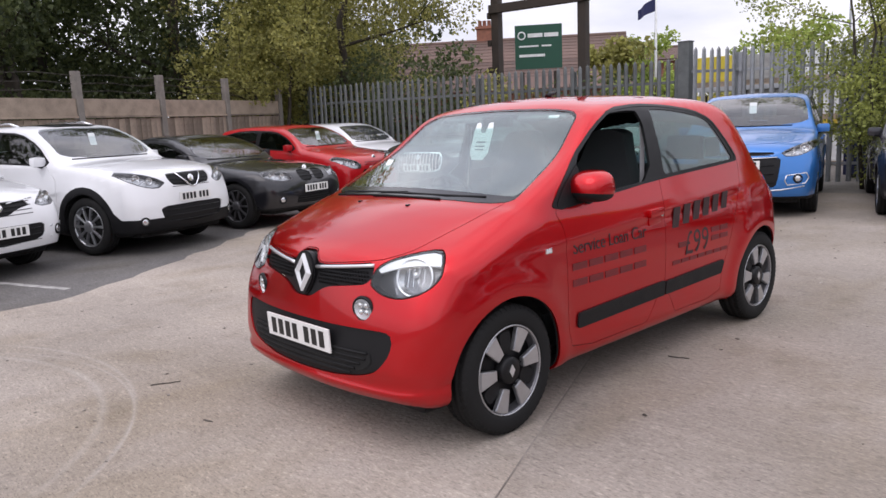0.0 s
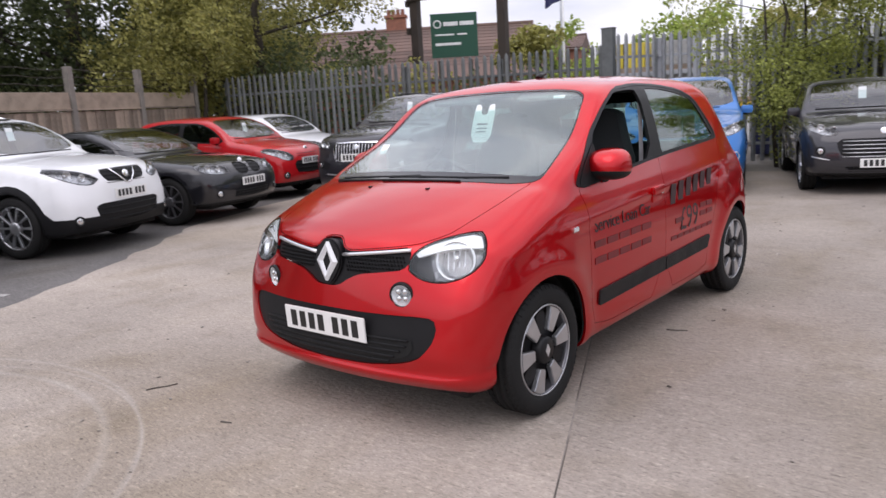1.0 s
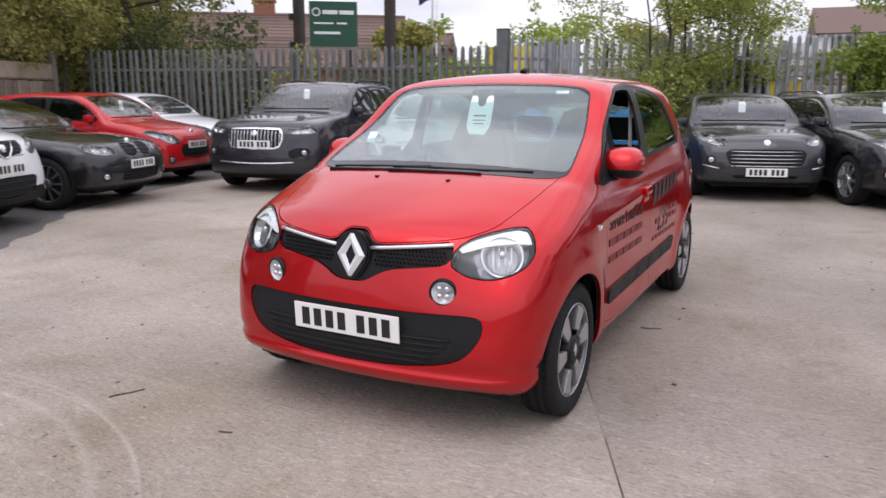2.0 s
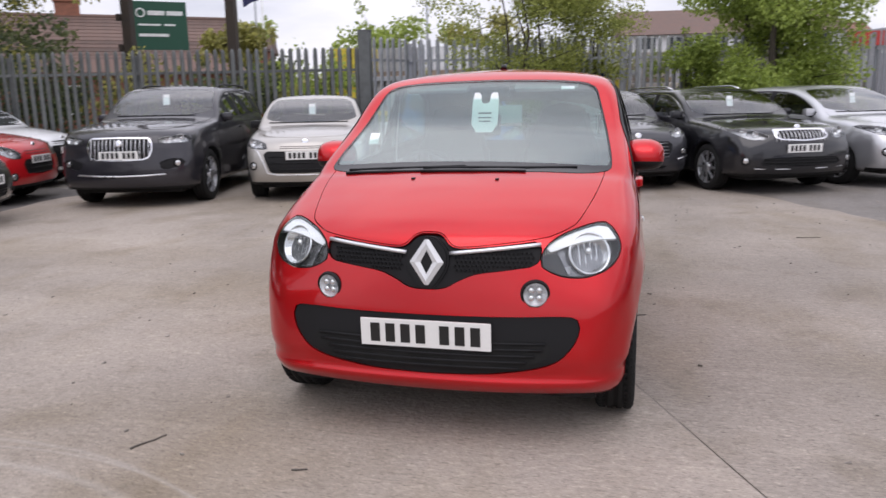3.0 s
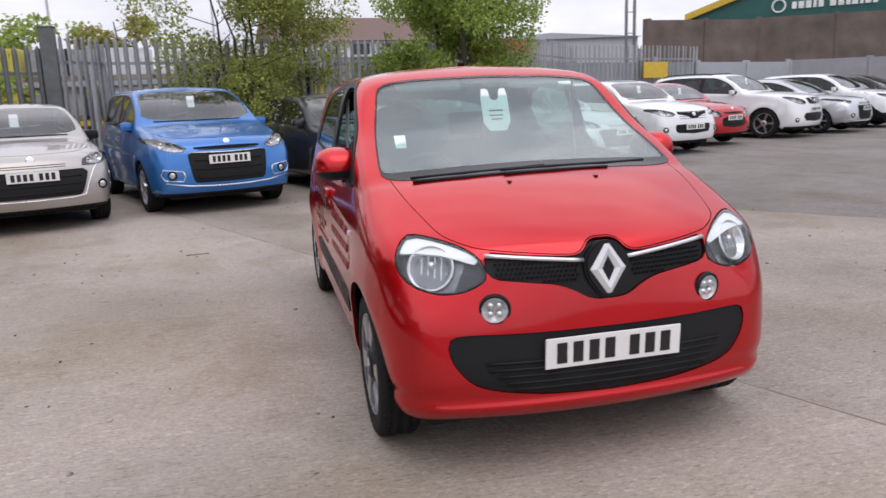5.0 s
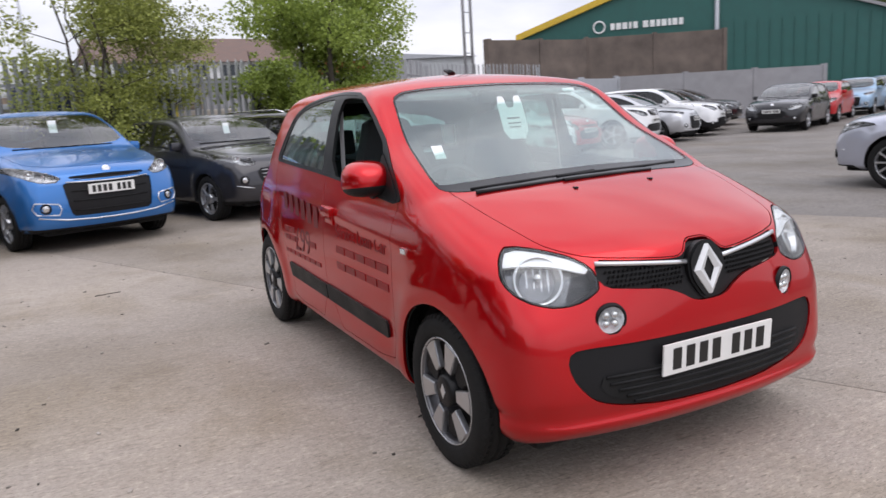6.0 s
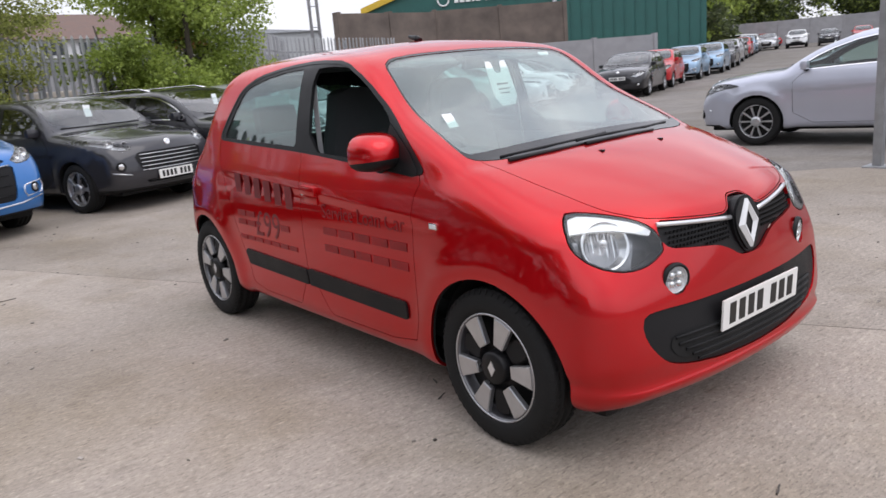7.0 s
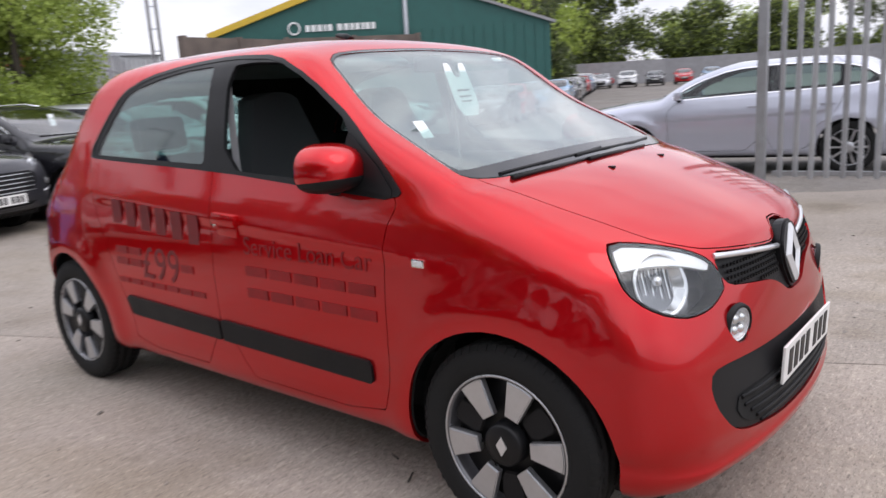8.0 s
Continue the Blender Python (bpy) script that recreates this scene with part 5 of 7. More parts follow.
def parked(name, label, at, coat, kind, face, spokes=5, metal=None, step=0.045, rails=False, roof=None, category="car", group="parked cars", tag=True, chrome=False, caps=None, pane=None):
    m, shape, g = car_form(kind, step)
    car = thing(name, at, label, category, group)
    w, h, hd, (cy, cz), ty, re = m["w"], m["h"], m["hood"], m["cowl"], m["top"], m["end"]
    (bf, br), f, r = m["belt"], FACES[face], m["r"]
    X, Y, Z = g.X, g.Y, g.Z
    screen = g.front([(-2, cz + 0.005), (w - 0.17, cz + 0.02), (w - 0.21, (cz + h) / 2), (w - 0.285, h - 0.105), (0.3, h - 0.088), (-2, h - 0.08)], ty + 0.2)
    saloon = m.get("tail") == "saloon"
    rear = g.back([(-2, br + 0.05), (w - 0.24, br + 0.07), (w - 0.34, h - 0.15), (-2, h - 0.11)], re - 0.05)
    dlo = g.flank([(cy + 0.16, bf + 0.005), ((cy + ty) / 2 + 0.12, (cz + h) / 2 - 0.045), (ty + 0.14, h - 0.135), (ty + 0.7, h - 0.105), (re - 0.5, h - 0.115), (re - 0.1, h - 0.19), (re + 0.12, br + 0.10), (re + 0.1, br + 0.03), (1.2, (bf + br) / 2 + 0.005)], 1)
    fr = lambda pts, k=1: g.front([(x * w if x > -1 else -2, hd + z) for x, z in pts], 0.1, k)
    lamp, grille, intake = fr(f["lamp"], 1), fr(f["grille"]), fr(f["intake"])
    arches = np.where(X > 0.3, np.minimum(np.hypot(Y, Z - r), np.hypot(Y - m["wb"], Z - r)) - r - 0.04, 1.0)
    floor = Z - 0.20
    holes = [screen, rear, dlo, lamp, grille, intake]
    body = [o - 0.001 for o in holes] + [arches, floor]
    bonnet = g.front([(-2, hd - 0.035), (0.5 * w, hd - 0.03), (0.80 * w, hd + 0.01), (w - 0.13, cz + 0.02), (w - 0.14, cz + 0.05), (-2, cz + 0.05)], ty, 1)
    doors = [g.flank([(0.48, 0.30), (0.46, bf), (ty + 0.55, bf + 0.4), (ty + 0.55, 0.30)], 1), g.flank([(ty + 0.55, 0.30), (ty + 0.55, br + 0.4), (m["wb"] - 0.02, br + 0.4), (m["wb"] - 0.10, 0.80), (m["wb"] - r - 0.10, 0.55), (m["wb"] - r - 0.12, 0.30)], 1)]
    clad = smax(0.42 - Z + 0 * X, 0.085 - (arches + 0.0), 0.02) if m.get("clad") else None
    keep = body + ([-clad] if clad is not None else [])
    thin = 0.016
    two = [coat, GAP]
    part("bonnet", g.cut(keep + [-bonnet], 0, 0.003, thin, "bonnet"), two, car)
    for d, dn in zip(doors, ("front_door", "rear_door")):
        for s in (1, -1):
            me = g.cut(keep + [-d - 0.003], s, 0, thin, dn)
            if me:
                part(dn, me, two, car)
    part("body_shell", g.cut(keep + [bonnet + 0.006] + [d - 0.003 for d in doors], 0, 0, thin, "body_shell"), two, car)
    if clad is not None:
        part("lower_cladding", g.cut(body + [clad], 0, 0.004, thin, "lower_cladding"), PLASTIC, car)
    # this skin's near-black colour paints in the shade behind panel gaps
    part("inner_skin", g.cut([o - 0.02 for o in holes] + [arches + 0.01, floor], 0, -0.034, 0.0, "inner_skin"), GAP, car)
    part("windscreen", g.cut([-screen], 0, -0.002, 0.0, "windscreen"), GLASS, car).visible_shadow = False
    part("rear_window", g.cut([-rear], 0, -0.002, 0.0, "rear_window"), DARKGLASS, car).visible_shadow = False
    splits = [(cy, ty + 0.50), (ty + 0.60, m["wb"] - 0.12), (m["wb"] - 0.02, re + 0.2)]
    glassy = [np.minimum(np.minimum(-(dlo + 0.02), Y - a), b - Y) for a, b in splits]
    for s in (1, -1):
        for gl in glassy:
            me = g.cut([gl], s, -0.001, 0.0, "side_window")
            if me:
                part("side_window", me, pane or DARKGLASS, car).visible_shadow = False
        part("window_frame", g.cut([-dlo] + [-q for q in glassy], s, 0.001, 0.01, "window_frame"), TRIM, car)
        if chrome:
            part("chrome_surround", g.cut([-dlo + 0.004, dlo + 0.010], s, 0.004, 0.004, "chrome_surround"), CHROME, car)
        unit = part("headlight", g.cut([-lamp], s, -0.050, 0.0, "headlight"), CHAMBER, car)
        part("lens", g.cut([-lamp], s, 0.001, 0.0, "lens"), LENS, unit).visible_shadow = False
        part("lamp_edge", g.cut([-lamp, lamp + 0.010], s, -0.001, 0.046, "lamp_edge"), HOUSING, unit)
        lx = [x * w for x, _ in f["lamp"]]
        cz_ = hd + sum(z for _, z in f["lamp"]) / len(f["lamp"])
        tilt = (f["lamp"][3][1] - f["lamp"][0][1]) / (f["lamp"][3][0] - f["lamp"][0][0] + 0.01) / w * 0.45
        for share, rb in ((0.36, 0.043), (0.66, 0.054)):
            bx = min(lx) + (max(lx) - min(lx)) * share
            bz = cz_ + tilt * (bx - (min(lx) + max(lx)) / 2)
            p = shape.spot((bx, -m["fo"] - 1, bz), (0, 1, 0))
            bowl = lathe([(rb, -0.004), (rb * 0.93, -0.006), (rb * 0.8, 0.012), (rb * 0.5, 0.026), (rb * 0.28, 0.024), (0.0, 0.014)], 18)
            bmesh.ops.rotate(bowl, verts=bowl.verts, cent=(0, 0, 0), matrix=Matrix.Rotation(radians(90), 3, "Z"))
            part("bowl", bowl, REFLECTOR, unit, at=pose(s * bx, p[1] + 0.034, bz, 0, 0, s * 12))
        if f["fog"]:
            fx, fz = f["fog"][0] * w, hd + f["fog"][1]
            p = shape.spot((fx, -m["fo"] - 1, fz), (0, 1, 0))
            lens = lathe([(0.036, 0.03), (0.036, -0.001), (0.028, -0.004), (0.0, -0.006)], 18)
            bmesh.ops.rotate(lens, verts=lens.verts, cent=(0, 0, 0), matrix=Matrix.Rotation(radians(90), 3, "Z"))
            fl = part("fog_lamp", lens, REFLECTOR, car, at=pose(s * fx, p[1], fz, 0, 0, s * 24))
            ring = lathe([(0.062, 0.03), (0.058, -0.004), (0.038, -0.002), (0.036, 0.02)], 18)
            bmesh.ops.rotate(ring, verts=ring.verts, cent=(0, 0, 0), matrix=Matrix.Rotation(radians(90), 3, "Z"))
            part("bezel", ring, PLASTIC, fl)
        mir = new("door_mirror")
        mir.parent, mir.matrix_basis = car, pose(s * (w - 0.015), cy + 0.34, bf + 0.065)
        part("mirror_cap", box(0.17, 0.10, 0.12, s * 0.02, 0, -0.05, 0.048), caps or coat, mir, smooth=True)
        part("mirror_arm", tube([(-s * 0.09, 0.02, -0.06), (s * 0.02, 0, -0.03)], [0.03, 0.025], 8), PLASTIC, mir)
        for a, b in ((0.55, ty + 0.42), (0, m["wb"] - 0.25)):
            xh = abs(shape.spot((s * 2, b, bf - 0.10), (-s, 0, 0))[0])
            part("door_handle", box(0.03, 0.16, 0.03, s * (xh + 0.006), b, bf - 0.115, 0.011), coat, car, smooth=True)
        for yw in (0.0, m["wb"]):
            wheel(car, s * (w - 0.115), yw, r, 0.20, "alloy", 0.70, spokes, metal or ALLOY, s)
            lin = lathe([(r + 0.05, -0.16), (r + 0.05, 0.10)], 24)
            bmesh.ops.bisect_plane(lin, geom=lin.verts[:] + lin.edges[:] + lin.faces[:], plane_co=(0, 0, -0.05), plane_no=(0, 0, 1), clear_inner=True)
            part("wheel_arch_liner", lin, GAP, car, at=pose(s * (w - 0.17), yw, r))
        seat(car, s * 0.37, cy + 0.95, 0.42 + (h - 1.48) * 0.6, name="front_seat")
        tl = g.back([(w - 0.22, 0.80), (w - 0.22, br + 0.02), (w + 0.1, br + 0.0), (w + 0.1, 0.82)], m["wb"] + m["ro"] - 0.45, 1)
        me = g.cut([-tl, rear - 0.01], s, 0.004, 0.006, "tail_lamp")
        if me:
            part("tail_lamp", me, TAIL, car)
        if rails:
            zr = shape.spot((s * (w - 0.33), ty + 1.0, 3), (0, 0, -1))[2]
            pts = [(s * (w - 0.33), ty + 0.35 + i * (re - ty - 0.55) / 8, 0) for i in range(9)]
            pts = [(x, y, shape.spot((x, y, 3), (0, 0, -1))[2] + (0.045 if 0 < i < 8 else 0.0)) for i, (x, y, _) in enumerate(pts)]
            part("roof_rail", tube(pts, 0.014, 8), CHROME if chrome or rails == "silver" else TRIM, car)
    part("grille", g.cut([-grille], 0, -0.012, 0.006, "grille"), PLASTIC, car)
    part("lower_intake", g.cut([-intake], 0, -0.012, 0.006, "lower_intake"), PLASTIC, car)
    gz = [hd + z for _, z in f["grille"]]
    gx = max(x for x, _ in f["grille"]) * w
    lo, hi = min(gz), max(gz)
    if f.get("upright"):
        for i in range(15):
            x = gx * 0.9 * (i - 7) / 7
            pts = [(x, shape.spot((x, -m["fo"] - 1, z), (0, 1, 0))[1] + 0.002, z) for z in np.linspace(lo + 0.015, hi - 0.012, 4)]
            part("grille_bar", tube(pts, 0.006, 6), SATIN, car)
    else:
        n = max(2, int((hi - lo) / 0.045))
        for i in range(n):
            z = lo + (hi - lo) * (i + 0.6) / (n + 0.3)
            pts = [(x, shape.spot((x, -m["fo"] - 1, z), (0, 1, 0))[1] + 0.002, z) for x in np.linspace(-gx * 0.86, gx * 0.86, 7)]
            part("grille_bar", tube(pts, 0.005, 6), SATIN if f.get("bright") else TRIM, car)
    zs = [hd + z for _, z in f["intake"]]
    xs = max(x for x, _ in f["intake"]) * w * 0.84
    if f["intake"][0][0] < 0:
        for i in range(3):
            z = min(zs) + (max(zs) - min(zs)) * (i + 0.7) / 3.6
            pts = [(x, shape.spot((x, -m["fo"] - 1, z), (0, 1, 0))[1] + 0.004, z) for x in np.linspace(-xs, xs, 7)]
            part("intake_bar", tube(pts, 0.006, 6), TRIM, car)
    for rad, line in f.get("strips", ()):
        pts = [(x * w, shape.spot((x * w, -m["fo"] - 1, hd + z), (0, 1, 0))[1] - 0.001, hd + z) for x, z in line]
        part("bright_strip", tube(pts, rad, 6), SATIN, car)
    if face == "frame" or chrome:
        part("grille_surround", g.cut([-grille + 0.006, grille + 0.012], 0, 0.006, 0.01, "grille_surround"), CHROME, car)
    if face == "v" and not chrome:
        for s in (1, -1):
            pts = [(s * x, shape.spot((s * x, -m["fo"] - 1, z), (0, 1, 0))[1] - 0.004, z) for x, z in ((0.20, hi - 0.01), (0.12, hi - 0.10), (0.05, lo + 0.02), (0.0, lo + 0.01))]
            part("grille_chevron", tube(pts, 0.011, 6), CHROME, car)
    valance = g.front([(-2, 0.15), (1.2, 0.15), (1.2, 0.285), (-2, 0.27)], -m["fo"] + 0.55, 0)
    part("front_valance", g.cut([-valance, intake - 0.004, arches, floor], 0, 0.003, 0.006, "front_valance"), PLASTIC, car)
    # emblem, number plate
    ez = hd - {"v": 0.15, "wing": 0.17, "frame": 0.19, "mouth": 0.11, "kidney": 0.03, "crest": 0.03}.get(face, 0.08)
    p = shape.spot((0, -m["fo"] - 1, ez), (0, 1, 0))
    em = lathe([(0.046, 0.004), (0.045, -0.003), (0.03, -0.006), (0.0, -0.006)], 20)
    bmesh.ops.rotate(em, verts=em.verts, cent=(0, 0, 0), matrix=Matrix.Rotation(radians(90), 3, "Z"))
    part("emblem", em, CHROME, car, at=pose(0, p[1] - 0.004, ez, -14))
    pz = hd - f["plate"]
    p = shape.spot((0, -m["fo"] - 1, pz), (0, 1, 0))
    number_plate(car, pose(0, p[1] - 0.012, pz))
    part("underbody", box(2 * w - 0.45, m["wb"] + m["fo"] + m["ro"] - 0.5, 0.14, 0, (m["wb"] + m["ro"] - m["fo"]) / 2, 0.19, 0.03), GAP, car)
    part("dashboard", box(2 * w - 0.36, 0.42, 0.22, 0, cy + 0.30, cz - 0.24, 0.06), DASH, car, smooth=True)
    part("rear_bench", box(2 * w - 0.5, 0.25, 0.55, bevel=0.06, turn=pose(0, cy + 2.05, 0.75 + (h - 1.48) * 0.6, -14)), CLOTH, car, smooth=True)
    if roof:
        top = g.front([(-2, h - 0.09), (w - 0.30, h - 0.10), (w - 0.30, h + 0.2), (-2, h + 0.2)], re - 0.3, 1)
        part("roof_panel", g.cut([-top, Y - ty - 0.04], 0, 0.003, 0.006, "roof_panel"), roof, car)
    if tag:
        z = h - 0.24
        p = shape.spot((0.0, -m["fo"] - 1, z), (0, 1, 0))
        part("price_card", box(0.10, 0.003, 0.16, bevel=0, turn=pose(0, p[1] + 0.06, z, -12)), PAPER, car)
    for s, x0, x1 in ((1, -0.1, 0.55), (-1, -0.62, 0.05)):
        pts = []
        for i in range(5):
            x = x0 + (x1 - x0) * i / 4
            p = shape.spot((x, -m["fo"] - 1, cz + 0.03), (0, 1, 0))
            pts.append((x, p[1] - 0.012, cz + 0.03))
        part("wiper", tube(pts, 0.008, 6), TRIM, car)
    return car


parked("small_suv", "white crossover with a dark glass roof and silver rails", pose(-6.62, 1.33, 0, 0, 0, 112), WHITE, "crossover", "v", 10, ALLOY, rails="silver", roof=BLACK)
parked("coupe_car", "black coupe with dark alloy wheels by a wooden fence", pose(-7.08, 3.53, 0, 0, 0, 108), BLACK, "coupe", "kidney", 10, DARKALLOY, tag=False)
parked("small_car", "bright red small hatchback between a coupe and the fence", pose(-8.3, 5.75, 0, 0, 0, 105), CRIMSON, "small", "smile", 8)
parked("hatchback_car", "white hatchback tucked in beside a palisade fence", pose(-9.5, 7.75, 0, 0, 0, 103), WHITE, "small", "wide", 6, tag=False)
parked("hatchback_car", "white hatchback with a black grille on asphalt", pose(-6.2, -0.85, 0, 0, 0, 112), WHITE, "hatch", "wing", 6)
parked("large_suv", "dark plum-grey off-roader with a tall chrome-barred grille", pose(-5.95, 6.1, 0, 0, 0, 13), PURPLE, "suv", "frame", 5, rails=True)
parked("hatchback_car", "champagne hatchback with a wide black intake", pose(-3.8, 6.93, 0, 0, 0, 19), BEIGE, "hatch", "trapeze", 7, caps=TRIM)
parked("people_carrier", "bright blue people carrier with chrome lower trim", pose(-1.74, 7.76, 0, 0, 0, 18.5), BLUE, "mpv", "wide", 5)
parked("hatchback_car", "dark grey hatchback with a wide smiling grille", pose(0.59, 8.44, 0, 0, 0, 20), GREY, "hatch", "mouth", 5)
parked("estate_car", "black estate car with chrome window trim and rails", pose(2.62, 8.46, 0, 0, 0, 26), BLACK, "estate", "crest", 8, rails=True, chrome=True)
parked("hatchback_car", "silver hatchback parked in the angled row", pose(4.5, 9.4, 0, 0, 0, 28), SILVER, "family", "trapeze", 6)
parked("small_suv", "white crossover with a black roof in the angled row", pose(7.35, 11.5, 0, 0, 0, 16), WHITE, "city", "wing", 6, roof=BLACK)
parked("hatchback_car", "bright red hatchback in the angled row", pose(9.25, 12.9, 0, 0, 0, 20), CRIMSON, "hatch", "smile", 6)
parked("small_suv", "white off-roader with roof rails in the angled row", pose(12.1, 13.9, 0, 0, 0, 28), WHITE, "suv", "v", 5, rails=True)
parked("family_car", "pale lilac-silver hatchback with five-spoke wheels behind a gate", pose(8.31, 3.61, 0, 0, 0, -169), LILAC, "family", "swept", 10, chrome=True, pane=REARGLASS)

# cars further off: six colours, then repeats of them
FAR = {}
for n_, (coat_, kind_, face_, say) in enumerate(((SILVER, "family", "wide", "silver hatchback"), (WHITE, "crossover", "v", "white crossover"), (GREY, "hatch", "smile", "dark grey hatchback"), (BLACK, "family", "smile", "black hatchback"), (CRIMSON, "small", "smile", "red small hatchback"), (PALEBLUE, "hatch", "wide", "pale blue hatchback"))):
    spots_ = [[(14.2, 14.5, 28), (40.0, 23.0, -66), (66, 37.5, 20), (64.5, 33.2, -66)], [(16.5, 15.6, 28), (60.0, 32.5, -66), (70, 36.5, 10), (80, 39.0, 0), (65.4, 30.9, -66)], [(18.6, 17.2, 28), (35.0, 20.4, -66), (66.5, 28.6, -66)], [(18.7, 14.2, -66), (44.5, 25.2, -66), (21.0, 18.9, 28)], [(22.35, 15.65, -66), (49.5, 27.4, -66), (75, 38.0, -20), (67.5, 26.2, -66)], [(26.5, 17.1, -66), (30.7, 18.5, -66), (54.5, 29.8, -66), (68.3, 23.8, -66)]][n_]
    for k_, (x_, y_, a_) in enumerate(spots_):
        m_ = pose(x_, y_, rise(x_, y_), 0, 0, a_)
        if k_ == 0:
            FAR[n_] = parked("distant_car", say + " in the crowded far car park", m_, coat_, kind_, face_, 6, step=0.075, tag=False, group="distant cars")
        else:
            copy_thing(FAR[n_], m_)


# ---- fences ----
GALV = material("weathered_galvanised_steel", (0.15, 0.16, 0.158), 0.55, 0.5, 0.25, 8, bump=0.0006, fine=120, piece=True)
GALV_LIGHT = material("galvanised_steel", (0.31, 0.32, 0.33), 0.5, 0.5, 0.2, 8, bump=0.0006, fine=120, piece=True)
WOOD = material("weathered_fence_board", (0.27, 0.215, 0.165), 0.9, vary=0.4, scale=5, bump=0.003, fine=60, piece=True)
POSTCON = material("weathered_concrete_post", (0.22, 0.20, 0.175), 0.9, vary=0.25, bump=0.003)
WIRE = material("rusty_wire", (0.08, 0.07, 0.06), 0.7, 0.5)
BARK = material("dark_bark", (0.055, 0.045, 0.035), 0.95, vary=0.4, scale=8, bump=0.01, fine=40)
TIMBER = material("dark_tarred_timber", (0.045, 0.035, 0.028), 0.85, vary=0.4, scale=4, bump=0.004, fine=50)
TILE = material("brown_roof_tile", (0.13, 0.085, 0.07), 0.85, vary=0.3, scale=3, bump=0.004, piece=True)
BRICK = material("red_brick", (0.28, 0.12, 0.08), 0.9, vary=0.25, scale=7, bump=0.003)
RENDER_W = material("pale_render", (0.50, 0.47, 0.43), 0.9, vary=0.1)
GREEN = material("green_steel_cladding", (0.022, 0.105, 0.092), 0.5, 0.1, 0.12, 2)
SIGNGREEN = material("green_sign", (0.012, 0.075, 0.045), 0.5, vary=0.08)
YELLOW = material("yellow_trim", (0.62, 0.42, 0.04), 0.6, vary=0.12)
BROWNWALL = material("brown_weathered_wall", (0.14, 0.112, 0.095), 0.9, vary=0.45, scale=1.3, bump=0.004)
GREYWALL = material("grey_concrete_wall", (0.29, 0.29, 0.30), 0.9, vary=0.15, scale=2, bump=0.004)
STEEL = material("pale_grey_steel", (0.42, 0.44, 0.47), 0.5, 0.3, 0.1)
CLOUDY = material("pale_grey_sheeting", (0.45, 0.47, 0.48), 0.6, 0.1, 0.08)
REDSIGN = material("red_sign", (0.50, 0.05, 0.04), 0.5)
NAVY = material("navy_sheeting", (0.02, 0.025, 0.09), 0.7)
SIGNWHITE = material("white_lettering", (0.75, 0.77, 0.76), 0.5)
PALLET = material("stacked_goods", (0.35, 0.32, 0.28), 0.85, vary=0.5, scale=2.5, piece=True)


def pale_mesh(height, wide=0.082):
    """One palisade pale: a folded steel strip with a splayed, pointed head."""
    bm = bmesh.new()
    w, d = wide / 2, 0.018
    sec = [(-w, 0.0), (-w * 0.45, -d), (w * 0.45, -d), (w, 0.0), (w - 0.006, 0.005), (w * 0.4, -d + 0.005), (-w * 0.4, -d + 0.005), (-w + 0.006, 0.005)]
    rows = []
    for z, k in ((0.06, 1.0), (height - 0.16, 1.0), (height - 0.05, 0.9), (height, 0.12)):
        rows.append([bm.verts.new((x * k, y * k, z)) for x, y in sec])
    n = len(sec)
    for a, b in zip(rows, rows[1:]):
        for i in range(n):
            bm.faces.new((a[i], a[(i + 1) % n], b[(i + 1) % n], b[i]))
    bm.faces.new(rows[-1])
    me = bpy.data.meshes.new("pale")
    bmesh.ops.recalc_face_normals(bm, faces=bm.faces[:])
    bm.to_mesh(me), bm.free()
    return me


def palisade(line, height, mat, label, step=0.155, name="palisade_fence", rails=(0.35, -0.45), lift=0.0, ends=True, wide=0.082):
    fence = thing(name, pose(0, 0, lift), label, "fence")
    pale = pale_mesh(height, wide)
    pale.materials.append(mat)
    rng = random.Random(5)
    for (x0, y0), (x1, y1) in zip(line, line[1:]):
        length = math.hypot(x1 - x0, y1 - y0)
        a = math.degrees(math.atan2(y1 - y0, x1 - x0))
        n = int(length / step)
        for i in range(n):
            u = (i + 0.5) / n
            part("pale", pale, None, fence, at=pose(x0 + (x1 - x0) * u, y0 + (y1 - y0) * u, rng.uniform(-0.012, 0.012), rng.uniform(-0.4, 0.4), rng.uniform(-0.5, 0.5), a))
        base = pose(x0, y0, 0, 0, 0, a)
        for z in rails:
            part("rail", box(length, 0.045, 0.05, length / 2, 0.026, z if z > 0 else height + z, 0.004), mat, fence, at=base)
        k = max(1, round(length / 2.75))
        for i in range(0 if ends else 1, k + 1):
            part("post", box(0.10, 0.055, height - 0.1, length * i / k, 0.085, 0, 0.004), mat, fence, at=base)
    return fence


palisade([(-12.9, 8.05), (-8.3, 9.35), (-4.25, 10.45)], 2.35, GALV, "weathered steel palisade fence with pointed pales")
palisade([(-4.05, 10.44), (-3.5, 11.2), (0.6, 12.6), (5.6, 14.5)], 2.52, GALV_LIGHT, "galvanised palisade gates and fence with pointed pales")
palisade([(6.03, 1.19), (6.43, -2.7)], 2.4, GALV_LIGHT, "open galvanised palisade gate beside a tall post", 0.15, "palisade_gate", (0.08, -0.45), 0.12, False, 0.056)
gp = thing("gate_post", pose(6.0, 1.30, 0), "square galvanised steel gate post", "post")
part("post", box(0.09, 0.09, 2.7, 0, 0, 0, 0.006), GALV_LIGHT, gp)
part("base_plate", box(0.24, 0.24, 0.015, 0, 0, 0, 0.003), GALV_LIGHT, gp)
gp = thing("gate_post", pose(-4.15, 10.44, 0), "broad galvanised post between two fences", "post")
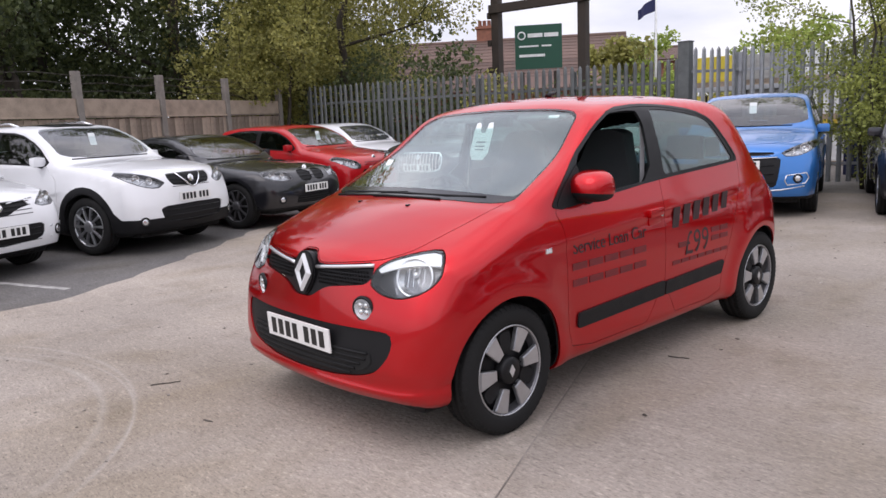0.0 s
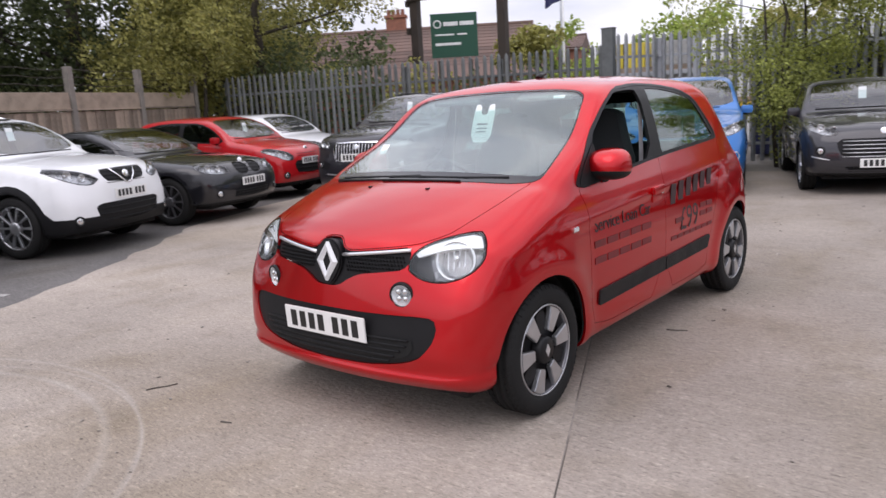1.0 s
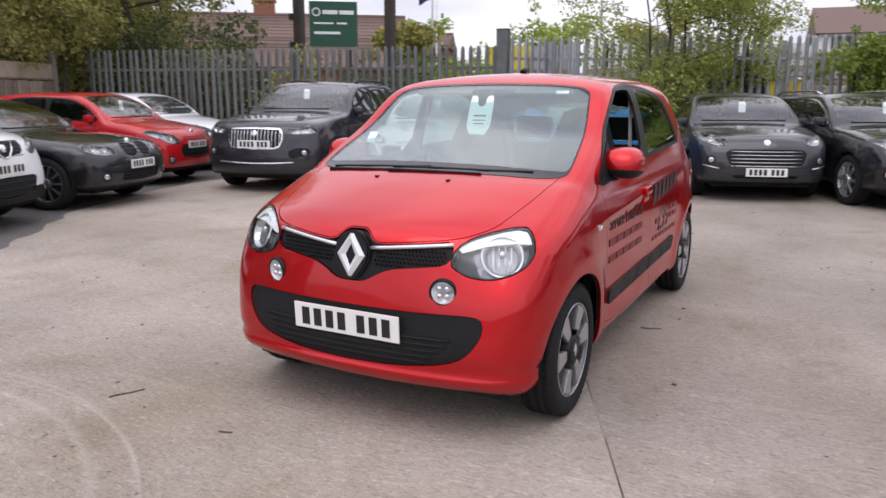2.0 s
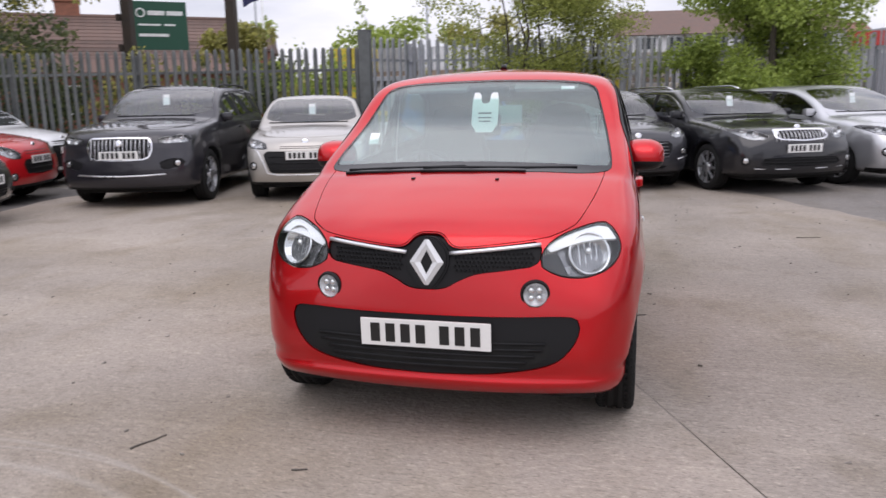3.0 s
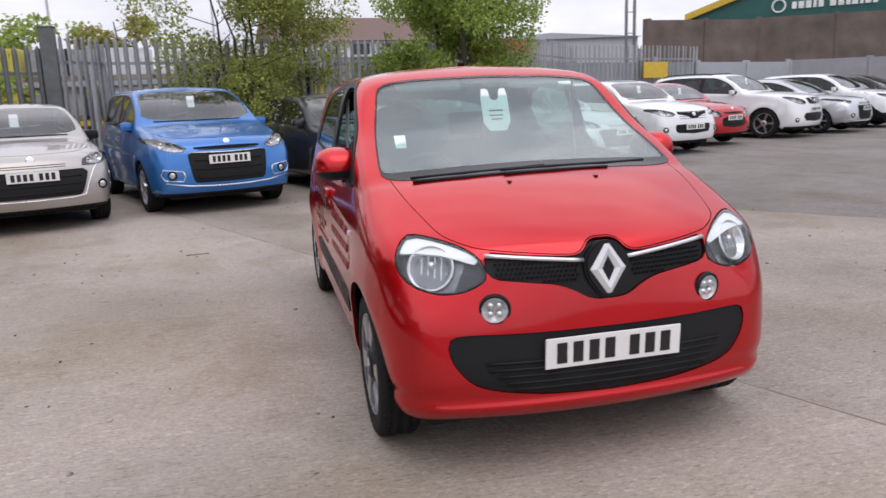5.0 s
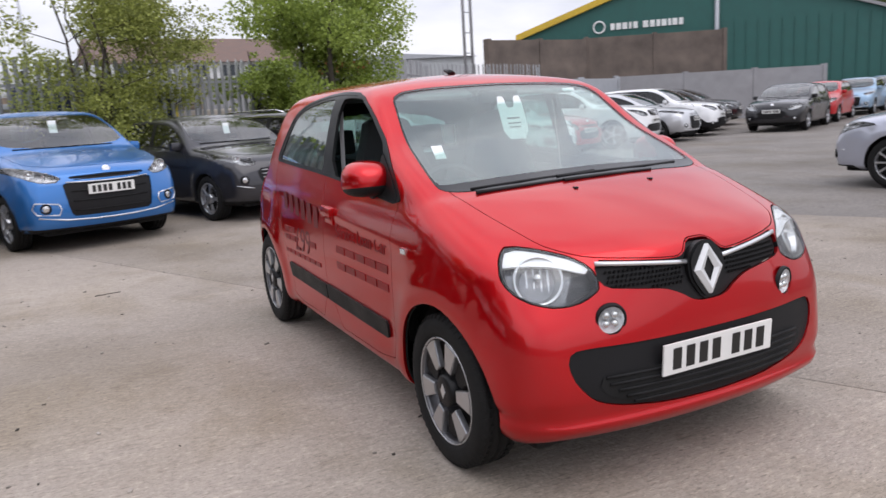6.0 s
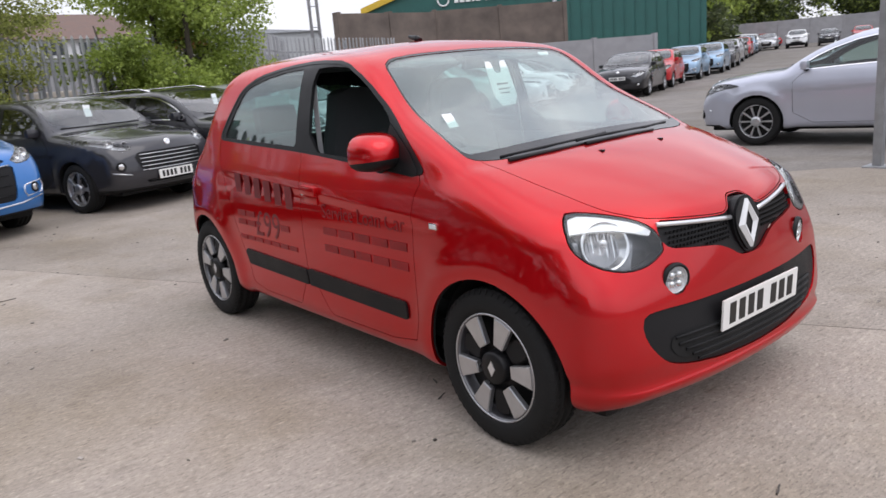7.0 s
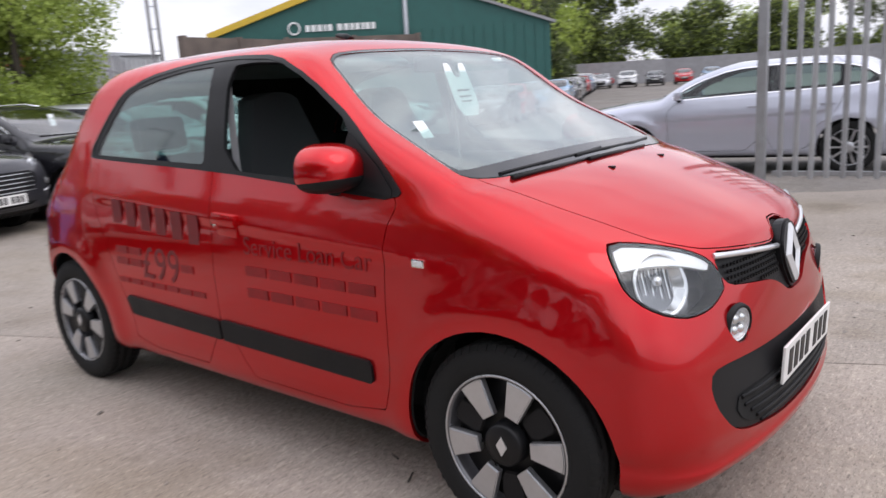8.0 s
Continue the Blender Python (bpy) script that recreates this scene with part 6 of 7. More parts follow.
part("post", box(0.22, 0.16, 2.62, 0, 0, 0, 0.006), GALV, gp)
part("cap", box(0.24, 0.18, 0.02, 0, 0, 2.62, 0.004), GALV, gp)


def wooden_fence(line, height, bays):
    (x0, y0), (x1, y1) = line
    length = math.hypot(x1 - x0, y1 - y0)
    a = math.degrees(math.atan2(y1 - y0, x1 - x0))
    fence = thing("wooden_fence", pose(x0, y0, 0, 0, 0, a), "weathered board fence between concrete posts with wire above", "fence")
    w = length / bays
    rng = random.Random(3)
    board = bpy.data.meshes.new("board")
    bm = box(0.145, 0.018, height - 0.36, 0, 0, 0, 0.003)
    bm.to_mesh(board), bm.free()
    board.materials.append(WOOD)
    for b in range(bays + 1):
        part("post", box(0.125, 0.125, height + 0.46, b * w, 0.0, 0, 0.012), POSTCON, fence)
    for b in range(bays):
        n = int((w - 0.10) / 0.138) + 1
        for i in range(n):
            part("board", board, None, fence, at=pose(b * w + 0.12 + i * (w - 0.24) / (n - 1), -0.01 + 0.012 * (i % 2), 0.0 + rng.uniform(-0.008, 0.004), 0, rng.uniform(-0.4, 0.4), 0))
        part("top_board", box(w - 0.14, 0.03, 0.30, b * w + w / 2, -0.015, height - 0.31, 0.006), WOOD, fence)
        part("rail", box(w - 0.14, 0.05, 0.035, b * w + w / 2, -0.035, height - 0.345, 0.005), WOOD, fence)
    for z in (height + 0.12, height + 0.26, height + 0.40):
        pts = [(length * i / 40, 0.03, z + 0.02 * math.sin(i * 1.7)) for i in range(41)]
        part("wire", tube(pts, 0.006, 5), WIRE, fence)
    return fence


wooden_fence([(-7.17, -6.867), (-13.304, 7.476)], 2.05, 8)


# ---- trees ----
def leafing(name, c1, c2):
    m = material(name, c1, 0.55, vary=0.25, scale=1.2, other=c2, island=True)
    b = m.node_tree.nodes["Principled BSDF"]
    b.inputs["Subsurface Weight"].default_value = 0.0
    b.inputs["Transmission Weight"].default_value = 0.0
    n, l = m.node_tree.nodes, m.node_tree.links
    tr, mx = n.new("ShaderNodeBsdfTranslucent"), n.new("ShaderNodeMixShader")
    col = b.inputs["Base Color"].links[0].from_socket
    l.new(col, tr.inputs["Color"])
    mx.inputs[0].default_value = 0.45
    l.new(b.outputs["BSDF"], mx.inputs[1])
    l.new(tr.outputs["BSDF"], mx.inputs[2])
    l.new(mx.outputs["Shader"], n["Material Output"].inputs["Surface"])
    return m


LEAF_OLIVE = leafing("olive_spring_leaves", (0.21, 0.21, 0.055), (0.46, 0.44, 0.13))
LEAF_GREEN = leafing("fresh_green_leaves", (0.21, 0.29, 0.05), (0.44, 0.54, 0.12))
LEAF_DARK = leafing("dark_green_leaves", (0.05, 0.075, 0.03), (0.14, 0.17, 0.06))
LEAF_LIME = leafing("lime_green_leaves", (0.20, 0.235, 0.05), (0.46, 0.50, 0.13))


def crown_mesh(centres, count, size, rng, name="crown"):
    """Leaves in loose clumps: small folded blades, each turned its own way."""
    c = np.array([p[:3] for p in centres])
    r = np.array([p[3] for p in centres])
    wgt = r**2 / (r**2).sum()
    pick = rng.choice(len(c), count, p=wgt)
    d = rng.normal(size=(count, 3))
    d /= np.linalg.norm(d, axis=1, keepdims=True) + 1e-9
    pos = c[pick] + d * (r[pick] * rng.uniform(0.35, 1.08, count) ** 0.6)[:, None] * np.array((1, 1, 0.85))
    u = rng.normal(size=(count, 3))
    u[:, 2] -= 0.5
    u /= np.linalg.norm(u, axis=1, keepdims=True)
    v = np.cross(u, rng.normal(size=(count, 3)))
    v /= np.linalg.norm(v, axis=1, keepdims=True) + 1e-9
    w = np.cross(u, v)
    s = size * rng.uniform(0.6, 1.35, count)[:, None]
    tip, base = pos + u * s, pos
    l, q = pos + u * s * 0.45 + v * s * 0.36 + w * s * 0.12, pos + u * s * 0.45 - v * s * 0.36 + w * s * 0.12
    V = np.stack([base, l, tip, q], 1).reshape(-1, 3)
    i = np.arange(count) * 4
    F = np.concatenate([np.stack([i, i + 1, i + 2], 1), np.stack([i, i + 2, i + 3], 1)])
    me = bpy.data.meshes.new(name)
    me.from_pydata(V.tolist(), [], F.tolist())
    me.update()
    return me


def tree(name, label, x, y, height, spread, leaf, count, size, trunk=0.14, low=0.3, seed=1, stems=1, dense=1.0, z=0.0, lean=0.0):
    """A tree or tall shrub: trunk or stems with forking limbs, and clumps of leaves about their ends."""
    rng = np.random.default_rng(seed)
    t = thing(name, pose(x, y, z), label, "tree")
    bm = bmesh.new()
    clumps = []
    for s in range(stems):
        a0 = 2 * math.pi * s / stems + rng.uniform(0, 1)
        off = 0.0 if stems == 1 else 0.18 * spread
        pts = [np.array((off * 0.5 * math.cos(a0), off * 0.5 * math.sin(a0), -0.05))]
        top = height * rng.uniform(0.7, 0.92)
        for k in range(1, 7):
            f = k / 6
            pts.append(np.array((off * math.cos(a0) * (0.5 + 1.6 * f) + rng.normal() * 0.06 * spread * f + lean * f, off * math.sin(a0) * (0.5 + 1.6 * f) + rng.normal() * 0.06 * spread * f, top * f)))
        tube(pts, [trunk * (1.15 - 0.95 * k / 6) for k in range(7)], 8, bm)
        for b in range(int(9 / stems) + 4):
            f = rng.uniform(low, 0.98)
            k = min(5, int(f * 6))
            p = pts[k] + (pts[k + 1] - pts[k]) * (f * 6 - k)
            a = rng.uniform(0, 2 * math.pi)
            reach = spread * rng.uniform(0.45, 1.0) * (1.05 - 0.55 * abs(f - 0.55))
            e = p + np.array((math.cos(a) * reach, math.sin(a) * reach, rng.uniform(0.15, 0.75) * reach))
            m = (p + e) / 2 + rng.normal(size=3) * 0.06 * spread
            tube([p, m, e], [trunk * 0.42 * (1.1 - f * 0.7), trunk * 0.26 * (1.1 - f * 0.7), trunk * 0.06], 6, bm)
            for q, rr in ((e, 0.34), (m, 0.25)):
                clumps.append((*q, spread * rr * dense * rng.uniform(0.6, 1.2)))
            for _ in range(3):
                e2 = m + (e - m) * rng.uniform(0.2, 0.9) + rng.normal(size=3) * np.array((0.3, 0.3, 0.22)) * spread
                tube([m + (e - m) * 0.2, e2], [trunk * 0.12, trunk * 0.03], 5, bm)
                clumps.append((*e2, spread * 0.2 * dense * rng.uniform(0.6, 1.3)))
    part("trunk", bm, BARK, t)
    me = crown_mesh([c for c in clumps if c[2] > 0.15 * height * low], count, size, rng)
    me.materials.append(leaf)
    part("crown", me, None, t)
    return t


tree("leafy_tree", "spreading olive-leaved tree overhanging the wooden fence", -14.4, 9.6, 7.5, 3.4, LEAF_OLIVE, 44000, 0.09, 0.16, 0.2, 11, 3)
tree("leafy_tree", "spreading olive-leaved tree overhanging the wooden fence", -16.6, 11.2, 6.8, 2.8, LEAF_OLIVE, 16000, 0.09, 0.12, 0.2, 12, 3)
for k_, (x_, y_, h_, s_, l_, n_) in enumerate(((-17.5, 7.0, 10.5, 3.3, LEAF_DARK, 5000), (-17.0, 2.6, 11.0, 3.4, LEAF_DARK, 9000), (-15.2, -1.0, 10.0, 3.2, LEAF_DARK, 9000), (-19.5, 11.0, 10.0, 3.6, LEAF_OLIVE, 7000), (-21.5, 4.6, 12.0, 4.0, LEAF_DARK, 15000), (-13.8, -5.0, 9.5, 3.2, LEAF_DARK, 6000), (-24.5, 14.5, 9.5, 4.0, LEAF_DARK, 7000))):
    tree("tall_tree", "tall dark tree with ivy-green foliage behind the fence", x_, y_, h_, s_, l_, n_ * 2, 0.13, 0.24, 0.10, 20 + k_, 1)
tree("leafy_tree", "low olive-leaved tree hanging over the corner of two fences", -13.75, 7.5, 3.9, 1.75, LEAF_OLIVE, 13000, 0.085, 0.07, 0.55, 13, 3)
tree("scrambling_shrub", "yellow-green shrub growing through the palisade fence", -1.2, 11.25, 4.9, 1.55, LEAF_LIME, 30000, 0.056, 0.035, 0.12, 41, 4)
tree("scrambling_shrub", "yellow-green shrub growing through the palisade fence", -0.15, 12.75, 4.8, 0.85, LEAF_LIME, 11000, 0.052, 0.035, 0.15, 42, 4)
tree("leafy_tree", "fresh green bushy tree behind the parked cars", 3.25, 13.2, 5.3, 1.5, LEAF_GREEN, 46000, 0.075, 0.09, 0.08, 43, 3, 1.35)
tree("scrambling_shrub", "fresh green shrub beside a bushy tree", 2.0, 12.95, 3.0, 0.75, LEAF_GREEN, 9000, 0.07, 0.06, 0.15, 44, 3)
for k_, (x_, y_, h_, s_, l_) in enumerate(((-11.6, 10.4, 2.9, 1.2, LEAF_DARK), (-9.6, 11.0, 2.5, 1.0, LEAF_OLIVE), (-7.6, 11.7, 2.3, 1.0, LEAF_DARK), (-5.9, 12.2, 2.4, 0.9, LEAF_GREEN), (-13.2, 9.6, 3.4, 1.3, LEAF_DARK))):
    tree("hedge_shrub", "unkempt hedge shrub behind the palisade fence", x_, y_, h_, s_, l_, 2600, 0.10, 0.04, 0.08, 50 + k_, 4)
tree("garden_shrub", "low green shrub against the palisade fence", -7.6, 9.0, 1.5, 0.55, LEAF_GREEN, 1500, 0.07, 0.03, 0.1, 45, 4)


# the wood behind the trees: more leaves than one could count
rng_ = np.random.default_rng(77)
clumps_ = [(-27 + 9 * rng_.random(), -12 + 32 * rng_.random(), 0.6 + 8.5 * rng_.random(), 0.7 + 0.9 * rng_.random()) for _ in range(150)]
clumps_ += [(-24 + 4 * rng_.random(), 0.5 + 7 * rng_.random(), 1.2 + 5.2 * rng_.random(), 0.8 + 0.4 * rng_.random()) for _ in range(40)]
wood_ = crown_mesh(clumps_, 62000, 0.2, rng_, "woodland")
wood_.materials.append(LEAF_DARK)
tagged(part("woodland", wood_, None), "dense dark green wood behind the fence trees", "woodland", kind="stuff")


clumps_ = [(-60 + 85 * rng_.random(), 52 + 14 * rng_.random(), 0.6 + 2.6 * rng_.random(), 1.2 + 1.2 * rng_.random()) for _ in range(190)]
clumps_ += [(-14 + 12 * rng_.random(), 22 + 5 * rng_.random(), 0.4 + 1.3 * rng_.random(), 0.6 + 0.5 * rng_.random()) for _ in range(50)]
hedge_ = crown_mesh(clumps_, 30000, 0.42, rng_, "far_hedgerow")
hedge_.materials.append(LEAF_OLIVE)
tagged(part("far_hedgerow", hedge_, None), "distant olive-green hedgerow beyond the yard", "hedgerow", kind="stuff")


# ---- houses and signs beyond the fence ----
def house(x, y, a, long, deep, wall, ridge, label, roof=TILE, chimney=True, brick=BRICK):
    h = thing("house", pose(x, y, 0, 0, 0, a), label, "house")
    part("wall", box(long, deep, wall, 0, 0, 0), brick, h)
    over = 0.35
    pitch = math.atan2(ridge - wall, deep / 2)
    run = math.hypot(ridge - wall, deep / 2) + 0.4
    r = part("roof", prism([(-deep / 2 - over, wall - 0.12), (0, ridge - 0.05), (deep / 2 + over, wall - 0.12)], -long / 2 - 0.2, long / 2 + 0.2, None, "yz"), roof, h)
    course = bpy.data.meshes.new("tile_course")
    bm = box(long + 0.4, 0.36, 0.03, 0, 0, 0, 0.008)
    bm.to_mesh(course), bm.free()
    course.materials.append(roof)
    n = int(run / 0.31)
    for s in (1, -1):
        for i in range(n):
            d = 0.31 * (i + 0.3)
            part("tile_course", course, None, r, at=pose(0, -s * (d * math.cos(pitch) + 0.0), ridge - d * math.sin(pitch) + 0.02, s * (math.degrees(pitch) - 3), 0, 0))
    part("ridge", tube([(-long / 2 - 0.2, 0, ridge + 0.03), (long / 2 + 0.2, 0, ridge + 0.03)], 0.11, 8), roof, h)
    for i in range(3):
        w = part("window", box(1.3, 0.08, 1.1, -long / 3 + i * long / 3, -deep / 2 - 0.02, 1.0, 0.01), SIGNWHITE, h)
        part("pane", box(1.12, 0.02, 0.92, -long / 3 + i * long / 3, -deep / 2 - 0.07, 1.09), TRIM, w)
    if chimney:
        c = part("chimney", box(0.95, 0.6, 1.1, long * 0.015, 0.2, ridge - 0.35, 0.01), BRICK, h)
        part("cornice", box(1.08, 0.72, 0.12, long * 0.015, 0.2, ridge + 0.62, 0.01), BRICK, c)
        for i in range(4):
            part("chimney_pot", lathe([(0.10, ridge + 0.74), (0.085, ridge + 1.0), (0.10, ridge + 1.02), (0.07, ridge + 1.02)], 10, None, "z"), BRICK, c, at=pose(long * 0.015 - 0.33 + 0.22 * i, 0.2, 0))
    return h


house(-22.5, 24.5, 38, 13, 7.5, 2.7, 5.0, "brown-tiled bungalow with a brick chimney beyond the fence", chimney=True)
house(-22.5, 38.5, 22, 4.5, 5, 4.3, 5.1, "orange brick house with a tiled roof far beyond the fence", chimney=False)
house(9.3, 47.0, 5, 9, 7, 3.9, 5.2, "orange-roofed building far beyond the fence", roof=material("orange_tile", (0.22, 0.125, 0.085), 0.85, vary=0.2, piece=True), chimney=False, brick=RENDER_W)

fr_ = thing("timber_sign_frame", pose(-10.9, 12.8, 0, 0, 0, 9), "dark timber goalpost frame standing behind the fence", "sign frame")
for x_ in (0.0, 2.53):
    part("upright", box(0.22, 0.24, 5.6 if x_ else 5.8, x_, 0, 0, 0.03), TIMBER, fr_)
part("crossbeam", box(2.9, 0.16, 0.22, 1.3, -0.1, 4.12, 0.02), TIMBER, fr_)
for z_ in (2.6, 3.3, 4.0, 4.6, 5.2):
    part("step_iron", box(0.10, 0.10, 0.16, -0.2, -0.05, z_, 0.02), TIMBER, fr_)
sg = thing("sign_board", pose(-12.45, 16.4, 0, 0, 0, 38), "tilted dark green trade sign with pale lettering bars", "sign")
part("board", box(1.46, 0.05, 1.34, 0, 0, 2.88, 0.01), SIGNGREEN, sg)
part("logo_ring", lathe([(0.13, 0), (0.13, -0.012), (0.09, -0.012), (0.09, 0)], 20, None, "x"), SIGNWHITE, sg, at=pose(-0.52, -0.028, 3.9, 0, 0, 90))
for x_, w_, z_, h_ in ((-0.10, 0.46, 3.84, 0.12), (0.40, 0.44, 3.84, 0.12), (-0.30, 0.6, 3.55, 0.05), (0.25, 0.3, 3.55, 0.05), (-0.2, 0.8, 3.25, 0.08)):
    part("lettering_bar", box(w_, 0.01, h_, x_, -0.031, z_), SIGNWHITE, sg)
for x_ in (-0.5, 0.5):
    part("leg", box(0.09, 0.09, 2.8, x_, 0.07, 0, 0.005), TIMBER, sg)
fp = thing("flagpole", pose(-14.2, 26.2, 0), "white flagpole with a small dark flag", "flagpole")
part("pole", tube([(0, 0, 0), (0, 0, 7.4)], [0.06, 0.035], 10), SIGNWHITE, fp)
bm = bmesh.new()
g_ = [[bm.verts.new((-0.9 * i / 8, 0.08 * math.sin(i * 1.1), 6.1 - 0.06 * i - (0.55 - 0.02 * i) * j / 3)) for j in range(4)] for i in range(9)]
for a_, b_ in zip(g_, g_[1:]):
    for j_ in range(3):
        bm.faces.new((a_[j_], b_[j_], b_[j_ + 1], a_[j_ + 1]))
fl_ = part("flag", bm, NAVY, fp)
sol_ = fl_.modifiers.new("cloth", "SOLIDIFY")
sol_.thickness = 0.006
for x_, y_, h_ in ((-16.5, 30, 8.5), (-9.0, 33.0, 9.0), (-5.0, 36, 8.0), (-2.6, 40, 9.0)):
    lp = thing("lamp_post", pose(x_, y_, 0), "thin grey lamp post far beyond the fence", "lamp post")
    part("pole", tube([(0, 0, 0), (0, 0, h_)], [0.07, 0.045], 8), STEEL, lp)
    part("arm", tube([(0, 0, h_), (0.3, 0, h_ + 0.08), (0.9, 0, h_ + 0.1)], 0.03, 6), STEEL, lp)
    part("lantern", box(0.5, 0.16, 0.1, 1.1, 0, h_ + 0.05, 0.03), STEEL, lp)
for k_, (x_, y_, h_, s_) in enumerate(((-10.5, 30.0, 5.6, 2.2), (-6.5, 34.0, 5.8, 2.0), (-17.5, 31.0, 5.0, 2.0), (-12.0, 20.5, 3.6, 1.4))):
    tree("garden_tree", "rounded green garden tree beyond the fence", x_, y_, h_, s_, LEAF_OLIVE if k_ % 2 else LEAF_GREEN, 3500, 0.2, 0.12, 0.25, 60 + k_, 1)

# stacked goods and a shelter in the builders' yard behind the gates
rg_ = random.Random(9)
for i_ in range(16):
    x_, y_ = -4.6 + 0.75 * i_ + rg_.uniform(-0.2, 0.2), 16.5 + rg_.uniform(0, 3)
    st_ = thing("pallet_stack", pose(x_, y_, 0, 0, 0, rg_.uniform(-8, 8)), "stack of wrapped building goods on pallets", "pallet stack", "pallet stacks")
    for j_ in range(rg_.choice((2, 3))):
        part("pallet", box(1.05, 0.9, 0.12, 0, 0, j_ * 0.85, 0.01), WOOD, st_)
        part("load", box(1.0, 0.85, 0.68, rg_.uniform(-0.03, 0.03), 0, j_ * 0.85 + 0.13, 0.04), PALLET, st_)
nv = thing("skip_container", pose(-1.2, 14.2, 0, 0, 0, 12), "navy steel container behind the fence", "container")
part("body", box(2.6, 1.6, 2.15, 0, 0, 0.05, 0.02), NAVY, nv)
for i_ in range(9):
    part("rib", box(0.07, 0.04, 2.0, -1.2 + 0.3 * i_, -0.81, 0.12, 0.008), NAVY, nv)

# ---- the builders' yard: walls, green shed, mast ----
def wall_run(name, line, height, thick, mat, label, lift=0.0, category="wall"):
    w = thing(name, pose(0, 0, 0), label, category, kind="structure")
    for (x0, y0), (x1, y1) in zip(line, line[1:]):
        length = math.hypot(x1 - x0, y1 - y0)
        n = max(1, round(length / 3.0))
        a = math.degrees(math.atan2(y1 - y0, x1 - x0))
        for i in range(n):
            part("panel", box(length / n - 0.03, thick, height, length * (i + 0.5) / n, 0, lift, 0.01), mat, w, at=pose(x0, y0, min(rise(x0, y0), 1.0), 0, 0, a))
        for i in range(n + 1):
            part("pier", box(0.18, thick + 0.08, height + 0.06, length * i / n, 0, lift, 0.01), mat, w, at=pose(x0, y0, min(rise(x0, y0), 1.0), 0, 0, a))
    return w


wall_run("yard_wall", [(5.8, 15.2), (8.2, 18.2), (20.0, 23.5)], 2.15, 0.12, STEEL, "pale grey steel sheet fence round the yard")
wall_run("low_wall", [(20.0, 23.6), (28.2, 19.6)], 2.1, 0.2, GREYWALL, "grey concrete boundary wall of the far car park")
palisade([(5.8, 15.0), (8.2, 18.0), (14.0, 20.6)], 2.68, GALV_LIGHT, "galvanised palisade in front of the yard wall", 0.2, "palisade_fence")
wall_run("brown_wall", [(15.0, 25.9), (20.5, 26.2), (25.7, 22.85)], 3.95, 0.3, BROWNWALL, "tall brown weathered wall before a green shed", 0.0)
shed = thing("green_shed", pose(30.1, 29.0, 0, 0, 0, -44.5), "large green steel-clad trade shed with yellow roof edge", "shed")
part("wall", prism([(-9.6, 0), (9.6, 0), (9.6, 5.0), (0, 8.2), (-9.6, 5.0)], 0, 24, None, "xz"), GREEN, shed)
for i_ in range(32):
    part("cladding_rib", box(0.05, 0.05, 5.0, -9.3 + i_ * 0.6, -0.02, 0), GREEN, shed)
for (xa, za), (xb, zb) in (((-9.9, 4.9), (0, 8.2)), ((0, 8.2), (9.9, 4.9))):
    part("verge", prism([(xa, za), (xb, zb), (xb, zb + (0.35 if xa < 0 else 0.16)), (xa, za + (0.35 if xa < 0 else 0.16))], -0.25, 0.1, None, "xz"), YELLOW if xa < 0 else GREYWALL, shed)
part("drainpipe", tube([(1.2, -0.12, 0), (1.2, -0.12, 7.8)], 0.12, 8), STEEL, shed)
part("roof", prism([(-9.9, 4.95), (0, 8.25), (9.9, 4.95), (9.9, 5.1), (0, 8.4), (-9.9, 5.1)], 0.1, 24, None, "xz"), GREYWALL, shed)
part("logo_ring", lathe([(0.36, 0), (0.36, -0.05), (0.27, -0.05), (0.27, 0)], 20, None, "x"), SIGNWHITE, shed, at=pose(-5.1, -0.06, 5.3, 0, 0, 90))
for x_, w_ in ((-4.35, 0.22), (-4.02, 0.26), (-3.68, 0.26), (-3.38, 0.14), (-3.10, 0.24), (-2.55, 0.28), (-2.18, 0.26), (-1.86, 0.20), (-1.56, 0.26), (-1.26, 0.16), (-0.98, 0.26), (-0.66, 0.22)):
    part("lettering_bar", box(w_, 0.04, 0.36, x_, -0.07, 5.1), SIGNWHITE, shed)
wh = thing("warehouse", pose(17.0, 42.5, 0, 0, 0, -14), "pale grey warehouse with a red fascia", "warehouse")
part("wall", box(10, 8, 4.25, 0, 0, 0), CLOUDY, wh)
part("fascia", box(3.6, 0.2, 0.75, -3.1, -4.1, 3.55), REDSIGN, wh)
part("roof", prism([(-5.2, 4.25), (0, 4.6), (5.2, 4.25)], -4.2, 4.2, None, "xz"), STEEL, wh)
ys = thing("yellow_sign", pose(11.6, 19.45, 0, 0, 0, 24), "small yellow sign on the yard fence", "sign")
part("board", box(1.25, 0.03, 0.5, 0, -0.12, 1.65, 0.004), YELLOW, ys)
part("bracket", box(0.06, 0.10, 0.6, 0, -0.06, 1.7), STEEL, ys)
mast = thing("lighting_mast", pose(17.4, 31.8, 0), "tall twin-pole lighting mast", "mast")
for x_ in (-0.22, 0.22):
    part("pole", tube([(x_, 0, 0), (x_, 0, 13)], 0.08, 8), GREYWALL, mast)
for z_ in range(1, 13):
    part("rung", tube([(-0.22, 0, z_), (0.22, 0, z_)], 0.025, 6), STEEL, mast)

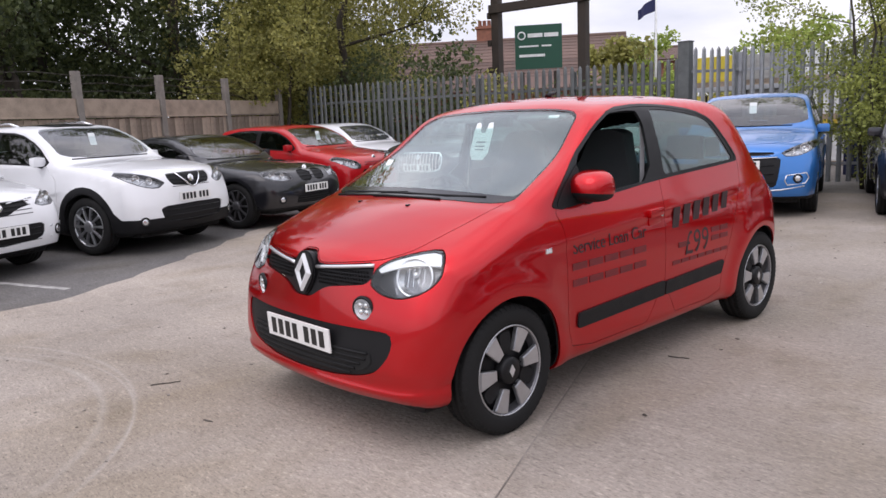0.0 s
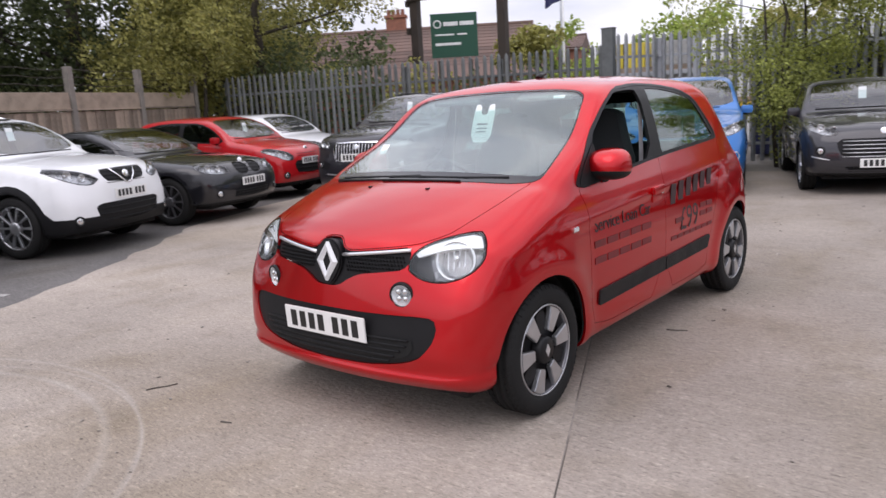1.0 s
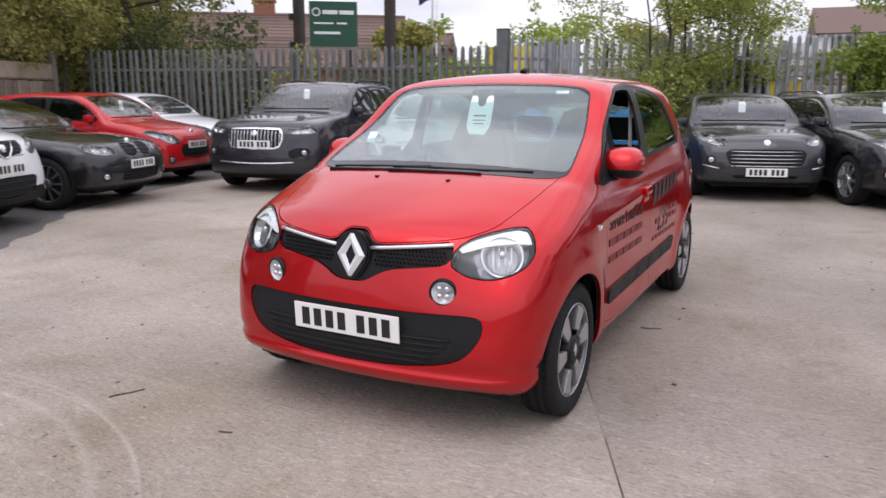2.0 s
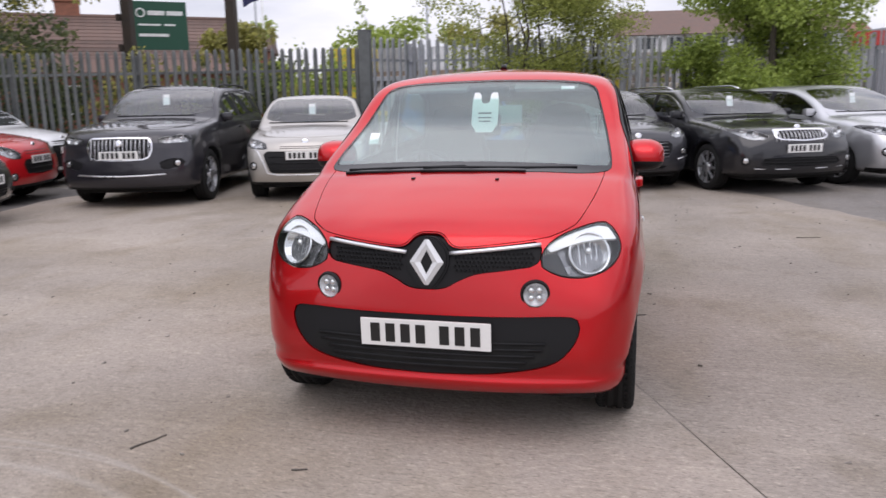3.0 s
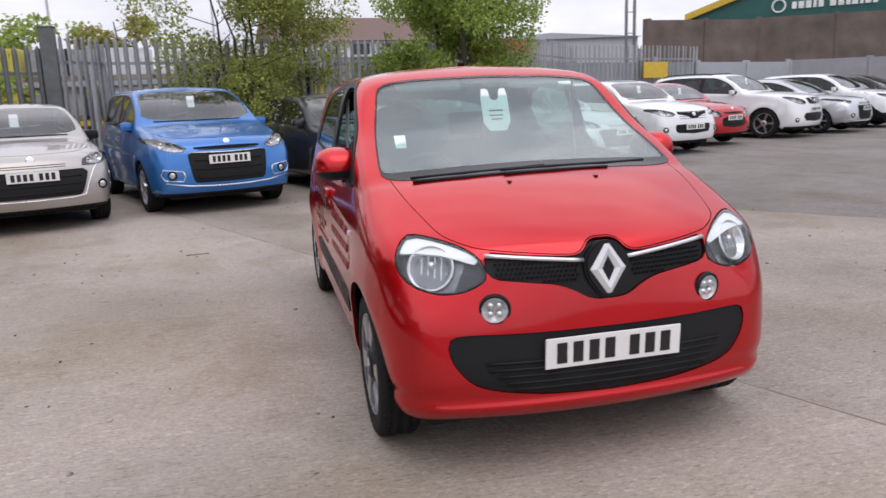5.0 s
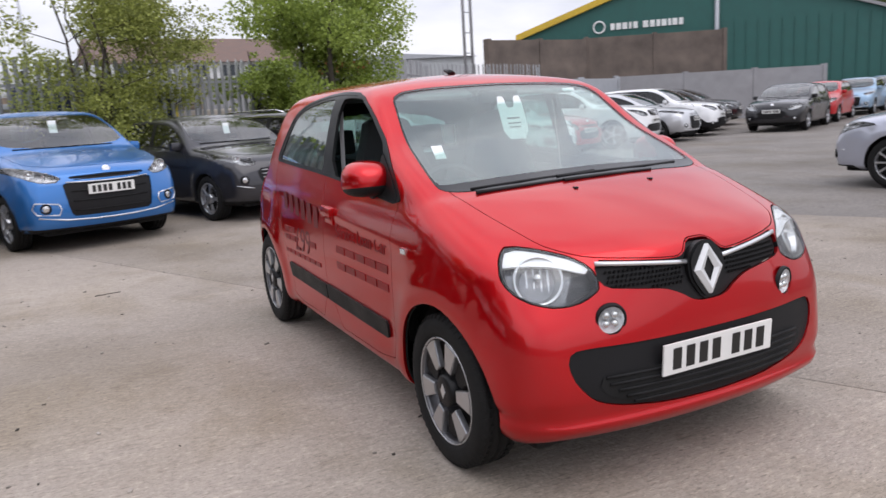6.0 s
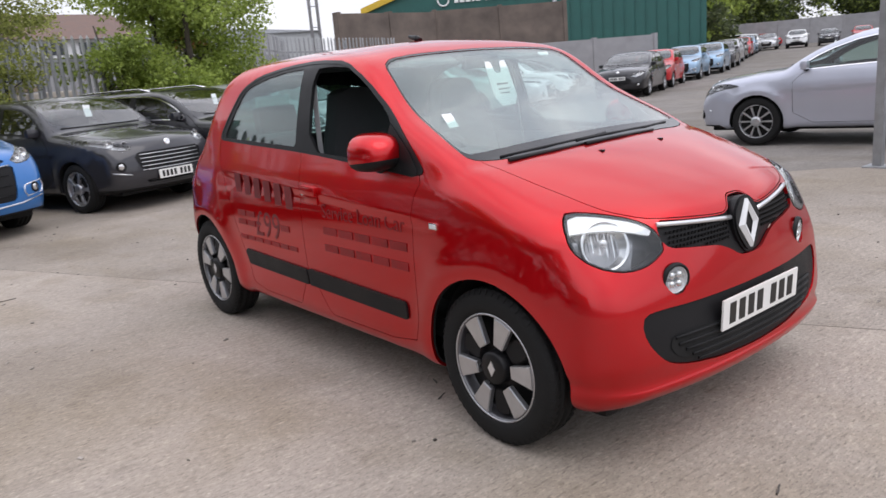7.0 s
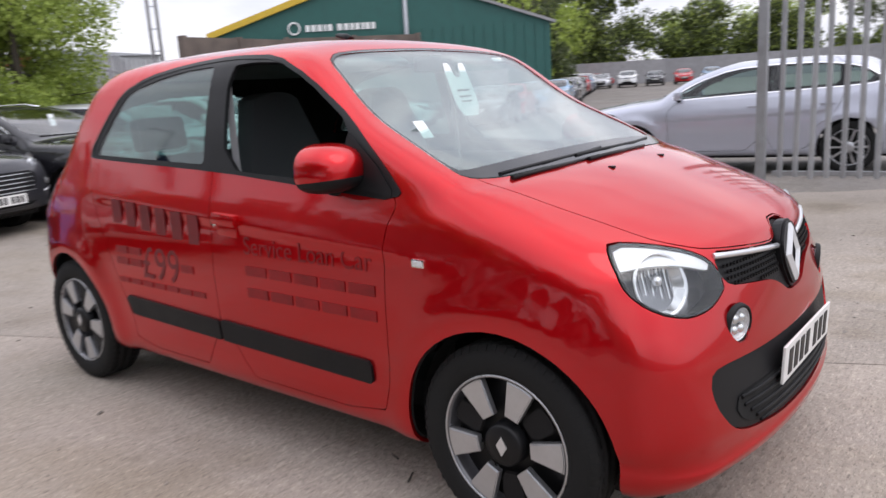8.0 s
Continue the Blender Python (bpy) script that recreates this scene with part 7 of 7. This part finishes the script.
# a long low depot behind the gates
BAND = material("white_fascia", (0.72, 0.73, 0.74), 0.6, vary=0.1)
PANE = material("dark_window", (0.03, 0.04, 0.05), 0.1, vary=0.1)
dp = thing("depot_building", pose(4.75, 38.0, 0, 0, 0, 6), "long low depot with a brown roof and white fascia", "building")
part("wall", box(9.5, 7, 3.4, 0, 0, 0), GREYWALL, dp)
part("fascia", box(9.7, 0.2, 0.75, 0, -3.6, 3.3, 0.02), BAND, dp)
part("roof", prism([(-4.0, 4.05), (0.0, 5.5), (4.0, 4.05)], -5.0, 5.0, None, "yz"), TILE, dp)
for i_ in range(6):
    part("window", box(0.9, 0.06, 0.5, -3.9 + 1.55 * i_, -3.71, 3.42, 0.01), PANE, dp)

# a rack of wrapped goods behind the gates, and a far wall
WRAP = [material("white_wrap", (0.72, 0.73, 0.74), 0.35, vary=0.2, scale=4, bump=0.01, fine=9), material("yellow_wrap", (0.62, 0.50, 0.06), 0.4, vary=0.2, scale=4), material("grey_blocks", (0.33, 0.33, 0.32), 0.8, vary=0.25), WOOD]
rk_ = random.Random(21)
for x_ in (-7.4, -4.6, -1.8):
    rack = thing("storage_rack", pose(x_, 16.2, 0), "steel storage rack for wrapped building goods", "rack", "storage racks")
    for u_ in (0, 1):
        for v_ in (0, 1):
            part("upright", box(0.08, 0.08, 2.75, u_ * 2.7, v_ * 1.0, 0, 0.006), STEEL, rack)
    for z_ in (0.95, 1.85):
        for v_ in (0, 1):
            part("beam", box(2.6, 0.06, 0.11, 1.35, v_ * 1.0, z_, 0.006), YELLOW if z_ < 1 else STEEL, rack)
        part("shelf", box(2.6, 0.92, 0.03, 1.35, 0.5, z_ + 0.11, 0.004), WOOD, rack)
    for z_ in (0.0, 1.09, 1.99):
        for u_ in (0.72, 1.98):
            pk = thing("goods_pack", pose(x_ + u_ + rk_.uniform(-0.05, 0.05), 16.7, z_, 0, 0, rk_.uniform(-3, 3)), "wrapped pack of building goods on a rack shelf", "goods pack", "goods packs")
            h_ = rk_.uniform(0.5, 0.66)
            part("pallet", box(1.1, 0.85, 0.1, 0, 0, 0, 0.008), WOOD, pk)
            part("load", box(1.05, 0.82, h_, 0, 0, 0.1, 0.03), WRAP[rk_.choice((0, 0, 0, 0, 1, 2))], pk)
            part("strap", box(0.06, 0.83, h_ + 0.006, rk_.uniform(-0.3, 0.3), 0, 0.1, 0.004), INK, pk)
wall_run("far_wall", [(64, 50), (74, 44), (82, 34), (86, 22), (86, 8)], 2.6, 0.25, GREYWALL, "long grey wall behind the far parked cars")
clumps_ = []
for (xa, ya), (xb, yb), h_ in (((46, 31.5), (62, 41), 7.5), ((62, 41), (76, 46), 12.5), ((78, 46), (86, 40), 12.5), ((88, 37), (92, 20), 8.5), ((92, 20), (92, 0), 4.0)):
    for _ in range(85):
        u_ = rng_.random()
        clumps_.append((xa + (xb - xa) * u_ + rng_.normal() * 1.2, ya + (yb - ya) * u_ + rng_.normal() * 1.2, 1.0 + h_ * rng_.random() ** 1.3, 0.9 + 0.8 * rng_.random()))
thick_ = crown_mesh(clumps_, 84000, 0.44, rng_, "far_thicket")
thick_.materials.append(LEAF_GREEN)
thick_.materials.append(LEAF_DARK)
thick_.polygons.foreach_set("material_index", (rng_.random(len(thick_.polygons)) < 0.7).astype(int))
tagged(part("far_thicket", thick_, None), "dense green thicket behind the far car park", "thicket", kind="stuff")

# the wooded rise behind the far car park
for k_, (x_, y_, h_, s_) in enumerate(((41, 26.8, 9.0, 3.0), (45.5, 29.0, 9.5, 3.4), (52, 33.0, 8.5, 3.8), (60, 37.5, 8.0, 4.0), (72, 46, 7.5, 4.2), (84, 48, 7.5, 4.5), (95, 46, 8, 5.0), (100, 38, 8, 5), (104, 28, 8, 5), (106, 16, 8, 5))):
    tree("tall_tree", "dense green tree on the far edge of the car park", x_, y_, h_, s_, LEAF_GREEN if k_ % 3 else LEAF_DARK, 4500, 0.34, 0.3, 0.08, 80 + k_, 1, z=rise(x_, y_))
bank = bmesh.new()
pts_ = [(36, 31), (60, 46), (90, 60), (130, 60), (140, 20), (130, -20)]
rows_ = [[bank.verts.new((x * (1 + 0.25 * j), y * (1 + 0.25 * j), 0.6 + 2.2 * j)) for j in range(3)] for x, y in pts_]
for a_, b_ in zip(rows_, rows_[1:]):
    for j_ in range(2):
        bank.faces.new((a_[j_], b_[j_], b_[j_ + 1], a_[j_ + 1]))
bmesh.ops.recalc_face_normals(bank, faces=bank.faces[:])
tagged(part("grass_bank", bank, material("rough_grass", (0.06, 0.085, 0.025), 0.95, vary=0.4, scale=0.4, bump=0.05, fine=3)), "rough grassy bank behind the far car park", "bank", kind="structure")
